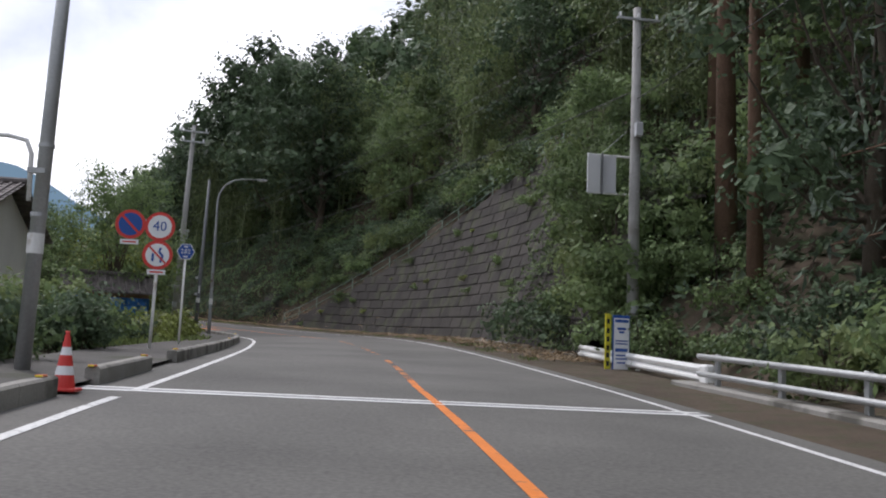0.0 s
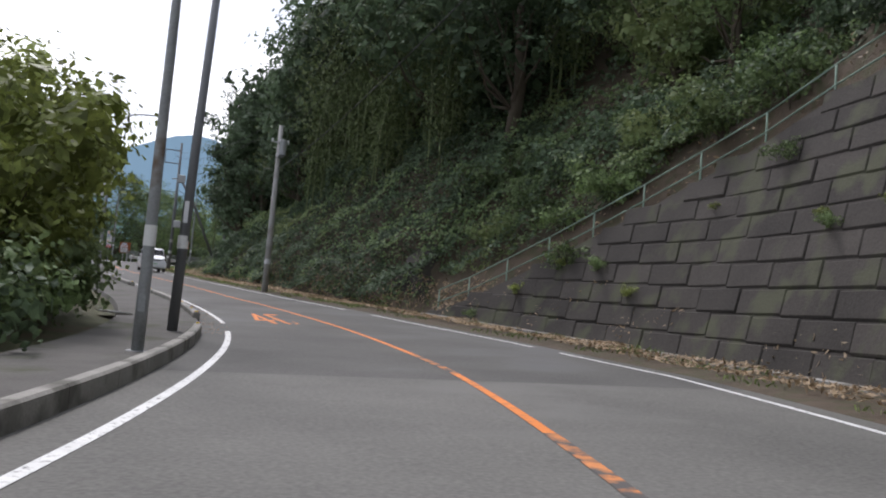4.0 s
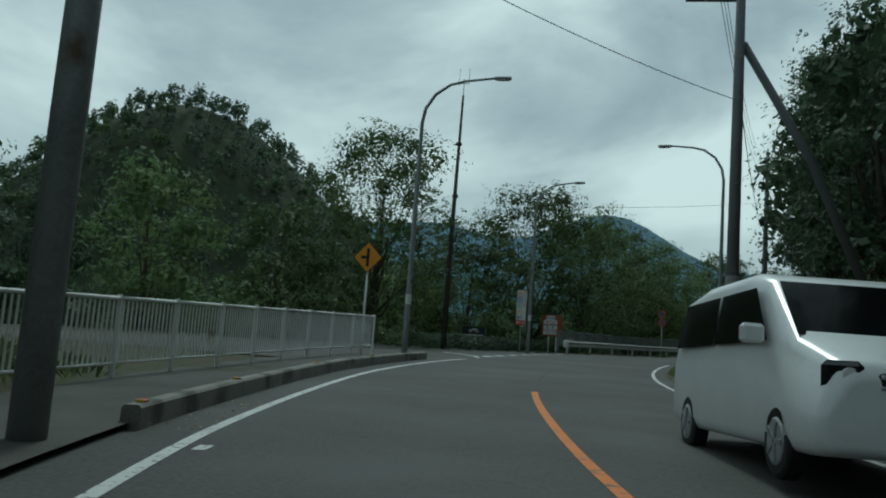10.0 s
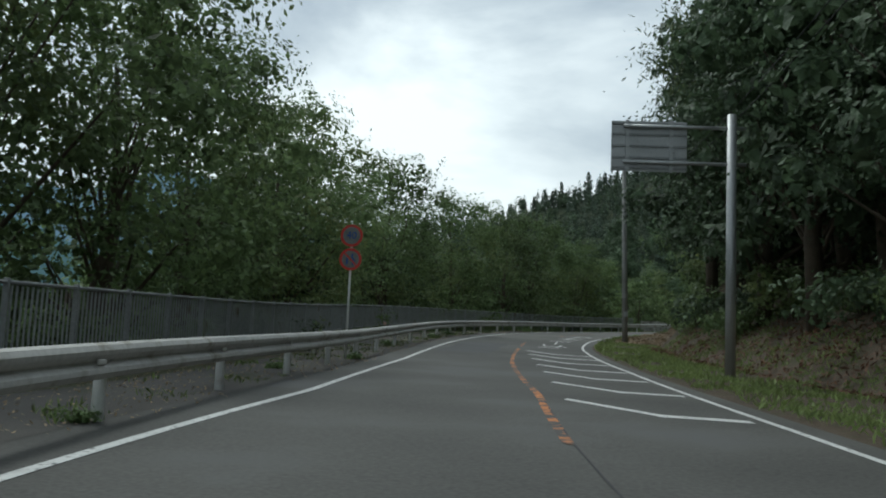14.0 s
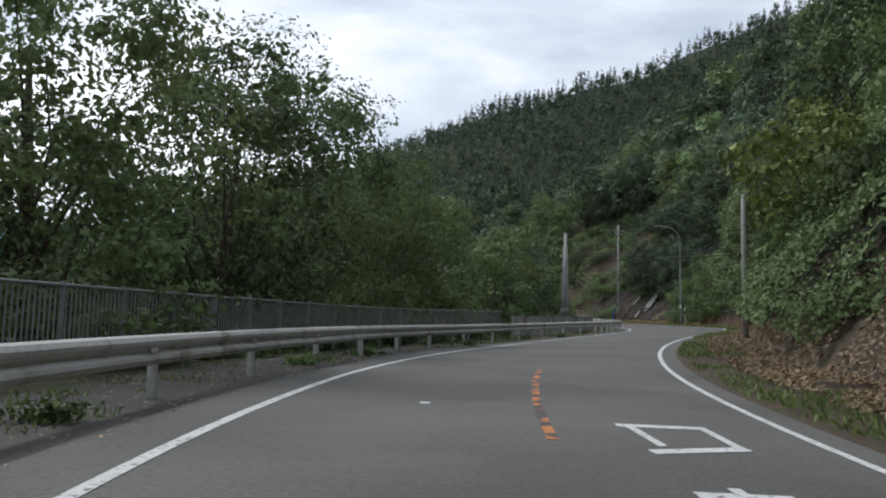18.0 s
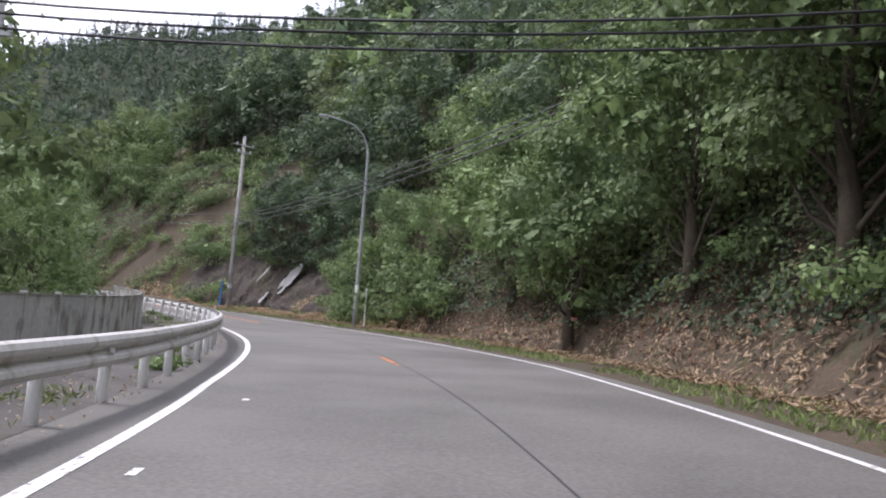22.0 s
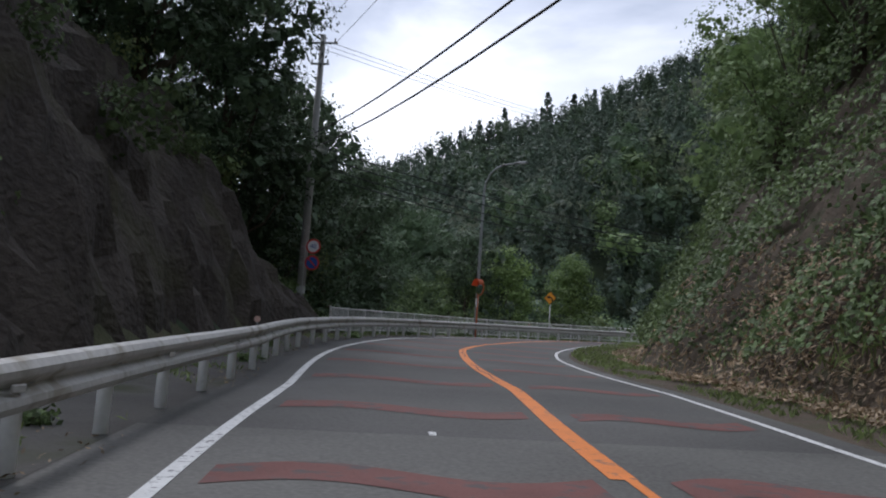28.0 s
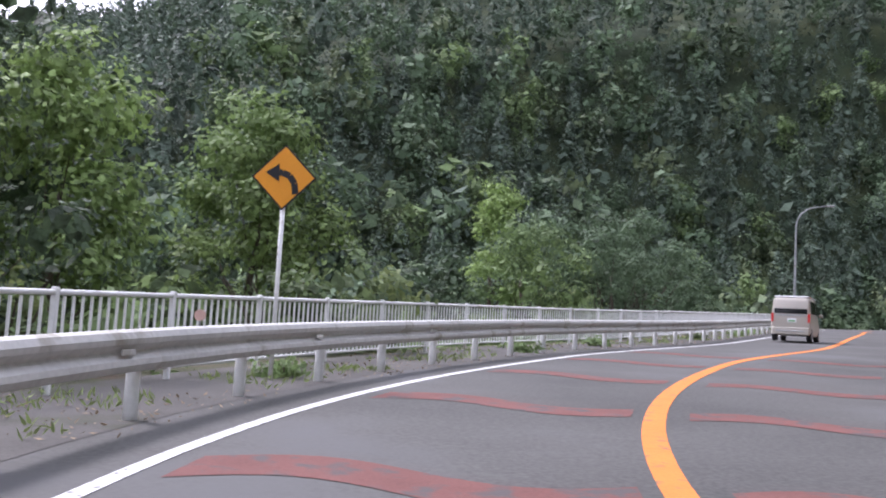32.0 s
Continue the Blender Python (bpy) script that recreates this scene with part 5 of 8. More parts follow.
# ---- railings with upright bars ----
def bar_fence(name, s0, s1, at, label, single=False, gap=2.0, h=1.1, base=0.0, mat=WHITE_PAINT, every=0.14):
    ob = root(name, stand(s0, float(at(s0)), base), label, "railing")
    bpy.context.view_layer.update()
    inv = ob.matrix_world.inverted()
    bar_me = bpy.data.meshes.new("bar")
    bm = box(bmesh.new(), (0.025, 0.025, h - 0.18), (0, 0, h / 2 + 0.05))
    bm.to_mesh(bar_me), bm.free()
    bar_me.materials.append(mat)
    post_me = bpy.data.meshes.new("post")
    bm = box(bmesh.new(), (0.075, 0.06, h + 0.35), (0, 0.0, h / 2 - 0.12), bevel=0.01)
    bm.to_mesh(post_me), bm.free()
    post_me.materials.append(mat)
    s, count = s0, 0
    while s < s1 - 0.1:
        e = min(s + gap, s1)
        p = new("post", post_me)
        p.parent, p.matrix_world = ob, stand(s, float(at(s)), base)
        for z, r in ((h, 0.03), (0.16, 0.022)):
            p = part("rail", tube(bmesh.new(), [spot(q, float(at(q)), base + z) for q in (s, (s + e) / 2, e)], r, 6), mat, ob, smooth=True)
            p.matrix_parent_inverse = inv
        qs = np.arange(s + every, e - 0.05, every)
        if single and count < 290:
            for q in qs:
                p = new("bar", bar_me)
                p.parent, p.matrix_world = ob, stand(q, float(at(q)), base)
                count += 1
        else:
            bm = bmesh.new()
            for q in qs:
                box(bm, (0.025, 0.025, h - 0.18), tuple(spot(q, float(at(q)), base + h / 2 + 0.05)), Matrix.Rotation(radians(way(q)), 4, "Z"))
            p = part("bar_panel", bm, mat, ob)
            p["kind"] = "stuff"
            p.matrix_parent_inverse = inv
        s = e
    p = new("post", post_me)
    p.parent, p.matrix_world = ob, stand(s1, float(at(s1)), base)
    return ob


bar_fence("railing", 113.6, 135.7, table((113, -5.3), (124, -4.7), (137, -4.75)), "white steel railing with upright bars beside the footpath", True, base=0.15, h=1.15)
OUTER = table((160, -5.5), (180, -5.4), (205, -6.0), (235, -6.0), (255, -5.4), (270, -5.2), (300, -4.4), (340, -4.7), (352, -4.8), (366, -4.6), (400, -4.3), (480, -4.3))
bar_fence("railing", 163.5, 250.0, OUTER, "dull grey railing with upright bars, overgrown behind the guardrail", False, base=0.3, h=1.1, mat=DULL_STEEL)
bar_fence("railing", 364.2, 446.0, OUTER, "pale railing with upright bars on the outside of the bend", True, base=0.0, h=1.05)


# ---- panel parapets ----
def panel_fence(s0, s1, label, bars=False):
    ob = root("parapet", stand(s0, float(OUTER(s0))), label, "parapet")
    bpy.context.view_layer.update()
    inv = ob.matrix_world.inverted()
    s = s0
    while s < s1 - 0.1:
        e = min(s + 2.0, s1)
        v, f = strip([s + 0.02, (s + e) / 2, e - 0.02], lambda q: [(float(OUTER(q)) + a, b) for a, b in ((0.03, 0.05), (0.03, 1.12), (0.06, 1.16), (-0.06, 1.16), (-0.03, 1.12), (-0.03, 0.05), (0.03, 0.05))])
        p = mesh_object("panel", v, f, PANEL, ob)
        p.matrix_parent_inverse = inv
        p = part("post", box(bmesh.new(), (0.12, 0.09, 1.4), (0, 0, 0.5), bevel=0.012), PANEL, ob)
        p.matrix_world = stand(s, float(OUTER(s)))
        s = e
    p = part("post", box(bmesh.new(), (0.14, 0.1, 1.45), (0, 0, 0.5), bevel=0.012), PANEL, ob)
    p.matrix_world = stand(s1, float(OUTER(s1)))
    return ob


PANEL = material("stained_panel", (0.4, 0.4, 0.37), 0.75, spread=0.3, size=1.0, fine=12, bump=0.1, stain=(0.2, 0.19, 0.16), stain_at=0.56, stain_size=1.4)
panel_fence(252, 286.5, "stained white metal panel parapet behind the guardrail")
panel_fence(291, 304.5, "stained white metal panel parapet behind the guardrail")
panel_fence(316, 334.5, "stained white metal panel parapet with a rusty edge")

# ---- kerb blocks and their reflectors ----
KERB = lambda s: float(LEFT(s)) - 0.62
count = 0
for a, b in ((-12, 11.2), (12.9, 16.2), (18.6, 62.2), (67.4, 84.0), (88.5, 108.7), (115.0, 136)):
    s = a
    while s < b - 0.3:
        e = min(s + 2.0, b)
        h = 0.24
        ends = [(0.0, -0.15), (0.0, h - 0.03), (-0.03, h), (-0.17, h), (-0.2, h - 0.03), (-0.2, -0.15)]
        v, f = strip(steps(s + 0.008, e - 0.008, 0.65), lambda q: [(KERB(q) + x, z) for x, z in ends])
        n = len(ends)
        f = f + [tuple(range(n)), tuple(range(len(v) - 1, len(v) - n - 1, -1))]
        ob = tagged(mesh_object("kerb_block", v, f, CONCRETE), "weathered concrete kerb block between road and footpath", "kerb", "kerb blocks along the footpath")
        s = e
        count += 1
for s in (12.9, 10.9, 16.0, 19.0, 32.0, 45.5, 62.0, 67.7, 70.0, 74.0, 83.7, 88.8, 94, 100.5, 108.4, 115.3, 119, 124.5, 130):
    ob = root("kerb_reflector", stand(s, KERB(s) - 0.1, 0.24), "small orange reflector on a kerb block", "reflector", "reflectors on the kerb")
    part("body", box(bmesh.new(), (0.1, 0.16, 0.03), (0, 0, 0.014), bevel=0.01), ORANGE_PAINT, ob)
    part("lens", box(bmesh.new(), (0.08, 0.012, 0.018), (0, -0.081, 0.014)), SIGN_YELLOW, ob)
# grated drain on the footpath
for s, l in ((68.5, -4.4), (100, -4.6)):
    ob = root("drain_cover", stand(s, l, 0.1, 12), "grey steel grating set in the footpath", "drain cover")
    part("rim", box(bmesh.new(), (0.6, 2.2, 0.02), (0, 0, 0.0)), CONCRETE, ob)
    for k in range(9):
        part("slat", box(bmesh.new(), (0.5, 0.05, 0.03), (0, -0.95 + 0.24 * k, 0.015)), DULL_STEEL, ob)


# ---- slanting handrail on the retaining wall and fence on the rock bank ----
def top_rail(name, s0, s1, inset, h, label, mat, gap=2.0):
    ob = root(name, stand(s0, float(TOE(s0)) + 1), label, "handrail")
    bpy.context.view_layer.update()
    inv = ob.matrix_world.inverted()
    def at(s, z):
        l = float(TOE(s)) + float(EASE(s)) / float(STEEP(s)) + inset
        return spot(s, l, float(EASE(s)) + z)
    s = s0
    pts = []
    while s <= s1 + 0.01:
        a = at(s, 0)
        p = part("post", tube(bmesh.new(), [a - Vector((0, 0, 0.5)), a + Vector((0, 0, h))], 0.028, 8), mat, ob, smooth=True)
        p.matrix_parent_inverse = inv
        pts.append(a)
        s += gap
    for z in (h, h * 0.5):
        for a, b in zip(pts, pts[1:]):
            p = part("rail", tube(bmesh.new(), [a + Vector((0, 0, z)), b + Vector((0, 0, z))], 0.024, 8), mat, ob, smooth=True)
            p.matrix_parent_inverse = inv
    return ob


top_rail("handrail", 40, 74, 0.1, 1.0, "pale green pipe handrail climbing along the wall top", GREEN_RAIL)
top_rail("handrail", 106, 128, 0.2, 1.1, "weathered green pipe fence on top of the rock bank", GREEN_RAIL, 2.0)


# ---- cables ----
def cable(a, b, sag, r=0.012):
    a, b = Vector(a), Vector(b)
    pts = [a.lerp(b, t) - Vector((0, 0, sag * 4 * t * (1 - t))) for t in np.linspace(0, 1, 13)]
    ob = root("overhead_cable", Matrix.Translation(a), "black overhead cable strung between poles", "cable", "overhead cables")
    bpy.context.view_layer.update()
    p = part("strand", tube(bmesh.new(), pts, r, 5, caps=False), CABLE, ob)
    p.matrix_parent_inverse = ob.matrix_world.inverted()


def run(spans_):
    for (s0, l0, h0), (s1, l1, h1), sag, offs, r in spans_:
        for dl, dh in offs:
            cable(spot(s0, l0 + dl, h0 + dh), spot(s1, l1 + dl, h1 + dh), sag, r)


run((((25.7, 8.72, 10.4), (90.0, 5.15, 8.9), 1.0, ((-0.5, 0.2), (0.5, 0.2)), 0.01), ((25.7, 8.72, 8.4), (90.0, 5.15, 6.9), 1.2, ((0, 0),), 0.014), ((-20, 10, 10.0), (25.7, 8.72, 8.1), 0.8, ((0, 0), (0, 1.6)), 0.012),
     ((90.0, 5.15, 8.9), (129.5, 6.1, 10.8), 0.8, ((-0.6, 0), (-0.6, 0.5)), 0.01), ((129.5, 6.1, 10.6), (162.8, 7.0, 11.6), 0.7, ((-0.6, 0), (-0.6, 0.5), (-0.6, 1.0)), 0.01),
     ((129.5, 6.1, 7.8), (162.8, 7.0, 7.6), 0.9, ((0, 0),), 0.014), ((116, -7, 9.0), (129.5, 6.1, 7.4), 0.5, ((0, 0),), 0.01), ((49.5, -5.4, 10.6), (116, -7, 12), 1.4, ((0, 0),), 0.01),
     ((162.8, 7.0, 11.8), (206.5, 5.8, 11.0), 0.8, ((-0.5, 0), (0, 0), (0.5, 0)), 0.01), ((162.8, 7.0, 8.2), (206.5, 5.8, 8.0), 1.0, ((0, 0), (0, 0.4)), 0.015),
     ((157.6, -5.2, 8.6), (162.8, 7.0, 9.4), 0.2, ((0, 0),), 0.009), ((206.5, 5.8, 11.0), (262, 12, 17.0), 1.0, ((-0.5, 0), (0.5, 0)), 0.01),
     ((206.5, 5.8, 8.0), (240, 6.6, 5.4), 0.6, ((0, 0),), 0.014), ((272, 7.6, 12.7), (319.6, 7.7, 11.8), 0.4, ((-0.6, 0), (0, 0), (0.6, 0), (0.5, -0.6)), 0.014), ((277, 7.3, 9.9), (319.6, 7.7, 9.0), 0.5, ((-0.2, 0), (0.2, -0.5)), 0.014),
     ((272.0, -6.2, 5.7), (267, 9.4, 5.6), 0.35, ((0, 0), (0, -0.25), (0, 0.2)), 0.024), ((281, 7.0, 7.4), (319.6, 7.6, 6.4), 0.5, ((0, 0), (-0.15, -0.35), (0.1, 0.3)), 0.026),
     ((319.6, 8.1, 6.9), (364.6, -6.1, 8.2), 1.0, ((0, 0), (0, -0.6)), 0.026), ((319.6, 8.1, 10.4), (364.6, -6.1, 12.0), 0.8, ((-0.5, 0), (0.5, 0)), 0.01),
     ((364.6, -6.1, 12.0), (401, 10, 10.4), 0.8, ((-0.6, 0), (0, 0), (0.6, 0)), 0.01), ((364.6, -6.1, 6.9), (401, 10, 5.4), 1.2, ((0, 0), (0, -0.35), (0, 0.4), (0, 0.8)), 0.022)))


# ---- house and shed beyond the hedge ----
def tiled_roof(parent, x0, x1, y0, y1, z0, z1, name="roof"):
    """A gabled roof with its ridge along x, in rows of tiles."""
    bm = bmesh.new()
    ym = (y0 + y1) / 2
    for sgn, ya in ((-1, y0), (1, y1)):
        n = 11
        for i in range(n):
            a, b = i / n, (i + 1) / n
            pa, pb = (ya + (ym - ya) * a, z0 + (z1 - z0) * a), (ya + (ym - ya) * b, z0 + (z1 - z0) * b)
            lift = 0.05
            vs = [bm.verts.new(v) for v in ((x0, pa[0], pa[1] + lift), (x1, pa[0], pa[1] + lift), (x1, pb[0], pb[1] + 0.01), (x0, pb[0], pb[1] + 0.01),
                                            (x0, pa[0], pa[1] - 0.03), (x1, pa[0], pa[1] - 0.03))]
            bm.faces.new((vs[0], vs[1], vs[2], vs[3]))
            bm.faces.new((vs[4], vs[5], vs[1], vs[0]))
    roof = part(name, bm, ROOF_TILE, parent)
    part("ridge", box(bmesh.new(), (x1 - x0 + 0.1, 0.3, 0.22), ((x0 + x1) / 2, ym, z1 + 0.08), bevel=0.06), ROOF_TILE, roof)
    bm = bmesh.new()
    k = x0 + 0.15
    while k < x1:
        for sgn, ya in ((-1, y0), (1, y1)):
            tube(bm, [(k, ya, z0 + 0.06), (k, ym, z1 + 0.05)], 0.045, 5)
        k += 0.3
    p = part("roof_tiling", bm, ROOF_TILE, roof)
    p["kind"] = "stuff"
    return roof


def house(s, l, turn, w, d, h, label, low=0.0):
    ob = root("house", stand(s, l, low, turn), label, "house")
    part("wall", box(bmesh.new(), (w, d, h + 1.5), (0, 0, h / 2 - 0.75)), PLASTER, ob)
    tiled_roof(ob, -w / 2 - 0.6, w / 2 + 0.6, -d / 2 - 0.7, d / 2 + 0.7, h - 0.1, h + 1.5)
    bm = bmesh.new()
    for x in (-w / 2, w / 2):
        a = [bm.verts.new(v) for v in ((x, -d / 2, h), (x, d / 2, h), (x, 0, h + 1.35))]
        bm.faces.new(a)
    part("gable", bm, PLASTER, ob)
    eave = part("lower_roof", box(bmesh.new(), (w + 1.4, 1.2, 0.1), (0, -d / 2 - 0.55, h * 0.5), Matrix.Rotation(radians(20), 4, "X"), bevel=0.02), ROOF_TILE, ob)
    for x in (-w * 0.3, w * 0.05, w * 0.34):
        win = part("window", box(bmesh.new(), (1.2, 0.06, 0.7), (x, -d / 2 - 0.02, h * 0.75)), DULL_STEEL, ob)
        part("pane", box(bmesh.new(), (1.08, 0.03, 0.58), (x, -d / 2 - 0.045, h * 0.75)), GLASS_DARK, win)
    for x in (-w / 2 + 0.1, w / 2 - 0.1):
        part("corner_post", box(bmesh.new(), (0.14, 0.14, h + 1), (x, -d / 2 - 0.01, h / 2 - 0.4)), TIMBER, ob)
    return ob


house(33.5, -15.5, -2, 9.0, 7.0, 4.2, "white plastered two-storey house with a grey tiled roof", -0.4)
house(58, -26, 18, 7, 6, 3.2, "low house with a grey tiled roof among trees", -1.2)
ob = root("shed", stand(46.5, -8.8, -0.2, 6), "low timber shed with a tiled roof and a blue tarpaulin wall", "shed")
part("wall", box(bmesh.new(), (3.6, 3.0, 2.6), (0, 0, 1.0)), TIMBER, ob)
bm = bmesh.new()
n = 14
for i in range(n):
    for j in range(6):
        pass
v = [[bm.verts.new((1.82 + 0.05 * math.sin(i * 1.7 + j), -1.6 + 3.2 * i / n, 0.1 + 1.9 * j / 5)) for j in range(6)] for i in range(n + 1)]
for i in range(n):
    for j in range(5):
        bm.faces.new((v[i][j], v[i + 1][j], v[i + 1][j + 1], v[i][j + 1]))
bmesh.ops.solidify(bm, geom=bm.faces[:], thickness=0.02)
part("tarpaulin", bm, TARP, ob, "bright blue hanging tarpaulin")
bm = bmesh.new()
v = [[bm.verts.new((-1.7 + 3.5 * i / n, -1.56 - 0.05 * math.sin(i * 1.9 + j), 0.1 + 1.9 * j / 5)) for j in range(6)] for i in range(n + 1)]
for i in range(n):
    for j in range(5):
        bm.faces.new((v[i][j], v[i + 1][j], v[i + 1][j + 1], v[i][j + 1]))
bmesh.ops.solidify(bm, geom=bm.faces[:], thickness=0.02)
part("tarpaulin", bm, TARP, ob, "bright blue hanging tarpaulin")
tiled_roof(ob, -2.1, 2.1, -1.9, 1.9, 2.2, 3.1)
ob = root("wall_screen", stand(52.5, -9.5, -0.1, 4), "low block wall with a tiled cap", "garden wall")
part("wall", box(bmesh.new(), (5.0, 0.2, 1.2), (0, 0, 0.4), bevel=0.01), PLASTER, ob)
part("coping", box(bmesh.new(), (5.1, 0.45, 0.14), (0, 0, 1.05), bevel=0.04), ROOF_TILE, ob)


# ---- low hedge at the side road ----
def hedge(s0, s1, l, h, label):
    rng2 = np.random.default_rng(3)
    ob = root("hedge", stand((s0 + s1) / 2, l), label, "hedge")
    bpy.context.view_layer.update()
    inv = np.array(ob.matrix_world.inverted())
    n = 5200
    s, a, z = rng2.uniform(s0, s1, n), rng2.normal(0, 0.42, n), rng2.uniform(0.02, 1, n) ** 0.7 * h
    x, y, g = on_plan(s, l + a)
    p = np.stack([x, y, g + z + 0.12 * bumps(x, y, 0.8)], 1)
    nor = np.stack([np.sign(a) * 0.5, -np.abs(a), 0.4 + z * 0.5], 1)
    v, q = leaf_quads(rng2, p, 0.13, nor, 0.6)
    v = v @ inv[:3, :3].T + inv[:3, 3]
    o = new("leaves", quick_mesh("leaves", v, q, [LEAF_DARK]))
    o.parent = ob
    bm = bmesh.new()
    for k in np.arange(s0 + 0.3, s1, 0.8):
        tube(bm, [ob.matrix_world.inverted() @ spot(k, l, -0.2), ob.matrix_world.inverted() @ spot(k + 0.1, l + 0.1, h * 0.7)], [0.03, 0.01], 5)
    part("stems", bm, BARK, ob)


# ---- cars ----
def car_body(bm, rows, half, mats=None):
    """A closed hull: rows of (y, z_low, z_high, half width low, half width high)."""
    rings = []
    for y, zl, zh, wl, wh in rows:
        zm = zl + (zh - zl) * 0.45
        wide = min(half, max(wl, wh) + 0.05)
        pts = [(-wl, zl), (-wide, zl + 0.12), (-wide, zm), (-wh, zh - 0.06), (-wh + 0.09, zh), (wh - 0.09, zh), (wh, zh - 0.06), (wide, zm), (wide, zl + 0.12), (wl, zl)]
        rings.append([bm.verts.new((x, y, z)) for x, z in pts])
    for a, b in zip(rings, rings[1:]):
        n = len(a)
        for k in range(n):
            bm.faces.new((a[k], a[(k + 1) % n], b[(k + 1) % n], b[k]))
    bm.faces.new(rings[0][::-1])
    bm.faces.new(rings[-1])
    bmesh.ops.recalc_face_normals(bm, faces=bm.faces[:])
    return bm


def rounded(ob):
    m = ob.modifiers.new("rounded", "BEVEL")
    m.width, m.segments, m.limit_method, m.angle_limit = 0.05, 3, "ANGLE", radians(25)


def wheel(parent, x, y, r=0.3):
    sgn = 1 if x > 0 else -1
    w = part("wheel", tube(bmesh.new(), [(x - sgn * 0.18, y, r), (x - sgn * 0.15, y, r), (x - sgn * 0.02, y, r), (x, y, r)], [r * 0.9, r, r, r * 0.88], 20), BLACK, parent, "black tyre", smooth=False)
    part("rim", tube(bmesh.new(), [(x, y, r), (x + sgn * 0.012, y, r)], [r * 0.64, r * 0.58], 16), STEEL, w)
    for k in range(5):
        a = 6.283 * k / 5
        part("spoke", box(bmesh.new(), (0.014, r * 0.5, 0.04), (x + sgn * 0.016, y + math.cos(a) * r * 0.3, r + math.sin(a) * r * 0.3), Matrix.Rotation(a, 4, "X")), DULL_STEEL, w)


def window(parent, name, pts):
    bm = bmesh.new()
    bm.faces.new([bm.verts.new(p) for p in pts])
    bmesh.ops.solidify(bm, geom=bm.faces[:], thickness=0.012)
    return part(name, bm, GLASS_DARK, parent, "dark tinted glass")


def kei_van(s, l, turn):
    ob = root("kei_van", stand(s, l, 0.0, turn), "boxy beige kei van with a white roof and dark glass", "car")
    h, half, L = 1.78, 0.735, 1.69
    part("body", car_body(bmesh.new(), [(-L, 0.42, 1.58, 0.6, 0.64), (-L + 0.05, 0.28, 1.7, 0.68, 0.66), (-0.9, 0.24, h - 0.03, 0.7, 0.66), (0.5, 0.24, h - 0.03, 0.7, 0.66), (0.95, 0.24, h - 0.12, 0.7, 0.64),
                                        (1.25, 0.26, 1.08, 0.7, 0.66), (L - 0.06, 0.3, 0.98, 0.66, 0.62), (L, 0.36, 0.85, 0.6, 0.56)], half), CAR_BEIGE, ob, smooth=True)
    rounded(ob.children[0])
    part("roof", box(bmesh.new(), (1.28, 2.35, 0.06), (0, -0.4, h - 0.02), bevel=0.025), CAR_WHITE, ob, "white roof panel")
    window(ob, "rear_window", [(-0.62, -L - 0.012, 1.08), (0.62, -L - 0.012, 1.08), (0.6, -L + 0.02, 1.62), (-0.6, -L + 0.02, 1.62)])
    for x in (-1, 1):
        window(ob, "side_window", [(x * 0.742, -1.5, 1.1), (x * 0.742, 0.0, 1.1), (x * 0.695, 0.0, 1.6), (x * 0.69, -1.45, 1.6)])
        window(ob, "side_window", [(x * 0.742, 0.06, 1.1), (x * 0.742, 1.0, 1.1), (x * 0.69, 0.72, 1.6), (x * 0.695, 0.06, 1.6)])
        part("tail_lamp", box(bmesh.new(), (0.1, 0.05, 0.34), (x * 0.68, -L - 0.01, 0.92), bevel=0.01), SIGN_RED, ob)
        m = part("door_mirror", box(bmesh.new(), (0.16, 0.09, 0.14), (x * 0.83, 0.95, 1.12), bevel=0.025), CAR_BEIGE, ob)
        for y in (-1.15, 1.12):
            wheel(ob, x * 0.735, y, 0.27)
        part("door_handle", box(bmesh.new(), (0.03, 0.16, 0.03), (x * 0.745, 0.15, 0.98), bevel=0.006), STEEL, ob)
    part("chrome_strip", box(bmesh.new(), (1.2, 0.03, 0.05), (0, -L - 0.012, 1.02), bevel=0.008), STEEL, ob)
    part("rear_bumper", box(bmesh.new(), (1.4, 0.14, 0.3), (0, -L + 0.02, 0.4), bevel=0.04), CAR_BEIGE, ob)
    part("bumper_trim", box(bmesh.new(), (1.05, 0.04, 0.05), (0, -L - 0.055, 0.4), bevel=0.01), STEEL, ob)
    p = part("number_plate", box(bmesh.new(), (0.33, 0.015, 0.165), (0.05, -L - 0.02, 0.82), bevel=0.004), SIGN_WHITE, ob)
    part("text_bar", box(bmesh.new(), (0.24, 0.006, 0.06), (0.05, -L - 0.03, 0.8)), SIGN_GREEN, p)
    return ob


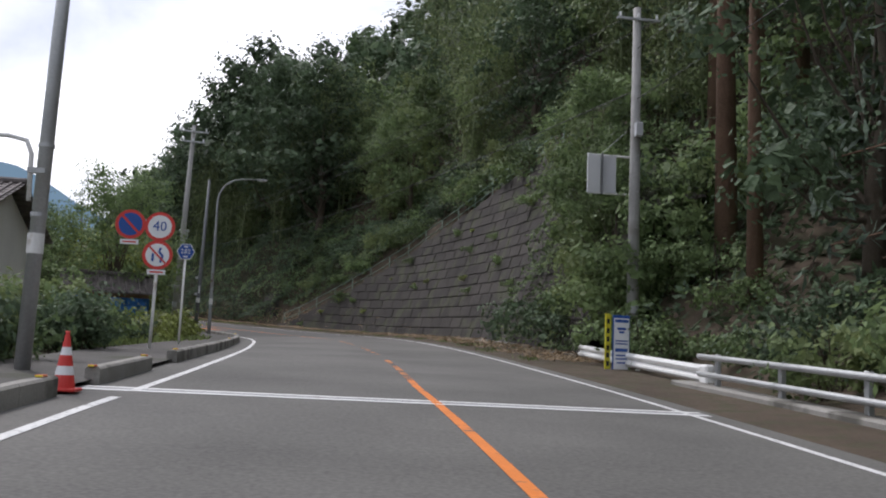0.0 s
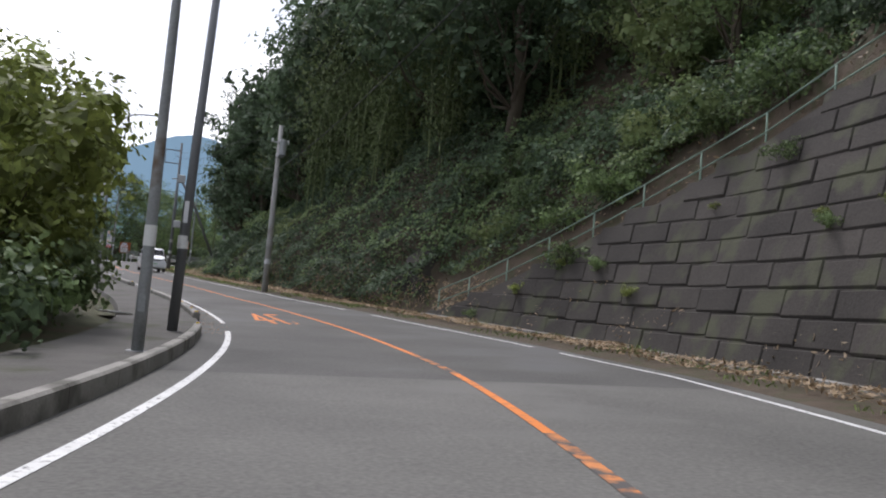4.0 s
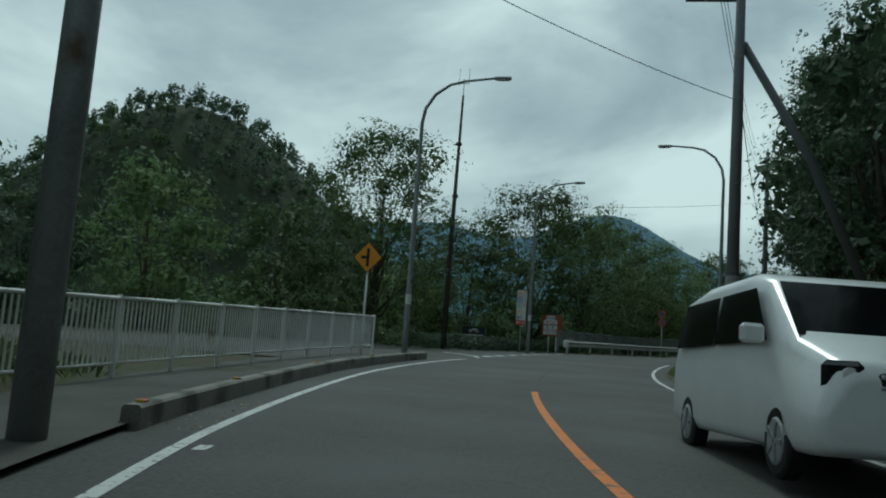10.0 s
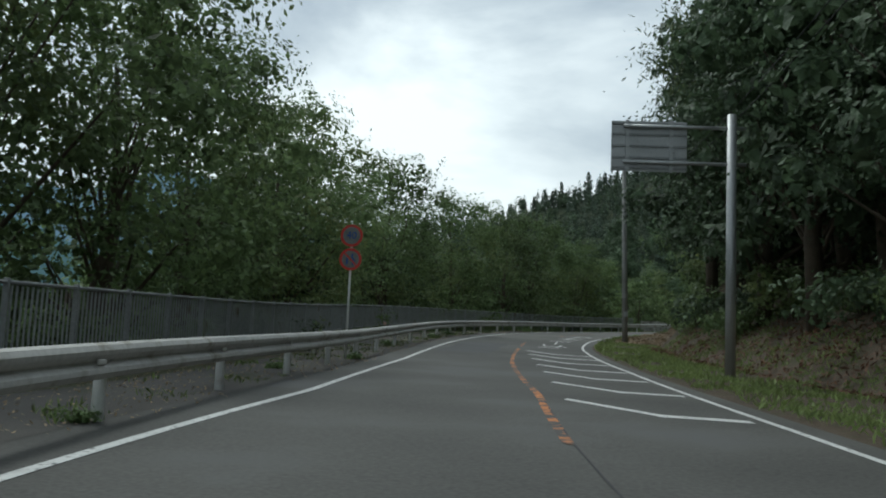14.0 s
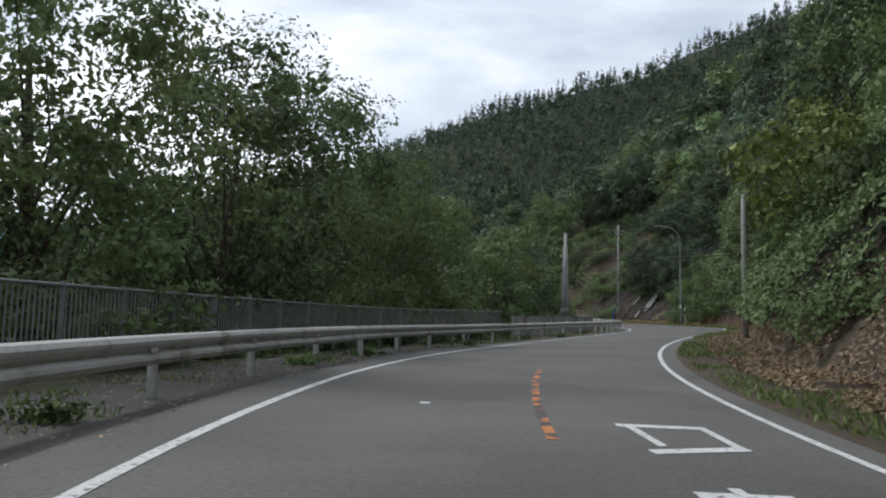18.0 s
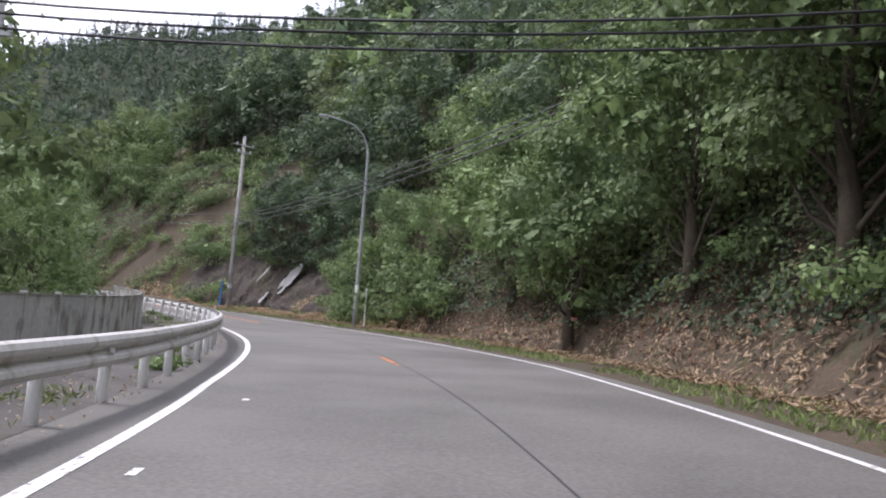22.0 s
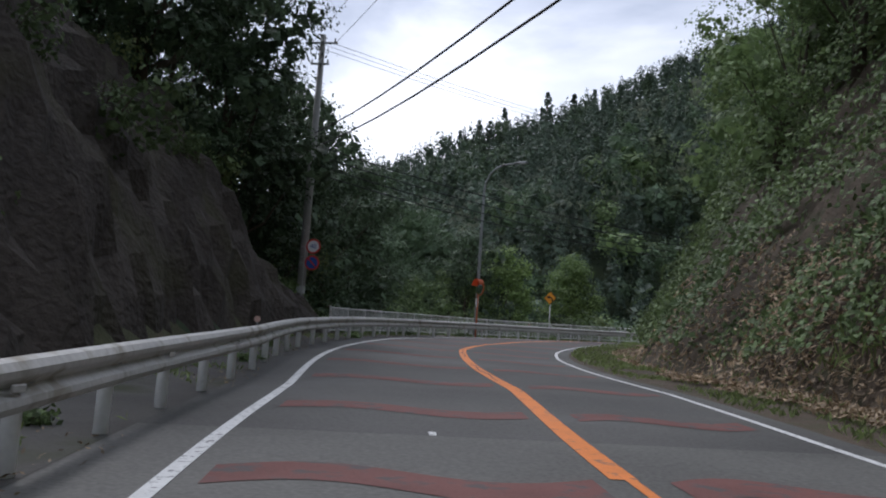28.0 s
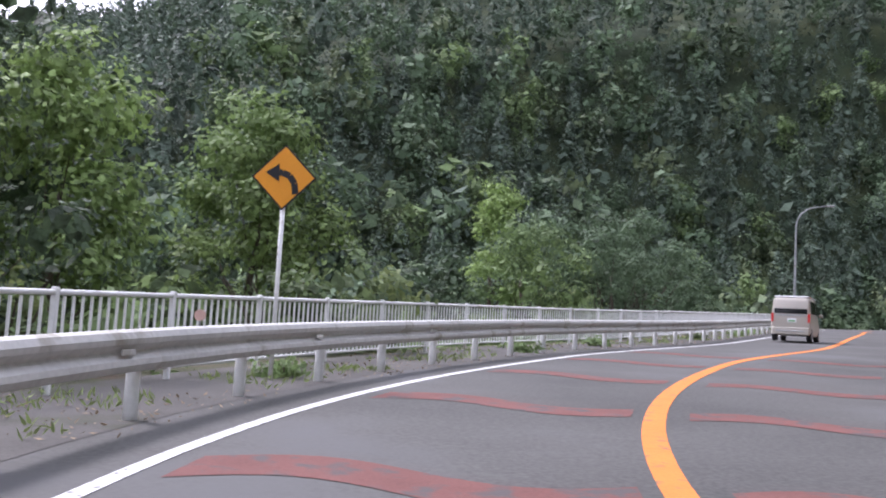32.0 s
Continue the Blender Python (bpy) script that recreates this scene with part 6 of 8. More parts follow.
def minivan(s, l, turn):
    ob = root("minivan", stand(s, l, 0.0, turn), "white minivan with dark glass in the oncoming lane", "car")
    h, half, L = 1.84, 0.86, 2.3
    part("body", car_body(bmesh.new(), [(-L, 0.42, 1.5, 0.72, 0.7), (-L + 0.1, 0.3, 1.74, 0.8, 0.72), (-1.2, 0.25, h, 0.82, 0.74), (0.3, 0.25, h, 0.82, 0.74), (0.75, 0.25, h - 0.1, 0.82, 0.72),
                                        (1.5, 0.25, 1.18, 0.82, 0.76), (1.95, 0.25, 1.06, 0.82, 0.74), (2.2, 0.26, 0.98, 0.8, 0.7), (L, 0.3, 0.86, 0.76, 0.64)], half), CAR_WHITE, ob, smooth=True)
    rounded(ob.children[0])
    window(ob, "windscreen", [(-0.7, 1.47, 1.2), (0.7, 1.47, 1.2), (0.64, 0.82, 1.72), (-0.64, 0.82, 1.72)])
    for x in (-1, 1):
        window(ob, "side_window", [(x * 0.868, -2.0, 1.15), (x * 0.868, -0.5, 1.15), (x * 0.79, -0.5, 1.66), (x * 0.78, -1.9, 1.66)])
        window(ob, "side_window", [(x * 0.868, -0.42, 1.15), (x * 0.868, 1.2, 1.15), (x * 0.79, 0.66, 1.66), (x * 0.79, -0.42, 1.66)])
        lamp = part("headlamp", box(bmesh.new(), (0.3, 0.16, 0.24), (x * 0.62, 2.16, 0.86), Matrix.Rotation(x * -0.35, 4, "Z"), bevel=0.04), GLASS_DARK, ob)
        part("bulb", tube(bmesh.new(), [(x * 0.6, 2.2, 0.87), (x * 0.6, 2.265, 0.87)], 0.06, 12), SIGN_WHITE, lamp)
        part("fog_lamp", tube(bmesh.new(), [(x * 0.66, 2.2, 0.5), (x * 0.66, 2.24, 0.5)], 0.06, 12), GLASS_DARK, ob)
        part("door_mirror", box(bmesh.new(), (0.2, 0.12, 0.17), (x * 1.0, 1.2, 1.2), bevel=0.03), CAR_WHITE, ob)
        for y in (-1.45, 1.45):
            wheel(ob, x * 0.86, y, 0.31)
    part("grille", box(bmesh.new(), (0.8, 0.05, 0.14), (0, 2.28, 0.83), bevel=0.02), BLACK, ob)
    for z in (0.79, 0.87):
        part("chrome_bar", box(bmesh.new(), (0.78, 0.03, 0.03), (0, 2.31, z), bevel=0.006), STEEL, ob)
    part("lower_grille", box(bmesh.new(), (0.95, 0.06, 0.16), (0, 2.24, 0.46), bevel=0.03), BLACK, ob)
    part("front_bumper", box(bmesh.new(), (1.62, 0.14, 0.12), (0, 2.2, 0.33), bevel=0.05), CAR_WHITE, ob)
    p = part("number_plate", box(bmesh.new(), (0.33, 0.015, 0.165), (0, 2.31, 0.58), bevel=0.004), SIGN_WHITE, ob)
    part("text_bar", box(bmesh.new(), (0.24, 0.006, 0.06), (0, 2.32, 0.57)), SIGN_GREEN, p)
    return ob


kei_van(416.5, -0.1, -2)
minivan(115.2, 3.9, 180)


# ---- rock faces ----
def rock_face(name, s0, s1, l0, l1, mat, label, amp, seed, step=0.45):
    """A rough face lying on the bank between two distances from its toe."""
    ss, dd = steps(s0, s1, step), steps(l0, l1, step * 0.7)
    S, D = np.meshgrid(ss, dd)
    S, D = S.ravel(), D.ravel()
    lim = np.clip(np.minimum.reduce([(S - s0) / 2.5, (s1 - S) / 2.5, (l1 - D) / 1.0, (D - l0) / 0.5]), 0, 1)
    Lq = TOE(S) + D
    x, y, _ = on_plan(S, Lq)
    g = np.interp(S, RS, RZ) + np.interp(S, RS, RB) * 8 + profile(S, Lq, x, y)
    ridge = np.abs(bumps(x, y + g, 1.6, seed)) * 0.6 + np.abs(bumps(x - g, y, 0.7, seed + 1)) * 0.4 + 0.3 * np.abs(bumps(x, y + 2 * g, 0.33, seed + 2)) + 0.55 * np.abs(bumps(S + 0.75 * D, 0.25 * D, 0.75, seed + 4)) + 0.25 * np.abs(bumps(S + 0.75 * D, 0.3 * D, 0.3, seed + 7))
    up = (0.12 + amp * ridge) * lim - 0.25 * (1 - lim)
    nx, ny = (np.interp(S, RS, v) for v in (TY, -TX))
    p = np.stack([x - nx * up * 0.8, y - ny * up * 0.8, g + up * 0.6], 1)
    n = len(ss)
    f = [(j * n + i, j * n + i + 1, (j + 1) * n + i + 1, (j + 1) * n + i) for j in range(len(dd) - 1) for i in range(n - 1)]
    ob = mesh_object(name, [tuple(map(float, q)) for q in p], f, mat)
    return tagged(ob, label, "rock face", kind="structure")


rock_face("rock_face", 300, 330, -0.3, 3.4, ROCK, "brown sprayed rock face streaked with moss", 0.42, 2, 0.26)
rock_face("rock_face", 98, 112, 0.1, 1.6, DARK_BLOCK, "dark stone face overgrown with ivy", 0.35, 5)
rock_face("rock_face", 75.5, 81, 0.1, 2.2, DARK_BLOCK, "dark concrete buttress at the end of the wall", 0.25, 9)
def mortar_patch(s, d, w, length, seed):
    """A thin ragged slab of mortar lying in the face, leaning along the road."""
    rnd = random.Random(seed)
    bm = bmesh.new()
    n = 12
    rows = []
    for i in range(n + 1):
        v = i / n - 0.5
        half = w / 2 * (1 - 0.45 * abs(2 * v) ** 3)
        a, b = -half * rnd.uniform(0.75, 1.15), half * rnd.uniform(0.75, 1.15)
        rows.append([bm.verts.new((-0.05 - rnd.uniform(0, 0.05), a + (b - a) * k / 4, v * length)) for k in range(5)])
    for p, q in zip(rows, rows[1:]):
        for k in range(4):
            bm.faces.new((p[k], p[k + 1], q[k + 1], q[k]))
    bmesh.ops.solidify(bm, geom=bm.faces[:], thickness=0.12)
    l = float(TOE(s)) + d
    x, y, _ = on_plan(s, l)
    up = float(profile(np.array([s]), np.array([l]), np.array([x]), np.array([y]))[0])
    ob = part("mortar_patch", bm, PALE_ROCK, None)
    ob.matrix_world = stand(s, l - 0.62, up + 0.22) @ Matrix.Rotation(radians(33), 4, "Y") @ Matrix.Rotation(radians(18), 4, "X")
    tagged(ob, "pale patch of sprayed mortar on the rock face", "mortar patch")


mortar_patch(315.4, 1.7, 1.35, 2.6, 3)
mortar_patch(318.6, 1.7, 0.28, 1.5, 4)
mortar_patch(316.6, 0.6, 0.45, 1.0, 5)


# left cut slope behind the guardrail
def left_face():
    ss, dd = steps(338, 366, 0.5), steps(-1.9, 7.5, 0.35)
    S, D = (v.ravel() for v in np.meshgrid(ss, dd))
    lim = np.clip(np.minimum.reduce([(S - 338) / 3, (366 - S) / 3, (D + 1.9) / 0.8]), 0, 1)
    Lq = -(SHOULDER(S) + D)
    x, y, _ = on_plan(S, Lq)
    g = np.interp(S, RS, RZ) + np.interp(S, RS, RB) * -6 + profile(S, Lq, x, y)
    r = np.abs(bumps(x, y + g, 1.5, 4)) * 0.6 + np.abs(bumps(x + g, y, 0.6, 6)) * 0.35
    up = (0.15 + 1.0 * r + 0.4 * np.abs(bumps(S + 0.4 * D, 0.2 * D, 0.5, 8))) * lim - 0.3 * (1 - lim)
    nx, ny = (np.interp(S, RS, v) for v in (TY, -TX))
    p = np.stack([x + nx * up * 0.8, y + ny * up * 0.8, g + up * 0.5], 1)
    n = len(ss)
    f = [(j * n + i, (j + 1) * n + i, (j + 1) * n + i + 1, j * n + i + 1) for j in range(len(dd) - 1) for i in range(n - 1)]
    tagged(mesh_object("rock_face_left", [tuple(map(float, q)) for q in p], f, ROCK), "steep brown cut slope behind the guardrail", "rock face", kind="structure")


left_face()


# ---- far ridges that close the valley, blue haze put into colour and glow ----
def ridge(name, dist, a0, a1, low, high, seed, mat, label, eye=(-40, 110)):
    v, f = [], []
    n = 90
    for i in range(n + 1):
        a = radians(a0 + (a1 - a0) * i / n)
        t = i / n
        top = low + (high - low) * (0.55 + 0.3 * math.sin(t * 9 + seed) + 0.2 * math.sin(t * 23 + 2 * seed) + 0.07 * math.sin(t * 61 + seed)) * math.sin(math.pi * min(1, max(0, t * 1.02))) ** 0.4
        for r, z in ((1.0, top), (0.9, top * 0.55), (0.8, -30)):
            v.append((eye[0] - math.sin(a) * dist * r, eye[1] + math.cos(a) * dist * r, z))
        if i:
            b = 3 * i
            f += [(b - 3, b, b + 1, b - 2), (b - 2, b + 1, b + 2, b - 1)]
    return tagged(mesh_object(name, v, f, mat, smooth=True), label, "mountains", kind="structure")


# bluish base and emission imitate the haze of distance
def painted_haze(name, colour, glow):
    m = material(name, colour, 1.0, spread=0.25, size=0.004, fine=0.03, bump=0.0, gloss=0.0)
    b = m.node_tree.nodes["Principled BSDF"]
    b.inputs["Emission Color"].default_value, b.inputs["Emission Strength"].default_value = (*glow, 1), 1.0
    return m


ridge("backdrop_ridge", 1500, -30, 80, 110, 350, 1.3, painted_haze("far_painted_haze", (0.03, 0.05, 0.06), (0.13, 0.2, 0.26)), "wooded mountains closing the valley, blue haze put into their colour")
ridge("backdrop_ridge", 950, -20, 100, 20, 125, 4.1, painted_haze("near_painted_haze", (0.03, 0.06, 0.05), (0.06, 0.1, 0.12)), "green mountains across the valley, haze put into their colour")


# ---- leaves, trees and bushes ----
def quick_mesh(name, verts, quads, mats):
    me = bpy.data.meshes.new(name)
    verts, quads = np.asarray(verts, np.float32), np.asarray(quads, np.int32)
    total = np.full(len(quads), 4, np.int32)
    me.vertices.add(len(verts))
    me.vertices.foreach_set("co", verts.ravel())
    me.loops.add(int(total.sum()))
    me.loops.foreach_set("vertex_index", quads.ravel())
    me.polygons.add(len(total))
    me.polygons.foreach_set("loop_start", (np.cumsum(total) - total).astype(np.int32))
    me.polygons.foreach_set("loop_total", total)
    for m in mats:
        me.materials.append(m)
    me.update(calc_edges=True)
    return me


def unit(v):
    return v / np.maximum(np.linalg.norm(v, axis=-1, keepdims=True), 1e-9)


def leaf_quads(rng, at, size, facing, aspect=0.55, spread=0.34, droop=0.25):
    """Folded four-cornered leaves at the given points; facing: rough normals."""
    n = len(at)
    nor = unit(facing + rng.normal(0, spread, (n, 3)))
    along = unit(np.cross(nor, rng.normal(0, 1, (n, 3))))
    along[:, 2] -= droop
    along = unit(along)
    side = unit(np.cross(nor, along))
    sz = (size * rng.uniform(0.65, 1.35, n))[:, None]
    a, b = along * sz * 0.5, side * sz * aspect * 0.5
    v = np.stack([at - a, at + b - nor * sz * 0.06, at + a, at - b - nor * sz * 0.06], 1).reshape(-1, 3)
    return v, np.arange(n * 4).reshape(-1, 4)


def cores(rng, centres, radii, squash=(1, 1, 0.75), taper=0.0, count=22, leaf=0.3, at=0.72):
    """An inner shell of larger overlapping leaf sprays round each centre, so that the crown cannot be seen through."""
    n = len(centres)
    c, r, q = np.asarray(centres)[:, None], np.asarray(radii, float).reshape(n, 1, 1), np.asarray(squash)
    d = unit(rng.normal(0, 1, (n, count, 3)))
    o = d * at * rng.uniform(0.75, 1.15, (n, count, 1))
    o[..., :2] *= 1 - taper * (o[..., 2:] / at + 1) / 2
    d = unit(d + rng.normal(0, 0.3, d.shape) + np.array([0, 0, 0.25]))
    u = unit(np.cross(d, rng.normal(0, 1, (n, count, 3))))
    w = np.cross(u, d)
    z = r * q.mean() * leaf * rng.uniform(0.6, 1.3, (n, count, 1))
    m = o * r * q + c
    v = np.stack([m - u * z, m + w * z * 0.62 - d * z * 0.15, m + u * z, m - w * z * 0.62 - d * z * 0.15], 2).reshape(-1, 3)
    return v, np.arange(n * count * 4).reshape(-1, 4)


def crown_points(rng, centres, radii, per, flat=0.75, spray=7, twig=0.2):
    """Leaves in flat sprays, spread over the shells of the clumps."""
    k = max(1, per // spray)
    c = np.repeat(centres, k, 0)
    r = np.repeat(radii, k)[:, None]
    d = unit(rng.normal(0, 1, (len(c), 3)))
    d[:, 2] *= flat
    p = c + d * r * rng.uniform(0.62, 1.12, (len(c), 1))
    p, d = np.repeat(p, spray, 0), np.repeat(d, spray, 0)
    return p + rng.normal(0, 1, p.shape) * np.array([twig, twig, twig * 0.38]), d


def make_tree(name, seed, height, width, trunk, clumps, per, leaf, mat, bark=BARK, low=0.35, aspect=0.62, lean=0.0, label="", size_r=0.85, inner=1.0, limbs=12, spray=7):
    """A tapered trunk with limbs, and a crown of many leaf clumps."""
    rng = np.random.default_rng(seed)
    base = root(name, Matrix(), label, "tree")
    bm = bmesh.new()
    top = Vector((lean * height * 0.3 + rng.normal(0, 0.2), rng.normal(0, 0.3), height * 0.66))
    bend = [Vector((0, 0, -0.6)), Vector((rng.normal(0, 0.1), rng.normal(0, 0.1), height * 0.2)), top * 0.55 + Vector((rng.normal(0, 0.2), 0, 0)), top]
    tube(bm, bend, [trunk * 1.25, trunk, trunk * 0.65, trunk * 0.2], 8)
    k = np.arange(clumps)
    ang = k * 2.4 + rng.normal(0, 0.4, clumps)
    lev = np.clip((k + 0.5) / clumps + rng.normal(0, 0.05, clumps), 0, 1)
    r = width * np.sqrt(np.clip(np.sin(np.pi * (0.14 + 0.84 * lev)), 0, 1)) * rng.uniform(0.3, 0.95, clumps)
    z = height * (low + (0.93 - low) * lev)
    cen = np.stack([np.cos(ang) * r + lean * z * 0.3, np.sin(ang) * r, z], 1)
    for c in cen[:: max(1, clumps // limbs)]:
        f = float(np.clip(c[2] / height * 0.8 - 0.15, 0.2, 0.9))
        start = top * f
        end = start.lerp(Vector(c), 0.85)
        mid = start.lerp(end, 0.5) + Vector((rng.normal(0, 0.2), rng.normal(0, 0.2), -0.03 * height))
        t = trunk * 0.4 * (1.1 - f)
        tube(bm, [start, mid, end], [t, t * 0.6, t * 0.2], 5, caps=False)
    part("trunk", bm, bark, base, smooth=True)
    rad = width * 0.34 * rng.uniform(0.65, size_r * 1.5, clumps)
    pts, d = crown_points(rng, cen, rad, per, spray=spray, twig=leaf * 1.25)
    v, q = leaf_quads(rng, pts, leaf, d + np.array([0, 0, 0.55]), aspect)
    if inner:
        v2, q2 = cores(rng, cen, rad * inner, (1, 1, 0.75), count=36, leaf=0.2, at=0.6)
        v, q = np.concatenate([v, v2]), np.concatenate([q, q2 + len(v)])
    ob = new("crown", quick_mesh("crown", v, q, [mat]))
    ob.parent = base
    return base


def make_conifer(name, seed, height, width, trunk, mat, bare=0.12, label="", layers=26, per=70, leaf=0.36):
    rng = np.random.default_rng(seed)
    base = root(name, Matrix(), label, "tree")
    bm = bmesh.new()
    tube(bm, [(0, 0, -0.6), (0.05, 0, height * 0.5), (0, 0.05, height * 0.98)], [trunk * 1.15, trunk * 0.7, 0.03], 8)
    cen, rad = [], []
    for i in range(layers):
        f = bare + (1 - bare) * (i + 0.5) / layers
        reach = width * (1 - f) ** 0.75 * 1.15 + 0.15
        n = max(3, int(2 + 5 * (1 - f)))
        for j in range(n):
            a = 2 * math.pi * (j / n + i * 0.37) + rng.normal(0, 0.2)
            rr = reach * rng.uniform(0.45, 1.0)
            cen.append((math.cos(a) * rr, math.sin(a) * rr, height * f - rr * 0.25))
            rad.append(0.35 * reach + 0.25)
            if i % 3 == 0:
                tube(bm, [(0, 0, height * f), cen[-1]], [trunk * 0.16, 0.02], 4, caps=False)
    part("trunk", bm, CEDAR_BARK, base, smooth=True)
    cen, rad = np.array(cen), np.array(rad)
    pts, d = crown_points(rng, cen, rad, max(8, int(per * layers / len(cen))), 0.7, spray=4, twig=0.22)
    v, q = leaf_quads(rng, pts, leaf, d + np.array([0, 0, 0.3]), 0.26 if leaf < 0.5 else 0.6, 0.6, droop=0.6)
    ob = new("crown", quick_mesh("crown", v, q, [mat]))
    ob.parent = base
    return base


def make_bamboo(name, seed, height, canes, per, label):
    rng = np.random.default_rng(seed)
    base = root(name, Matrix(), label, "bamboo")
    pts, nor = [], []
    for i in range(canes):
        bm = bmesh.new()
        a, tip = rng.uniform(0, 6.28), rng.uniform(0.18, 0.34) * height
        x, y = rng.normal(0, 0.8, 2)
        h = height * rng.uniform(0.8, 1.08)
        way_x, way_y = math.cos(a), math.sin(a)
        line_pts = [(x + way_x * tip * u**3, y + way_y * tip * u**3, h * (u - 0.1 * u**4) - 0.4) for u in (0, 0.3, 0.55, 0.75, 0.9, 1.0)]
        tube(bm, line_pts, [0.055, 0.05, 0.045, 0.035, 0.02, 0.008], 6)
        part("cane", bm, BAMBOO_CANE, base, smooth=True)
        lp = np.array(line_pts)
        for u in np.linspace(0.16, 1.0, 17):
            c = np.array([np.interp(u, (0, 0.3, 0.55, 0.75, 0.9, 1.0), lp[:, j]) for j in range(3)])
            spread = 0.95 * (1.15 - abs(u - 0.75) * 1.5)
            out = rng.normal(0, 1, (per, 3)) * np.array([spread, spread, 0.35])
            out[:, 2] -= 0.35 * np.hypot(out[:, 0], out[:, 1]) + 0.1
            pts.append(c + out)
            nor.append(out * 0.4 + np.array([0, 0, 0.7]))
    pts, nor = np.concatenate(pts), np.concatenate(nor)
    v, q = leaf_quads(rng, pts, 0.31, nor, 0.25, 0.5, droop=0.9)
    ob = new("crown", quick_mesh("crown", v, q, [BAMBOO_LEAF]))
    ob.parent = base
    return base


def make_bush(name, seed, width, height, leaves, leaf, mat, label, category="bush", twigs=6):
    rng = np.random.default_rng(seed)
    base = root(name, Matrix(), label, category)
    bm = bmesh.new()
    for _ in range(twigs):
        a, r = rng.uniform(0, 6.28), rng.uniform(0.2, 0.8) * width * 0.5
        tube(bm, [(0.1 * math.cos(a), 0.1 * math.sin(a), -0.3), (0.5 * r * math.cos(a), 0.5 * r * math.sin(a), height * 0.5), (r * math.cos(a), r * math.sin(a), height * 0.8)],
             [0.03, 0.02, 0.008], 5, caps=False)
    part("stem", bm, BARK, base)
    n = 14
    c = rng.normal(0, 1, (n, 3)) * np.array([width * 0.26, width * 0.26, 0]) + np.array([0, 0, height * 0.45])
    c[:, 2] += rng.uniform(-0.25, 0.3, n) * height
    pts, d = crown_points(rng, c, np.full(n, 0.3 * min(width, height * 1.3)) * rng.uniform(0.7, 1.2, n), leaves // n, 0.85, twig=leaf * 1.1)
    pts[:, 2] = np.maximum(pts[:, 2], 0.02)
    v, q = leaf_quads(rng, pts, leaf, d + np.array([0, 0, 0.4]), 0.6)
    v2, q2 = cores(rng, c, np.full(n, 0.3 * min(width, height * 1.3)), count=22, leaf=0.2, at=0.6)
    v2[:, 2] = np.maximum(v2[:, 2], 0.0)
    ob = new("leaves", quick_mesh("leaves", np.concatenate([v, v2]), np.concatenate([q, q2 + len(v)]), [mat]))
    ob.parent = base
    return base


def scatter(kind, s, l, scale, turn, sink=0.0, z=None):
    x, y, _ = on_plan(s, l)
    ground = float(land(np.array([x]), np.array([y]))[0][0]) if z is None else z
    m = Matrix.LocRotScale((float(x), float(y), ground - sink), Euler((0, 0, turn)), (scale, scale, scale))
    return copy_thing(kind, m)


COARSE = {}


def put(kind, s, l, scale=1.0, turn=0.0, sink=0.0, label=""):
    ob = scatter(COARSE.get(kind, kind) if abs(l) > 12.5 and not 365 < s < 405 else kind, s, l, scale, turn, sink)
    if label:
        ob["label"] = label
    return ob


def spot_on_wall(s, h, scale, turn):
    return stand(s, float(TOE(s)) + h / 2.6 - 0.2, h - 0.1) @ Matrix.Rotation(turn, 4, "Z") @ Matrix.Scale(scale, 4)


def clear_away(kinds):
    for ob in kinds:
        for o in (*ob.children_recursive, ob):
            bpy.data.objects.remove(o)


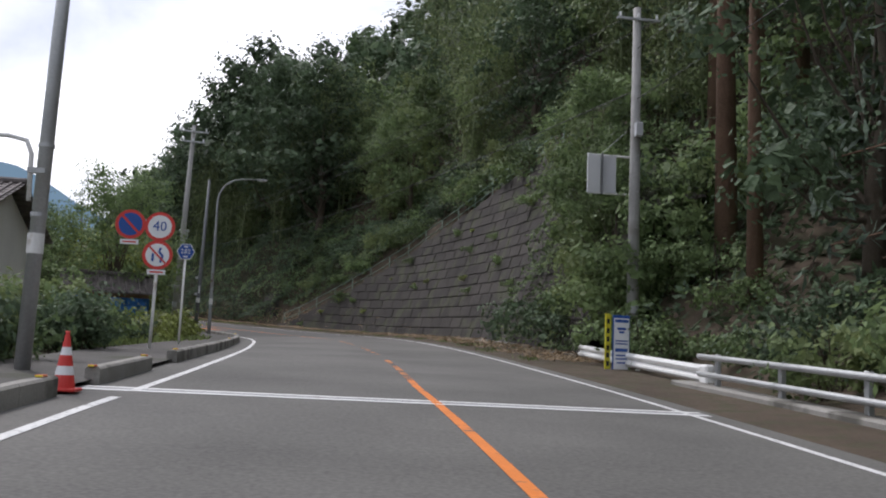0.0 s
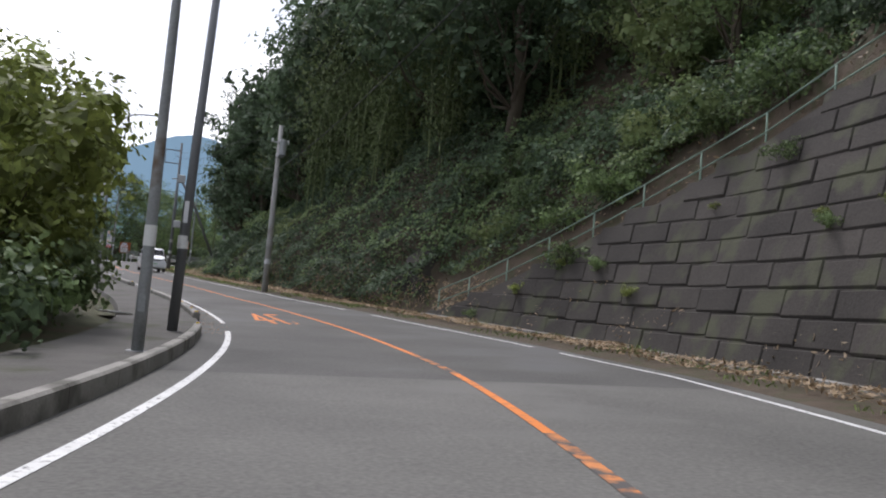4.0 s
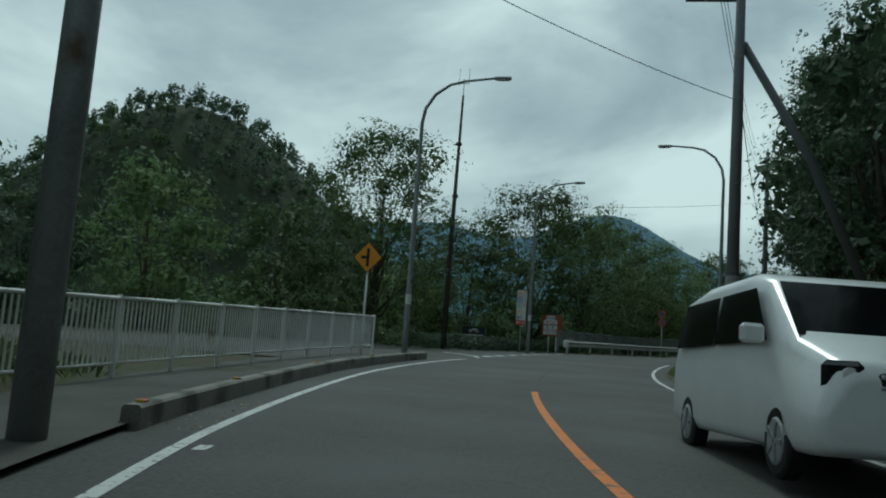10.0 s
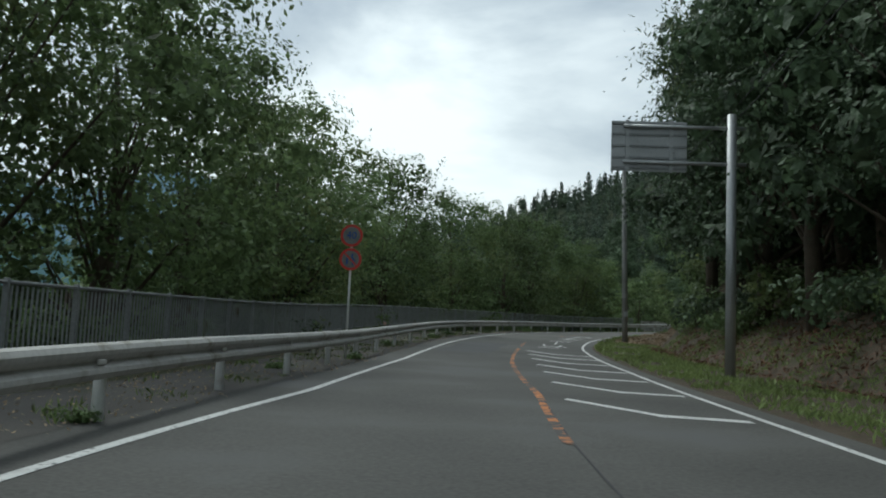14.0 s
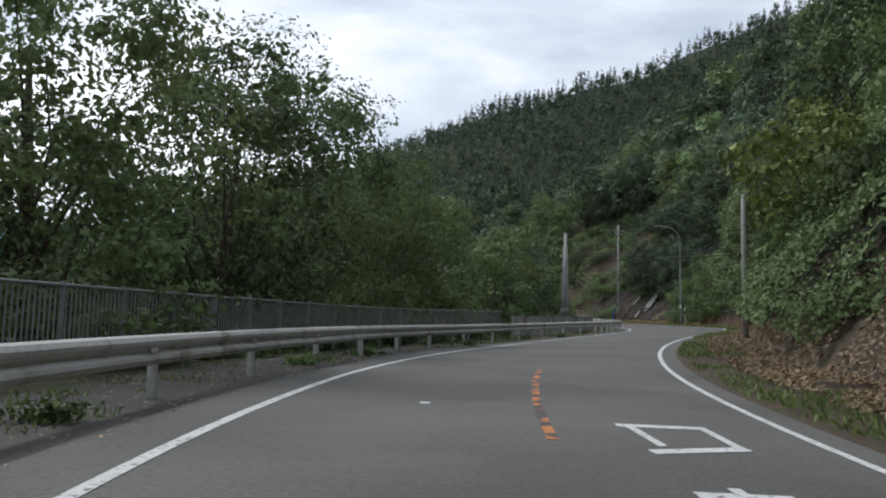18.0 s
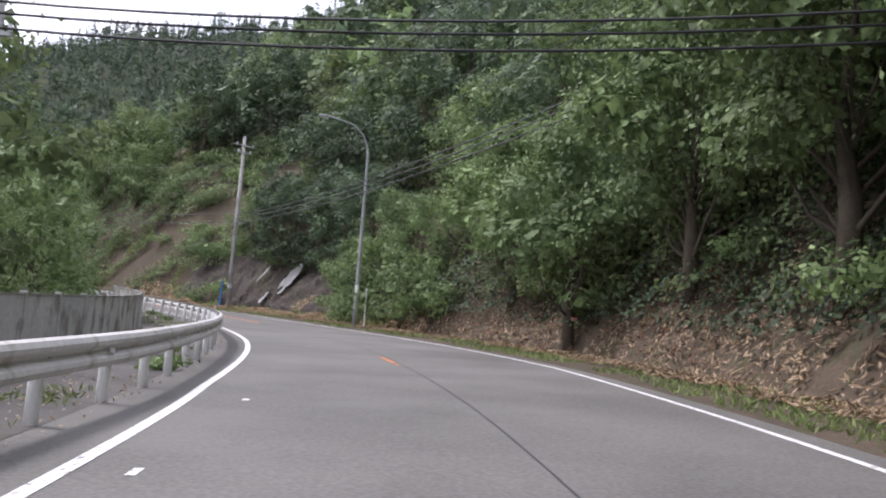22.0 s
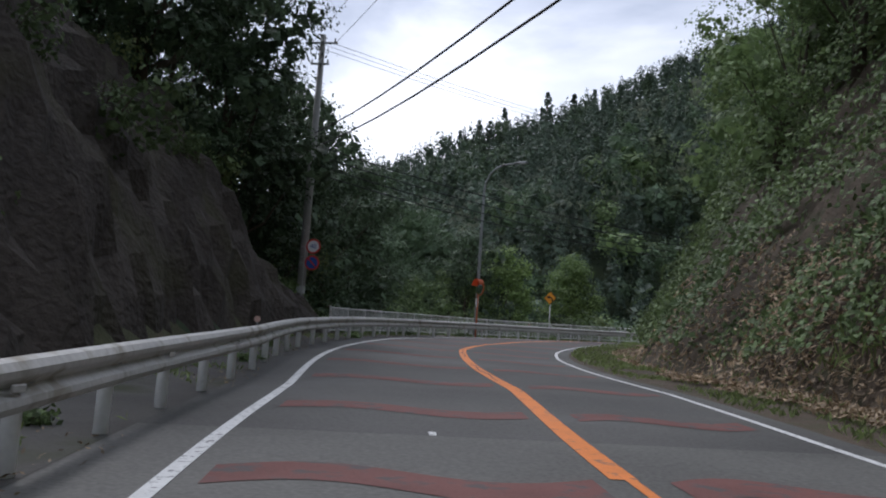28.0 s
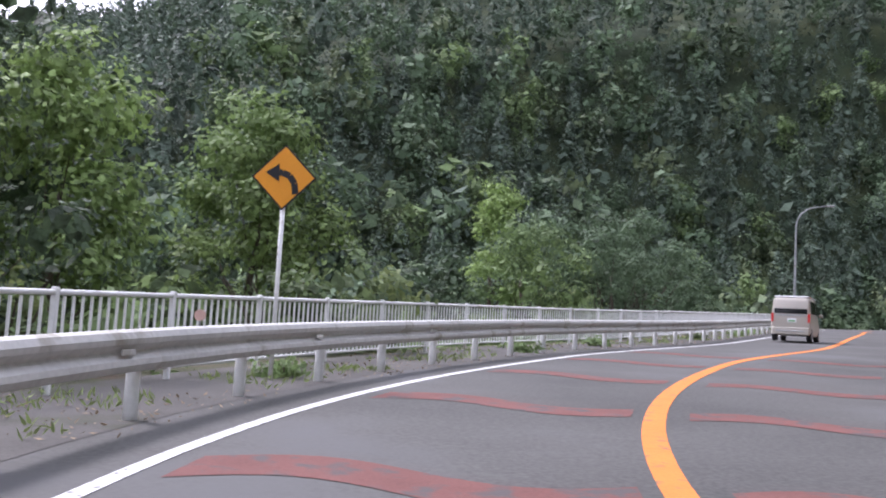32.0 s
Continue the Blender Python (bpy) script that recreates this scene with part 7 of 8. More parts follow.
def plant_all():
    kinds = []
    rng = np.random.default_rng(7)
    # one tree in a fine make for the roadside and a coarser one for the depth of the wood
    looks = ((11, 10.0, 3.7, 0.19, 30, LEAF, 0.14, "broadleaf tree with a dense green crown on the bank"), (12, 12.0, 4.2, 0.22, 34, LEAF_DARK, 0.16, "dark green broadleaf tree with a ragged crown"),
             (13, 8.0, 3.4, 0.15, 27, LEAF_VINE, 0.08, "light green broadleaf tree hung with vines"), (14, 14.0, 4.6, 0.24, 38, LEAF_DARK, 0.22, "tall dark broadleaf tree on the hillside"))
    broad, deep = ([make_tree("broadleaf_tree", seed, h, w, r, n, per, leaf * h ** 0.2, mat, low=low, label=label) for seed, h, w, r, n, mat, low, label in looks] for per, leaf in ((224, 0.097), (70, 0.185)))
    COARSE.update(zip(broad, deep))
    airy = [make_tree("cherry_tree", 21, 13.5, 5.4, 0.27, 64, 203, 0.185, LEAF, label="old cherry tree with spreading dark limbs", low=0.2, size_r=0.66, inner=0.55, limbs=16),
            make_tree("cherry_tree", 22, 12.5, 5.2, 0.25, 62, 203, 0.18, LEAF, label="cherry tree with open crown and gaps of sky", low=0.2, size_r=0.66, inner=0.55, limbs=16)]
    bamboo = [make_bamboo("bamboo_clump", 31, 12.5, 7, 60, "clump of bamboo with drooping yellow-green plumes"),
              make_bamboo("bamboo_clump", 32, 14.0, 7, 60, "tall clump of bamboo leaning over the slope")]
    cedar = [make_conifer("cedar", 41, 17, 2.6, 0.24, CEDAR_LEAF, label="straight dark cedar on the hillside"),
             make_conifer("cedar", 42, 20, 2.9, 0.28, CEDAR_LEAF, bare=0.62, label="tall cedar with a bare reddish trunk")]
    far_cedar = make_conifer("cedar", 43, 17, 3.4, 0.3, CEDAR_LEAF, label="dark cedar standing out above the ridge", layers=16, per=60, leaf=1.1)
    bush = [make_bush("bush", 51, 2.4, 1.7, 1250, 0.135, LEAF, "rounded green roadside bush"),
            make_bush("bush", 52, 2.0, 1.3, 1050, 0.135, LEAF_VINE, "light green bush grown over with vines"),
            make_bush("bush", 53, 2.2, 1.5, 1100, 0.13, LEAF_DARK, "dark green evergreen bush")]
    yellow = make_bush("bush", 54, 1.6, 0.9, 800, 0.1, LEAF_YELLOW, "low bush with bright yellow-green leaves")
    maple = make_tree("maple_tree", 55, 5.2, 2.9, 0.11, 30, 70, 0.16, LEAF_YELLOW, label="small maple with fine yellow-green leaves", low=0.2)

    mound = [make_tree("vine_covered_tree", 61, 9.2, 2.5, 0.16, 40, 230, 0.2, LEAF_KUDZU, low=0.12, label="tree smothered in bright green climbing vines"),
             make_tree("vine_covered_tree", 62, 10.5, 1.5, 0.16, 34, 200, 0.19, LEAF_KUDZU, low=0.1, label="tall slim tree wrapped to the top in vines"),
             make_bush("vine_mound", 63, 2.4, 2.3, 1500, 0.17, LEAF_KUDZU, "low mound of bright climbing vines behind the fence", "vines")]

    hanging = make_tree("broadleaf_tree", 64, 8.8, 3.6, 0.2, 52, 190, 0.16, LEAF_VINE, low=0.34, label="roadside tree hanging its light green crown over the verge")

    def crowd(kinds, s0, s1, l0, l1, gap, scale=(0.75, 1.2), right=True, sink=0.2, weights=None, base=TOE):
        done = []
        for _ in range(int((s1 - s0) * (l1 - l0) / (gap * gap) * 2.2)):
            s, d = rng.uniform(s0, s1), rng.uniform(l0, l1)
            l = float(base(s)) + d if right else -float(SHOULDER(s)) - d
            x, y, _ = on_plan(s, l)
            if any((x - a) ** 2 + (y - b) ** 2 < gap * gap for a, b in done):
                continue
            done.append((x, y))
            k = kinds[rng.choice(len(kinds), p=weights)]
            if d > 6.0:
                k = COARSE.get(k, k)
            scatter(k, s, l, rng.uniform(*scale), rng.uniform(0, 6.28), sink)

    # right hillside, from the start to the end of the drive
    crowd([cedar[0], cedar[1], broad[1]], -6, 30, 3.5, 14, 3.6, (0.9, 1.2), weights=[0.1, 0.8, 0.1])
    crowd(bush, -4, 36, 0.2, 3.0, 1.7, (0.8, 1.25))
    for s, l, sc in ((22.6, 10.9, 0.75), (30.5, 14.0, 1.1), (27.5, 15.5, 1.0), (33.5, 17.5, 1.1)):
        put(cedar[1], s, l, sc, s)
    crowd(bamboo + broad[:2] + broad[3:], 24, 80, 4.5, 12, 3.6, (0.8, 1.1), weights=[0.3, 0.25, 0.25, 0.1, 0.1])
    crowd(bamboo + broad[:2] + broad[3:], 80, 112, 3.2, 11, 3.3, (0.75, 1.1), weights=[0.3, 0.2, 0.28, 0.1, 0.12])
    crowd(bush, 27, 76, 3.2, 5.5, 2.2, (0.8, 1.4))
    crowd([broad[1], broad[3], bamboo[1], cedar[1]], 112, 200, 3.4, 11, 4.0, (0.85, 1.2), weights=[0.35, 0.45, 0.1, 0.1])
    crowd(bush, 132, 205, 1.0, 4.5, 2.6, (0.8, 1.5))
    crowd([broad[0], broad[2], broad[3]], 200, 300, 2.6, 11, 3.7, (0.65, 1.05))
    crowd([broad[0], broad[2]], 300, 322, 7.5, 13, 3.6, (0.6, 0.95))
    crowd([broad[0], broad[2]], 345, 410, 2.8, 11, 3.7, (0.6, 1.0))
    crowd(bush[:2], 206, 300, 0.6, 3.6, 2.5, (0.7, 1.4))
    crowd(bush[:2], 322, 344, 2.4, 11, 2.4, (0.8, 1.7))
    crowd([broad[0], broad[2], broad[1]], 296, 348, 9.5, 16, 3.8, (0.6, 1.0))
    crowd([broad[1], broad[0]], 298, 322, 4.6, 8.5, 3.2, (0.45, 0.75))
    put(broad[1], 111.8, -9.8, 1.16, 2.0)
    # tufts rooted in the joints of the retaining wall
    for s, l, sc in ((27.2, 9.4, 1.4), (27.8, 10.4, 1.5), (28.2, 11.4, 1.6), (28.6, 12.4, 1.6), (26.6, 8.8, 1.1)):
        put(bush[0], s, l, sc, s)
    for i in range(16):
        s, h = 40 + 2.05 * i, (0.25 + 0.6 * abs(math.sin(i * 2.3))) * float(EASE(40 + 2.05 * i))
        ob = copy_thing(yellow if i % 3 else bush[1], spot_on_wall(s, h, 0.22 + 0.2 * abs(math.sin(i * 1.9)), i))
        ob["label"] = "small weed tuft rooted in the retaining wall"
    put(broad[2], 357, 10.6, 0.9, 1.0)
    top_of_wall = lambda s: TOE(s) + EASE(s) / 2.6
    crowd(bush, 46, 75, 1.3, 3.0, 1.5, (0.7, 1.25), base=top_of_wall)
    put(bush[1], 66.6, 9.3, 0.75, 1.0)
    for s, l, k, sc in ((308.5, 11.2, 1, 0.62), (311.5, 11.0, 1, 0.66), (314.5, 11.0, 1, 0.66), (317.5, 11.0, 1, 0.66), (320.5, 11.2, 1, 0.62), (323.5, 11.4, 0, 0.6), (310, 13.6, 1, 0.75), (316, 13.8, 1, 0.8), (321, 14, 1, 0.75), (303.6, 8.8, 2, 0.7), (306.4, 9.4, 2, 0.62)):
        put(broad[k], s, l, sc, s, 1.1)
    for s, l, k, sc in ((304.5, 8.3, 1, 1.0), (306, 8.7, 1, 1.2), (307.6, 9.2, 1, 1.1), (309, 9.9, 0, 1.0), (302.5, 7.9, 1, 1.1), (318, 10.8, 0, 1.0), (323, 9.2, 1, 1.0), (326, 8.6, 0, 0.9)):
        put(bush[k], s, l, sc, s)
    for s, l, k, sc in ((299, 9.6, 2, 0.6), (302.5, 10.0, 2, 0.62), (305.5, 10.8, 2, 0.6)):
        put(broad[k], s, l, sc, s)
    for s, l, k, sc in ((204, 14, 3, 1.0), (207, 11.5, 3, 0.9), (212, 11.5, 1, 1.25), (217, 12, 3, 1.3), (223, 11.5, 3, 1.2), (229, 12, 1, 1.0), (283.5, 8.8, 2, 0.8)):
        put(broad[k], s, l, sc, s)
    put(maple, 236, 8.8, 1.0, 2.0)
    for s, l, sc in ((283.0, 8.1, 0.85), (277.6, 8.9, 0.95), (271.5, 8.8, 1.05), (265.5, 8.7, 1.05), (289.5, 9.0, 0.85), (259, 8.8, 0.95)):
        ob = put(hanging, s, l, sc, s)
        if s == 283.0:
            part("ribbon", tube(bmesh.new(), [(0, 0, 1.15), (0, 0, 1.25)], 0.235, 12), PINK_TAPE, ob, "faded pink tape round the trunk")
    for s, l, k, sc in ((88, 15, 3, 1.1), (94, 14, 3, 1.15), (100, 13.5, 1, 1.2), (83, 16, 3, 1.1), (106, 13, 3, 1.2), (84, 12, 3, 1.3), (90, 13.2, 3, 1.45), (96.5, 14, 3, 1.35), (103, 15, 3, 1.25), (110, 15.5, 3, 1.1), (113, 12, 3, 1.0), (78, 12.5, 3, 1.25)):
        put(broad[k], s, l, sc, s)
    for s, l, k, sc in ((251, -9.6, 0, 0.95), (258, -9.0, 2, 0.95), (265, -9.4, 0, 0.9), (270, -10.5, 1, 0.9), (278, -9.2, 0, 0.95), (286, -8.8, 2, 0.85), (293, -8.6, 0, 0.75), (300, -8.2, 2, 0.8), (307, -7.8, 0, 0.7),
                        (312.5, -7.0, 2, 0.95), (319, -6.7, 0, 0.86), (326, -6.8, 2, 0.95), (332.5, -7.3, 1, 0.8)):
        put(broad[k], s, l, sc, s)
    tuft = make_bush("weed_tuft", 57, 0.55, 0.22, 200, 0.11, LEAF_VINE, "small green weed tuft at a guardrail post", "weed", 2)
    for i in range(34):
        s = 163 + 8.3 * i + 1.7 * math.sin(i * 2.1)
        put(tuft, s, float(LEFT(s)) - 0.95 - 0.8 * abs(math.sin(i * 1.7)), 0.6 + 0.5 * abs(math.sin(i * 3.3)), i)
    kinds.append(tuft)
    crowd(bush, 28, 36, 0.0, 3.0, 1.6, (0.9, 1.6))
    for s, l, k, sc in ((168, 12.5, 3, 1.25), (174, 13.5, 1, 1.3), (180, 12, 3, 1.3), (187, 13, 3, 1.25), (194, 12, 1, 1.3), (163, 14.5, 3, 1.2), (200, 13, 3, 1.1), (167, 11.0, 3, 1.0), (173, 10.8, 1, 1.05), (160, 12.5, 3, 1.05), (182, 10.5, 3, 1.05), (188.5, 10.4, 1, 1.2), (195, 10.6, 3, 1.0), (201, 10.2, 3, 1.15), (206, 12.6, 3, 1.2), (121, 11.2, 3, 0.95), (114, 11.0, 1, 1.0)):
        put(broad[k], s, l, sc, s)
    for s, l, k, sc in ((57, -6.4, 0, 1.2), (59, -7.0, 1, 1.4), (61.5, -6.6, 0, 1.3), (63.5, -7.2, 1, 1.3), (66, -6.9, 0, 1.3), (68.5, -7.4, 1, 1.2), (55, -7.2, 2, 1.3), (71, -7.8, 0, 1.1), (58, -8.6, 2, 1.8), (63, -9.2, 0, 1.9), (68, -9.6, 2, 1.8)):
        put(bush[k], s, l, sc, s)
    for s, l, sc in ((53.5, 12.4, 1.2), (52, 12.8, 1.3), (60, 12.0, 1.1), (45, 12.2, 1.0), (66.5, 10.8, 1.0), (49, 10.8, 0.5), (44, 10.2, 0.5), (42, 11.2, 0.7), (56, 10.1, 0.35), (47, 9.8, 0.35), (40.5, 9.6, 0.4), (38.5, 11.4, 0.9)):
        put(bush[1], s, l, sc, s)
    for s, l, sc in ((298.5, 8.2, 1.3), (301.5, 7.6, 1.2), (303.2, 8.8, 1.5), (296, 8.6, 1.5)):
        put(bush[0], s, l, sc, s)
    # left side
    for s, l, k, sc in ((111, -8.8, 1, 0.92), (119, -12, 0, 0.7), (67, -11.5, 0, 0.62), (73, -11.5, 1, 0.68), (61, -14, 0, 0.6), (79, -12, 0, 0.66), (86, -13, 0, 0.66), (97, -14, 1, 0.66), (105, -10.5, 0, 0.6)):
        put(airy[k], s, l, sc, s)
    for s, l, k, sc in ((164, -12.5, 1, 0.9), (171, -10.5, 0, 1.1), (178, -9.8, 1, 1.1), (186, -10.5, 0, 1.05), (193, -9.5, 0, 0.95), (201, -11, 1, 1.0), (209, -9.5, 0, 1.0),
                        (216, -11.5, 1, 0.95), (223, -10, 0, 1.0), (231, -9.6, 1, 1.0), (238, -10.5, 0, 1.05), (246, -10, 1, 0.95)):
        put(airy[k], s, l, sc, s * 1.7, 0.2)
    for s, l, k, sc in ((368, -9.5, 3, 1.0), (372, -10, 1, 1.2), (376, -11, 3, 1.0), (363, -9, 3, 1.0), (370, -13, 3, 1.15), (365, -12, 1, 1.3), (358, -10, 3, 1.0),
                        (386, -10.5, 2, 0.95), (412, -9.8, 2, 0.85), (382, -9.5, 2, 0.7)):
        put(broad[k], s, l, sc, s)
    for s, l, k, sc in ((396.6, -11.0, 0, 1.0), (391.5, -12.6, 0, 1.12), (413.5, -12.2, 1, 1.0), (400.5, -9.6, 2, 1.2), (403, -10.4, 2, 1.5), (406, -10.0, 2, 1.3), (409.5, -9.6, 2, 1.1), (398.5, -8.6, 2, 1.0)):
        put(mound[k], s, l, sc, s)
    put(airy[0], 154, -13.4, 1.0, 0.7)
    for s, l, k, sc in ((388, -19, 3, 1.3), (392, -18.5, 1, 1.4), (384.5, -19.5, 1, 1.45), (386, -24, 3, 1.4), (381, -16.5, 3, 1.2), (395, -22, 3, 1.3), (379, -20, 1, 1.4)):
        put(broad[k], s, l, sc, s, 0.3)
    for x, y, sc in ((-85, 577, 0.8), (-72, 578, 0.95), (-64, 579, 0.7), (-89, 575, 0.6), (-93, 578, 0.65), (-78, 580, 0.6), (-98, 574, 0.6), (-58, 582, 0.6)):
        copy_thing(far_cedar, Matrix.LocRotScale((x, y, float(land(np.array([x]), np.array([y]))[0][0]) - 1.0), Euler((0, 0, x)), (sc, sc, sc)))
    for s, l, k, sc in ((154.7, -15.6, 1, 2.0), (156.3, -13.6, 1, 1.7), (158.0, -13.2, 0, 1.5), (152, -17, 0, 2.0), (149, -19, 1, 2.2), (161.5, -11.8, 0, 1.3), (164, -11.4, 1, 1.4)):
        put(bush[k], s, l, sc, s)
    for s, l, sc in ((44, -5.8, 1.3), (46, -5.7, 1.4), (48, -5.6, 1.3), (50, -5.5, 1.2), (42, -5.7, 1.4), (39.5, -5.7, 1.4), (45, -6.8, 1.5), (48.5, -6.7, 1.5)):
        put(yellow, s, l, sc, s)
    put(airy[1], 47.5, -8.6, 0.7, 1.0)
    for s, l, sc in ((31, 9.6, 0.62), (33.8, 10.6, 0.62), (28.6, 9.2, 0.6)):
        put(broad[0], s, l, sc, s, 0.3)
    for s, l, k, sc in ((148, -24, 0, 1.1), (157, -20, 2, 1.1), (164, -17, 0, 1.05), (150, -34, 1, 1.2), (139, -38, 3, 1.0), (128, -26, 0, 0.95), (120, -22, 2, 0.95), (151, -18, 2, 1.0)):
        put(broad[k], s, l, sc, s)
    crowd(broad[:3], 60, 120, 6, 18, 5.4, (0.55, 0.85), right=False)
    crowd(broad[:3], 196, 262, 5.0, 11, 4.6, (0.75, 1.05), right=False, sink=0.3)
    crowd(broad[:3], 262, 338, 3.5, 10, 4.2, (0.6, 0.95), right=False, sink=0.3)
    crowd([broad[1], broad[3]], 340, 368, 3.5, 11, 3.6, (0.8, 1.15), right=False, sink=0.3)
    for s0, s1, d in ((368, 387, 4.0), (387, 419, 10.0), (419, 455, 4.0)):
        crowd([broad[1], broad[3], broad[0]], s0, s1, d, d + 8, 3.9, (0.6, 1.0), right=False, sink=0.3)
    crowd([deep[0], deep[2]], 186, 240, 6, 20, 5.4, (1.15, 1.5), right=False, sink=0.3)
    crowd(bush, 162, 250, 0.2, 3.0, 2.1, (0.8, 1.3), right=False)
    crowd([deep[0], deep[2]], 150, 186, 9, 24, 5.2, (0.8, 1.0), right=False)
    crowd(bush, 250, 300, 0.6, 4.0, 2.8, (0.7, 1.2), right=False)
    crowd(bush[:2], 340, 455, 0.8, 4.5, 2.3, (0.8, 1.6), right=False)
    crowd(bush, 116, 134, 0.8, 5, 2.6, (0.7, 1.1), right=False)
    for s, l, sc in ((35.5, -6.0, 1.1), (37, -6.5, 1.2), (38.6, -6.0, 1.2), (40.2, -6.6, 1.2), (42, -6.2, 1.1), (41, -7.4, 1.3), (33.5, -5.9, 0.9)):
        put(yellow, s, l, sc, s)
    for s, l, sc in ((67.5, -7.6, 1.3), (64, -7.2, 1.25), (71, -8.4, 1.15), (60.5, -7.4, 1.2), (57, -8.2, 1.0)):
        put(maple, s, l, sc, s)
    for i in range(18):
        s = rng.uniform(14, 31)
        put(bush[int(rng.integers(0, 3))], s, -5.9 - rng.uniform(0, 3.0), rng.uniform(0.75, 1.1), s * 3)
    for i in range(16):
        s = rng.uniform(52, 76)
        put(bush[int(rng.integers(0, 3))], s, -8.0 - rng.uniform(0, 4), rng.uniform(0.6, 1.0), s * 3)
    for s, l, k, sc in ((30, -13, 0, 0.6), (40, -22, 1, 0.8), (56, -15, 0, 0.75), (60, -18, 3, 0.8), (46, -26, 1, 0.9), (66, -20, 3, 0.8), (24, -30, 1, 0.8)):
        put(broad[k], s, l, sc, s)
    clear_away(broad + deep + airy + mound + [hanging] + bamboo + cedar + bush + kinds + [yellow, maple, far_cedar])


plant_all()


# ---- vines, grass and litter: leaf carpets that nobody could count ----
def carpet(name, s0, s1, l0, l1, density, size, mat, label, category, seed, lump=0.5, aspect=0.75, base=TOE, right=True, facing=None, gaps=0.0, droop=0.3, lift=0.05, patch=2.3, big=0.0, top=14.0):
    rng = np.random.default_rng(seed)
    n = int((s1 - s0) * (l1 - l0) * density)
    s, d = rng.uniform(s0, s1, n), rng.uniform(l0, l1, n)
    l = base(s) + d if right else -SHOULDER(s) - d
    x, y, _ = on_plan(s, l)
    keep = (bumps(x, y, patch, seed) > gaps * 2 - 1) & ((l < 8) | (np.abs(s - SLIDE(l)) > 2.2))
    s, l, x, y = s[keep], l[keep], x[keep], y[keep]
    z = np.interp(s, RS, RZ) + np.interp(s, RS, RB) * np.clip(l, -6, 8) + profile(s, l, x, y)
    e = 0.3
    x2, y2, _ = on_plan(s, l + e)
    gz = (profile(s, l + e, x2, y2) - profile(s, l, x, y)) / e
    gz = np.clip(gz, -2, 3)
    nx, ny = (np.interp(s, RS, v) for v in (TY, -TX))
    nor = unit(np.stack([-gz * nx, -gz * ny, np.ones(len(s))], 1))
    bulge = np.clip(bumps(x, y + z, 1.5, seed + 1) + 0.6 * bumps(x + z, y, 0.7, seed + 2), -0.4, 2)
    lift = lift + big * np.clip(bumps(x, y + 1.4 * z, 3.1, seed + 5) + 0.3, 0, 2)
    at = np.stack([x, y, z], 1) + nor * (lift + lump * (bulge + 0.4) * rng.uniform(0.5, 1.0, len(s)))[:, None]
    v, q = leaf_quads(rng, at, size, nor + np.array([0, 0, 0.3]) if facing is None else np.tile(facing, (len(at), 1)), aspect, 0.55, droop)
    return tagged(new(name, quick_mesh(name, v, q, [mat])), label, category, kind="stuff")


# 226 to 300: extra dark leaves stand in for shade under the trees
for s0, s1, l0, l1, dens, mat, gaps, lump, big in ((76, 112, 0.1, 8.0, 190, LEAF_DARK, 0.0, 0.6, 0.8), (76, 112, 0.1, 7.0, 60, LEAF, 0.3, 0.7, 0.8), (110, 132, 0.4, 6, 90, LEAF_DARK, 0.1, 0.4, 0.5),
                                                   (200, 226, 0.8, 7, 90, LEAF_VINE, 0.1, 0.6, 0.6), (226, 260, 0.3, 8, 120, LEAF_VINE, 0.02, 0.7, 0.9), (226, 300, 0.6, 6, 90, LEAF_DARK, 0.1, 0.4, 0.5),
                                                   (260, 298, 1.0, 8, 120, LEAF, 0.02, 0.8, 0.9), (322, 345, 2.6, 11, 110, LEAF_VINE, 0.2, 0.8, 0.8),
                                                   (344, 400, 0.3, 8, 110, LEAF_VINE, 0.04, 0.7, 0.8), (296, 322, 5.0, 12, 90, LEAF, 0.1, 0.7, 0.6), (330, 346, 0.6, 3, 40, LEAF, 0.5, 0.5, 0.2)):
    carpet("vine_cover", s0, s1, l0, l1, dens * 1.25, 0.155, mat, "creeping vines covering the steep bank", "vines", int(s0 + dens), lump, gaps=gaps, big=big)
for s0, s1, l0, l1, dens in ((160, 260, 0.2, 4.5, 60), (366, 455, 0.2, 7, 60), (262, 338, 0.2, 5, 45), (339, 366, 3.2, 9, 45)):
    carpet("vine_cover", s0, s1, l0, l1, dens, 0.18, LEAF_VINE, "vines and weeds over the falling bank", "vines", int(s0) + 1, 0.6, right=False, gaps=0.06, big=0.5)
carpet("grass", 300, 345, 2.2, 6.0, 70, 0.4, GRASS, "tufts of tall grass on the rock slope", "grass", 41, 0.3, 0.14, facing=np.array([0.6, 0.3, 0.1]), gaps=0.62, droop=-0.9, patch=1.7, lift=0.25)
carpet("vine_cover", 302, 345, 2.3, 6.5, 120, 0.17, LEAF, "creeping vines hanging over the rock slope", "vines", 43, 0.5, gaps=0.6, patch=2.0, lift=0.3, big=0.4)
carpet("vine_cover", 27, 38, 0.0, 3.5, 120, 0.19, LEAF, "creeping vines over the near end of the wall", "vines", 91, 0.6, gaps=0.25, big=0.5, lift=0.2)
carpet("vine_cover", 325, 345, 0.5, 3.0, 100, 0.17, LEAF_VINE, "vines creeping down the brown slope", "vines", 92, 0.5, gaps=0.42, patch=1.8, lift=0.2, big=0.3)
carpet("grass", 322, 345, 0.3, 3.4, 60, 0.36, GRASS, "tall grass on the brown slope", "grass", 93, 0.3, 0.14, facing=np.array([0.6, 0.3, 0.1]), gaps=0.5, droop=-0.9, patch=1.5, lift=0.2)
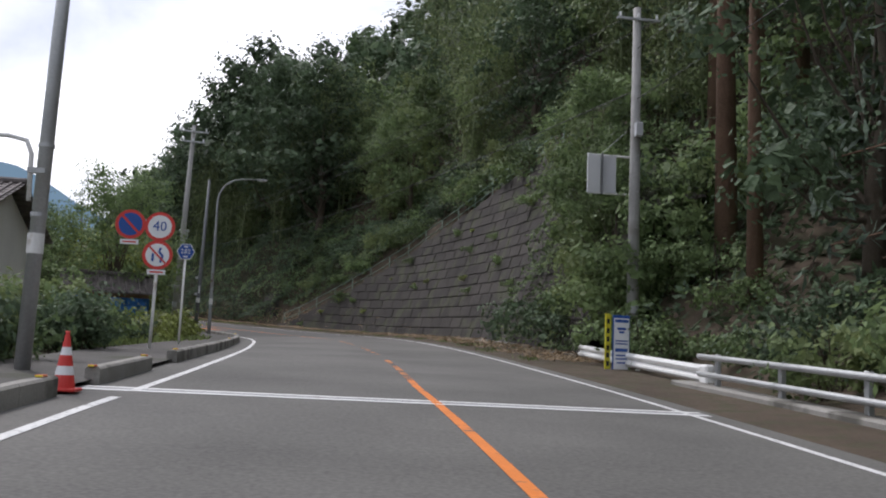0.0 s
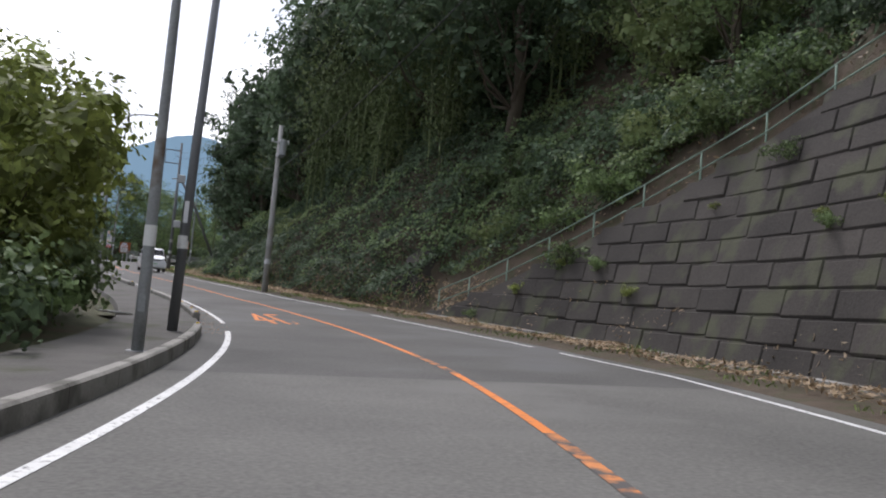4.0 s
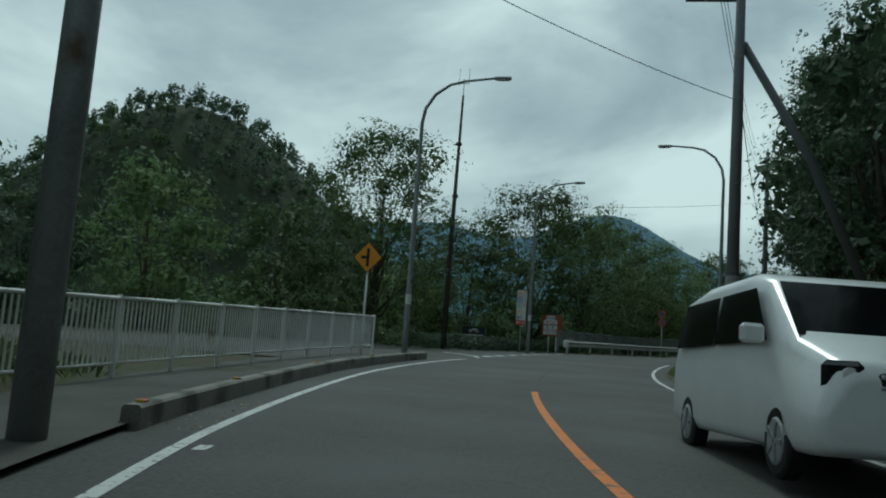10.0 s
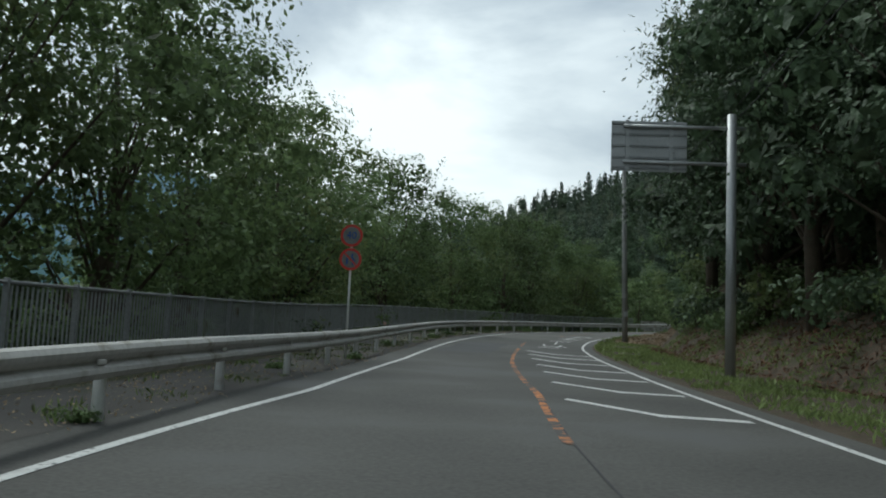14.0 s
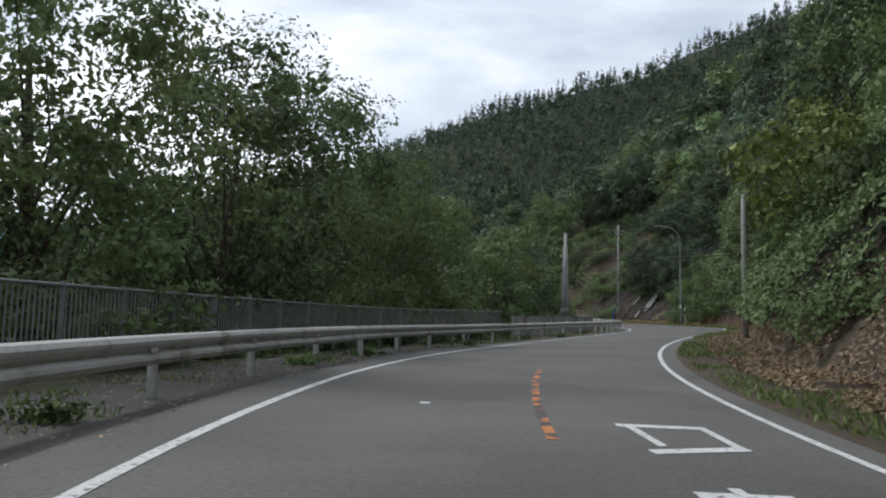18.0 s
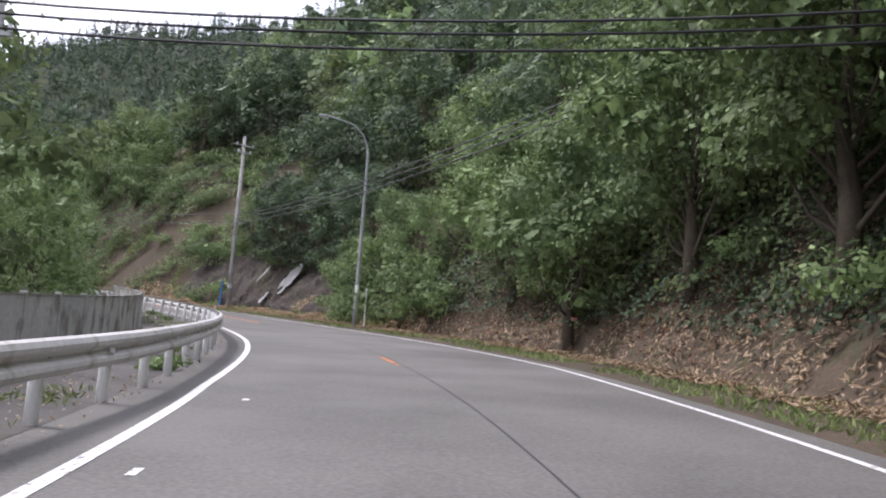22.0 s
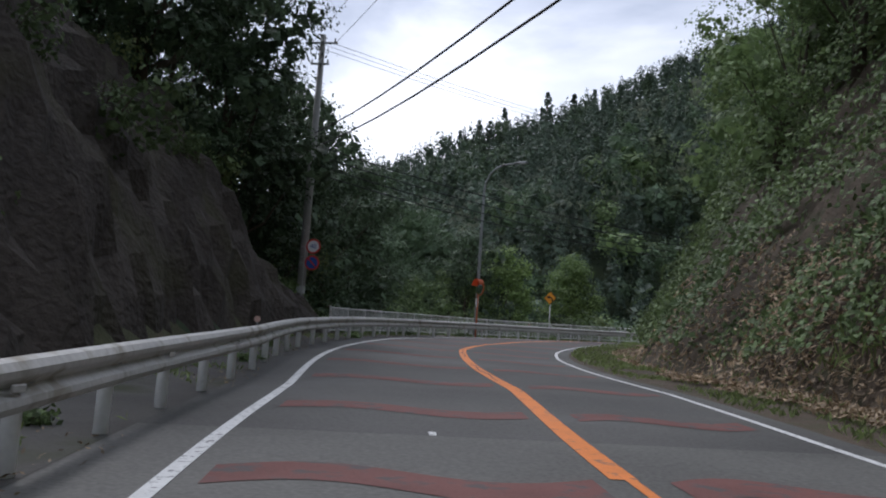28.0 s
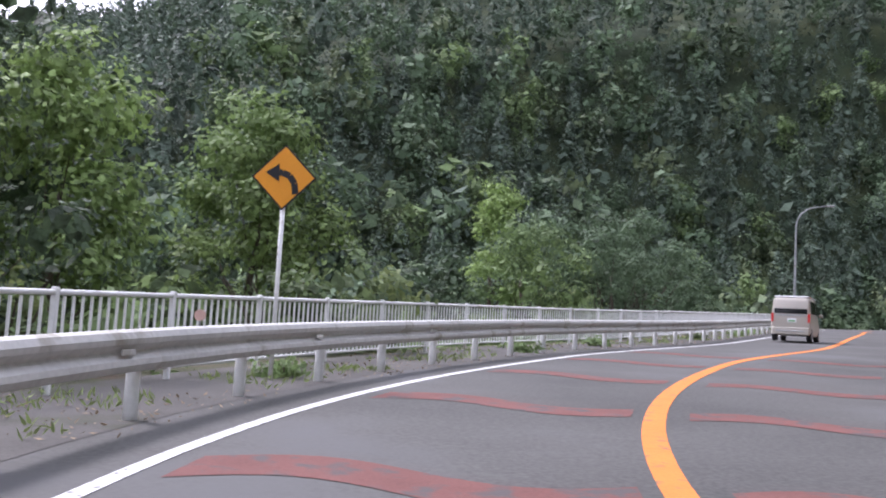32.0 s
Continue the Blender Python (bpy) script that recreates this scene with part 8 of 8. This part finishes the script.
carpet("grass", 98, 132, 0.2, 5.0, 80, 0.24, GRASS, "grass on top of the rock bank", "grass", 45, 0.2, 0.16, facing=np.array([0.6, 0.3, 0.1]), gaps=0.3, droop=-1.0, patch=1.7, lift=0.1)
crest = lambda s: TOE(s) + EASE(s) / 2.6
carpet("vine_cover", 28, 78, 1.1, 7.0, 130, 0.16, LEAF, "vines and saplings above the wall", "vines", 28, 0.6, base=crest, gaps=0.06, big=0.6)
carpet("vine_cover", 60, 80, 1.0, 6.0, 90, 0.16, LEAF_DARK, "dark creepers beside the wall end", "vines", 27, 0.7, base=crest, gaps=0.1, big=0.9)
carpet("litter", 36, 76, 0.1, 5.0, 9, 0.16, DRY, "dry leaves above the wall", "leaf litter", 29, 0.1, 0.4, base=crest, gaps=0.35, droop=0.0)
verge = lambda s: RIGHT(s) + 0.55
for s0, s1, l0, l1, dens, sz, mat, lbl, gaps in ((24, 78, 0.2, 2.6, 40, 0.16, GRASS, "thin grass along the foot of the wall", 0.55),
                                                 (78, 130, 0.0, 2.6, 60, 0.17, GRASS, "grass verge beside the road", 0.4),
                                                 (130, 205, 0.0, 5.5, 60, 0.18, GRASS, "grass verge under the trees", 0.25),
                                                 (205, 345, 0.0, 1.6, 70, 0.16, GRASS, "grass strip beside the road", 0.35),
                                                 (345, 440, 0.0, 2.4, 60, 0.16, GRASS, "grass strip inside the bend", 0.35)):
    carpet("grass", s0, s1, l0, l1, dens, sz, mat, lbl, "grass", int(s0) + 2, 0.1, 0.22, base=verge, facing=np.array([0.6, 0.3, 0.1]), gaps=gaps, droop=-1.2, patch=1.4)
for s0, s1, l0, l1, dens, mat, lbl in ((60, 128, 0.6, 3.0, 90, DRY, "dry cut grass and fallen leaves"), (205, 300, 0.8, 4.4, 130, DRY, "dry cut grass and fallen leaves on the verge"),
                                       (296, 350, 0.6, 3.6, 170, DRY, "dry brown grass below the slope"), (345, 420, 1.5, 4.0, 60, DRY, "brown litter at the foot of the bank"),
                                       (275, 305, 2.2, 4.4, 60, RED_BROWN, "withered red-brown ferns"), (140, 200, 2.5, 6, 40, RED_BROWN, "red-brown litter under the trees"),
                                       (24, 62, 0.4, 2.6, 60, DRY, "dry grass at the foot of the wall")):
    carpet("litter", s0, s1, l0, l1, dens, 0.17, mat, lbl, "leaf litter", int(s0) + 3, 0.08, 0.3, base=verge, gaps=0.22, droop=0.0, patch=1.1, lift=0.12)
for s0, s1, l0, l1, dens, gaps in ((58, 118, -1.8, 6.0, 90, 0.08), (-10, 40, -14, 4.0, 20, 0.3), (118, 134, -6, 3, 30, 0.3)):
    carpet("grass", s0, s1, l0, l1, dens, 0.4, GRASS, "tall grass on the bank beyond the footpath", "grass", int(s0) + 31, 0.12, 0.16, right=False, facing=np.array([0.6, 0.3, 0.1]), gaps=gaps, droop=-1.2, patch=1.6)
carpet("litter", 299, 334, -1.5, 0.9, 190, 0.2, DRY, "dry brown grass and leaves heaped below the rock", "leaf litter", 83, 0.3, 0.3, gaps=0.25, droop=0.0, patch=1.3, lift=0.1)
carpet("grass", 299, 340, -1.4, 0.9, 60, 0.3, GRASS, "tufts of grass at the foot of the rock", "grass", 84, 0.3, 0.16, facing=np.array([0.6, 0.3, 0.1]), gaps=0.6, droop=-1.0, patch=1.2, lift=0.12)
guard = lambda s: LEFT(s) - 0.9
for s0, s1, dens, gaps, seed in ((162, 300, 60, 0.62, 71), (300, 450, 60, 0.6, 72)):
    carpet("grass", s0, s1, -1.9, -0.1, dens, 0.13, GRASS, "weeds and thin grass under the guardrail", "grass", seed, 0.06, 0.2, base=guard, facing=np.array([0.6, 0.3, 0.1]), gaps=gaps, droop=-1.0, patch=0.9, lift=0.03)
    carpet("litter", s0, s1, -2.4, 0.3, 22, 0.06, DRY, "dry leaves and grit on the shoulder", "leaf litter", seed + 4, 0.02, 0.4, base=guard, gaps=0.4, droop=0.0, lift=0.02)
carpet("litter", 60, 118, -1.0, 0.25, 30, 0.05, DRY, "dry leaves and dirt in the gutter", "leaf litter", 79, 0.02, 0.4, base=lambda s: LEFT(s) - 0.25, gaps=0.4, droop=0.0)


for s0, s1, mat, dens in ((18, 78, LEAF_DARK, 16), (78, 200, LEAF_DARK, 12), (200, 300, LEAF, 14), (300, 345, LEAF, 9), (345, 430, LEAF, 14)):
    carpet("undergrowth", s0, s1, 3.4 if s0 < 70 else 5.0, 15.5, dens, 0.4, mat, "undergrowth of ferns and saplings on the hillside", "undergrowth", int(s0) + 50, 0.8, 0.5, gaps=0.12)
carpet("undergrowth", -6, 30, 0.5, 15, 14, 0.34, LEAF_DARK, "dark undergrowth below the cedars", "undergrowth", 61, 0.7, 0.5, gaps=0.15)
carpet("undergrowth", 60, 440, 4.0, 15, 8, 0.42, LEAF, "undergrowth on the bank falling to the valley", "undergrowth", 62, 0.9, 0.5, right=False, gaps=0.1)


def woods():
    """Woods too deep or too far to pick apart: many small crowns in a few sheets."""
    rng = np.random.default_rng(99)

    def area(x0, x1, y0, y1, gap, near, far, cedars, per, size, tall, label, slim=1.0):
        gx, gy = np.arange(x0, x1, gap), np.arange(y0, y1, gap)
        x, y = (v.ravel() + rng.uniform(-0.45, 0.45, v.size) * gap for v in np.meshgrid(gx, gy))
        s, l = near_road(x, y)
        a = np.where(l > 0, l - TOE(s), -l - SHOULDER(s))
        keep = (a > near) & (a < far) & ((l > 0) | (mountains(x, y) > -5) | (a < 45))
        keep &= ~((l < 0) & (s < 150) & (s > 118) & (a < 30))
        keep &= ~((l < 0) & (s < 64) & (a < 25))
        keep &= ~((l > 12) & (np.abs(s - SLIDE(l)) < 2.6))
        keep &= ~((l > 0) & (a > 66) & (y < 400)) & (x > -345)
        x, y = x[keep], y[keep]
        z, u = land(x, y)[0], rng.random(len(x))
        c, dark, pale = u < cedars, u > 0.76, (u > 0.68) & (u < 0.76)
        for k, kind, mat, what in ((c, True, CEDAR_LEAF, "dark cedars "), (~c & ~dark & ~pale, False, WOOD_LEAF, "green broadleaf woods "), (~c & pale, False, LEAF_VINE, "light green vine-hung trees "), (~c & dark, False, LEAF_DARK, "dark evergreen oaks ")):
            n = int(k.sum())
            if not n:
                continue
            h = tall * (rng.uniform(0.7, 1.0, n) if kind else rng.uniform(0.6, 1.15, n))
            if kind:
                u = rng.uniform(0.06, 1.0, (n, per))
                a = rng.uniform(0, 6.28, (n, per))
                r = ((1 - u) ** 0.7 * 0.34 * slim * h[:, None] + 0.12) * rng.uniform(0.75, 1.06, (n, per))
                p = np.stack([x[k][:, None] + np.cos(a) * r, y[k][:, None] + np.sin(a) * r, z[k][:, None] + u * h[:, None]], -1)
                nor = np.stack([np.cos(a), np.sin(a), 0.7 + 0 * a], -1)
            else:
                m = 9
                cc = unit(rng.normal(0, 1, (n, m, 3))) * np.array([0.25 * slim, 0.25 * slim, 0.27]) * rng.uniform(0.5, 1.1, (n, m, 1))
                cc = cc * h[:, None, None] + np.array([0, 0, 0.5]) * h[:, None, None]
                pick = rng.integers(0, m, (n, per))
                d = unit(rng.normal(0, 1, (n, per, 3)))
                p = np.take_along_axis(cc, pick[..., None].repeat(3, -1), 1) + d * h[:, None, None] * 0.18 * slim ** 0.5 * rng.uniform(0.6, 1.05, (n, per, 1))
                p = p + np.stack([x[k], y[k], z[k]], -1)[:, None]
                nor = d + 0.9 * unit(np.take_along_axis(cc, pick[..., None].repeat(3, -1), 1) - np.array([0, 0, 0.45]) * h[:, None, None]) + np.array([0, 0, 0.4])
            v, q = leaf_quads(rng, p.reshape(-1, 3), size * (0.85 if kind else 1.0), nor.reshape(-1, 3), 0.55 if kind else 0.75, 0.26, droop=0.6 if kind else 0.2)
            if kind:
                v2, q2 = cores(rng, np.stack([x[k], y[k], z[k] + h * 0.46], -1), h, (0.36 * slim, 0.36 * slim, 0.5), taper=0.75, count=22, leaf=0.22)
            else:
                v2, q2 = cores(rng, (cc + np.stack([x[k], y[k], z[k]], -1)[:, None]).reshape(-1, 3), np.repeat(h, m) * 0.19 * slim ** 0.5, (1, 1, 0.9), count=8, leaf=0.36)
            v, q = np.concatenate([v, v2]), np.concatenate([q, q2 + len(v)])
            tagged(new("woods", quick_mesh("woods", v, q, [mat])), what + label, "woods", kind="stuff")

    area(-120, 70, -30, 470, 4.2, 10.5, 25, 0.06, 240, 0.4, 9.5, "on the slopes above the road")
    area(-130, 90, -30, 376, 5.8, 25, 62, 0.14, 300, 0.52, 11.5, "deep on the hillside", 0.85)
    area(-130, 120, 376, 490, 3.8, 16, 64, 0.6, 400, 0.44, 13.5, "rising beyond the bend", 0.7)
    area(-430, 140, 40, 470, 6.2, 62, 400, 0.6, 56, 1.0, 9.0, "on the far side of the valley")
    area(-200, 200, 470, 610, 4.4, 62, 400, 0.8, 90, 0.62, 11.0, "on the ridge beyond the bend", 0.6)


woods()


hedge(152.5, 165.0, -7.4, 0.75, "low clipped dark hedge at the side road")
hedge(150.5, 160.0, -9.3, 0.8, "clipped dark hedge behind the sign")


# ---- blocks of the retaining wall, last ----
def block_wall():
    wall = root("retaining_wall", stand(52, float(TOE(52))), "mossy concrete block retaining wall, lower towards its far end", "retaining wall", kind="structure")
    bpy.context.view_layer.update()
    inv = wall.matrix_world.inverted()
    bm = bmesh.new()
    w, h, d = 1.75, 0.61, 0.035
    base = [bm.verts.new(v) for v in ((0, -w / 2 - 0.07, -h / 2), (0, w / 2 - 0.07, -h / 2), (0, w / 2 + 0.07, h / 2), (0, -w / 2 + 0.07, h / 2))]
    face = [bm.verts.new(v) for v in ((-d, -w / 2 - 0.04, -h / 2 + 0.045), (-d, w / 2 - 0.1, -h / 2 + 0.045), (-d, w / 2 + 0.035, h / 2 - 0.03), (-d, -w / 2 + 0.1, h / 2 - 0.03))]
    bm.faces.new(face)
    for i in range(4):
        bm.faces.new((base[i], base[(i + 1) % 4], face[(i + 1) % 4], face[i]))
    bmesh.ops.recalc_face_normals(bm, faces=bm.faces[:])
    me = bpy.data.meshes.new("block")
    bm.to_mesh(me), bm.free()
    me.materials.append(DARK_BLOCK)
    tilt = math.atan(1 / 2.6)
    made, rest_v, rest_f = 0, [], []
    row = 0
    z = 0.3
    back_v, back_f = strip(steps(28, 74.5, 1.0), lambda s: [(float(TOE(s)) + u / 2.6 - 0.16, u) for u in np.linspace(-0.1, float(EASE(s)) + 0.05, 8)] + [(float(TOE(s)) + float(EASE(s)) / 2.6 + 2.2, float(EASE(s)) + 0.6)])
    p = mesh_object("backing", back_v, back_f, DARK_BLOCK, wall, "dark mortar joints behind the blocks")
    p.matrix_parent_inverse = inv
    rnd = random.Random(11)
    while z < 10.2:
        s = 28.5 + (row % 2) * 0.8
        while s < 74:
            if z + 0.05 < float(EASE(s)):
                m = stand(s, float(TOE(s)) + z / 2.6 - 0.17, z) @ Matrix.Rotation(-math.atan((float(TOE(s + 0.8)) - float(TOE(s - 0.8))) / 1.6), 4, "Z") @ Matrix.Rotation(tilt, 4, "Y") @ Matrix.Translation((rnd.uniform(-0.015, 0.015), 0, 0))
                if made < 300 and s > 34:
                    o = new("block", me)
                    o.parent, o.matrix_world = wall, m
                    made += 1
                else:
                    k = len(rest_v)
                    rest_v += [tuple(m @ v.co) for v in me.vertices]
                    rest_f += [tuple(k + i for i in q.vertices) for q in me.polygons]
            s += 1.6
        z += 0.6
        row += 1
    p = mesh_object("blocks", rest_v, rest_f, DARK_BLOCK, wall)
    p["kind"] = "stuff"
    p.matrix_parent_inverse = inv
    v, f = strip(steps(28, 74.5, 1.0), lambda s: [(float(TOE(s)) - 0.35, -0.1), (float(TOE(s)) - 0.35, 0.12), (float(TOE(s)) - 0.1, 0.14), (float(TOE(s)) + 0.1, 0.0)])
    p = mesh_object("footing", v, f, CONCRETE, wall, "low concrete footing")
    p.matrix_parent_inverse = inv


block_wall()
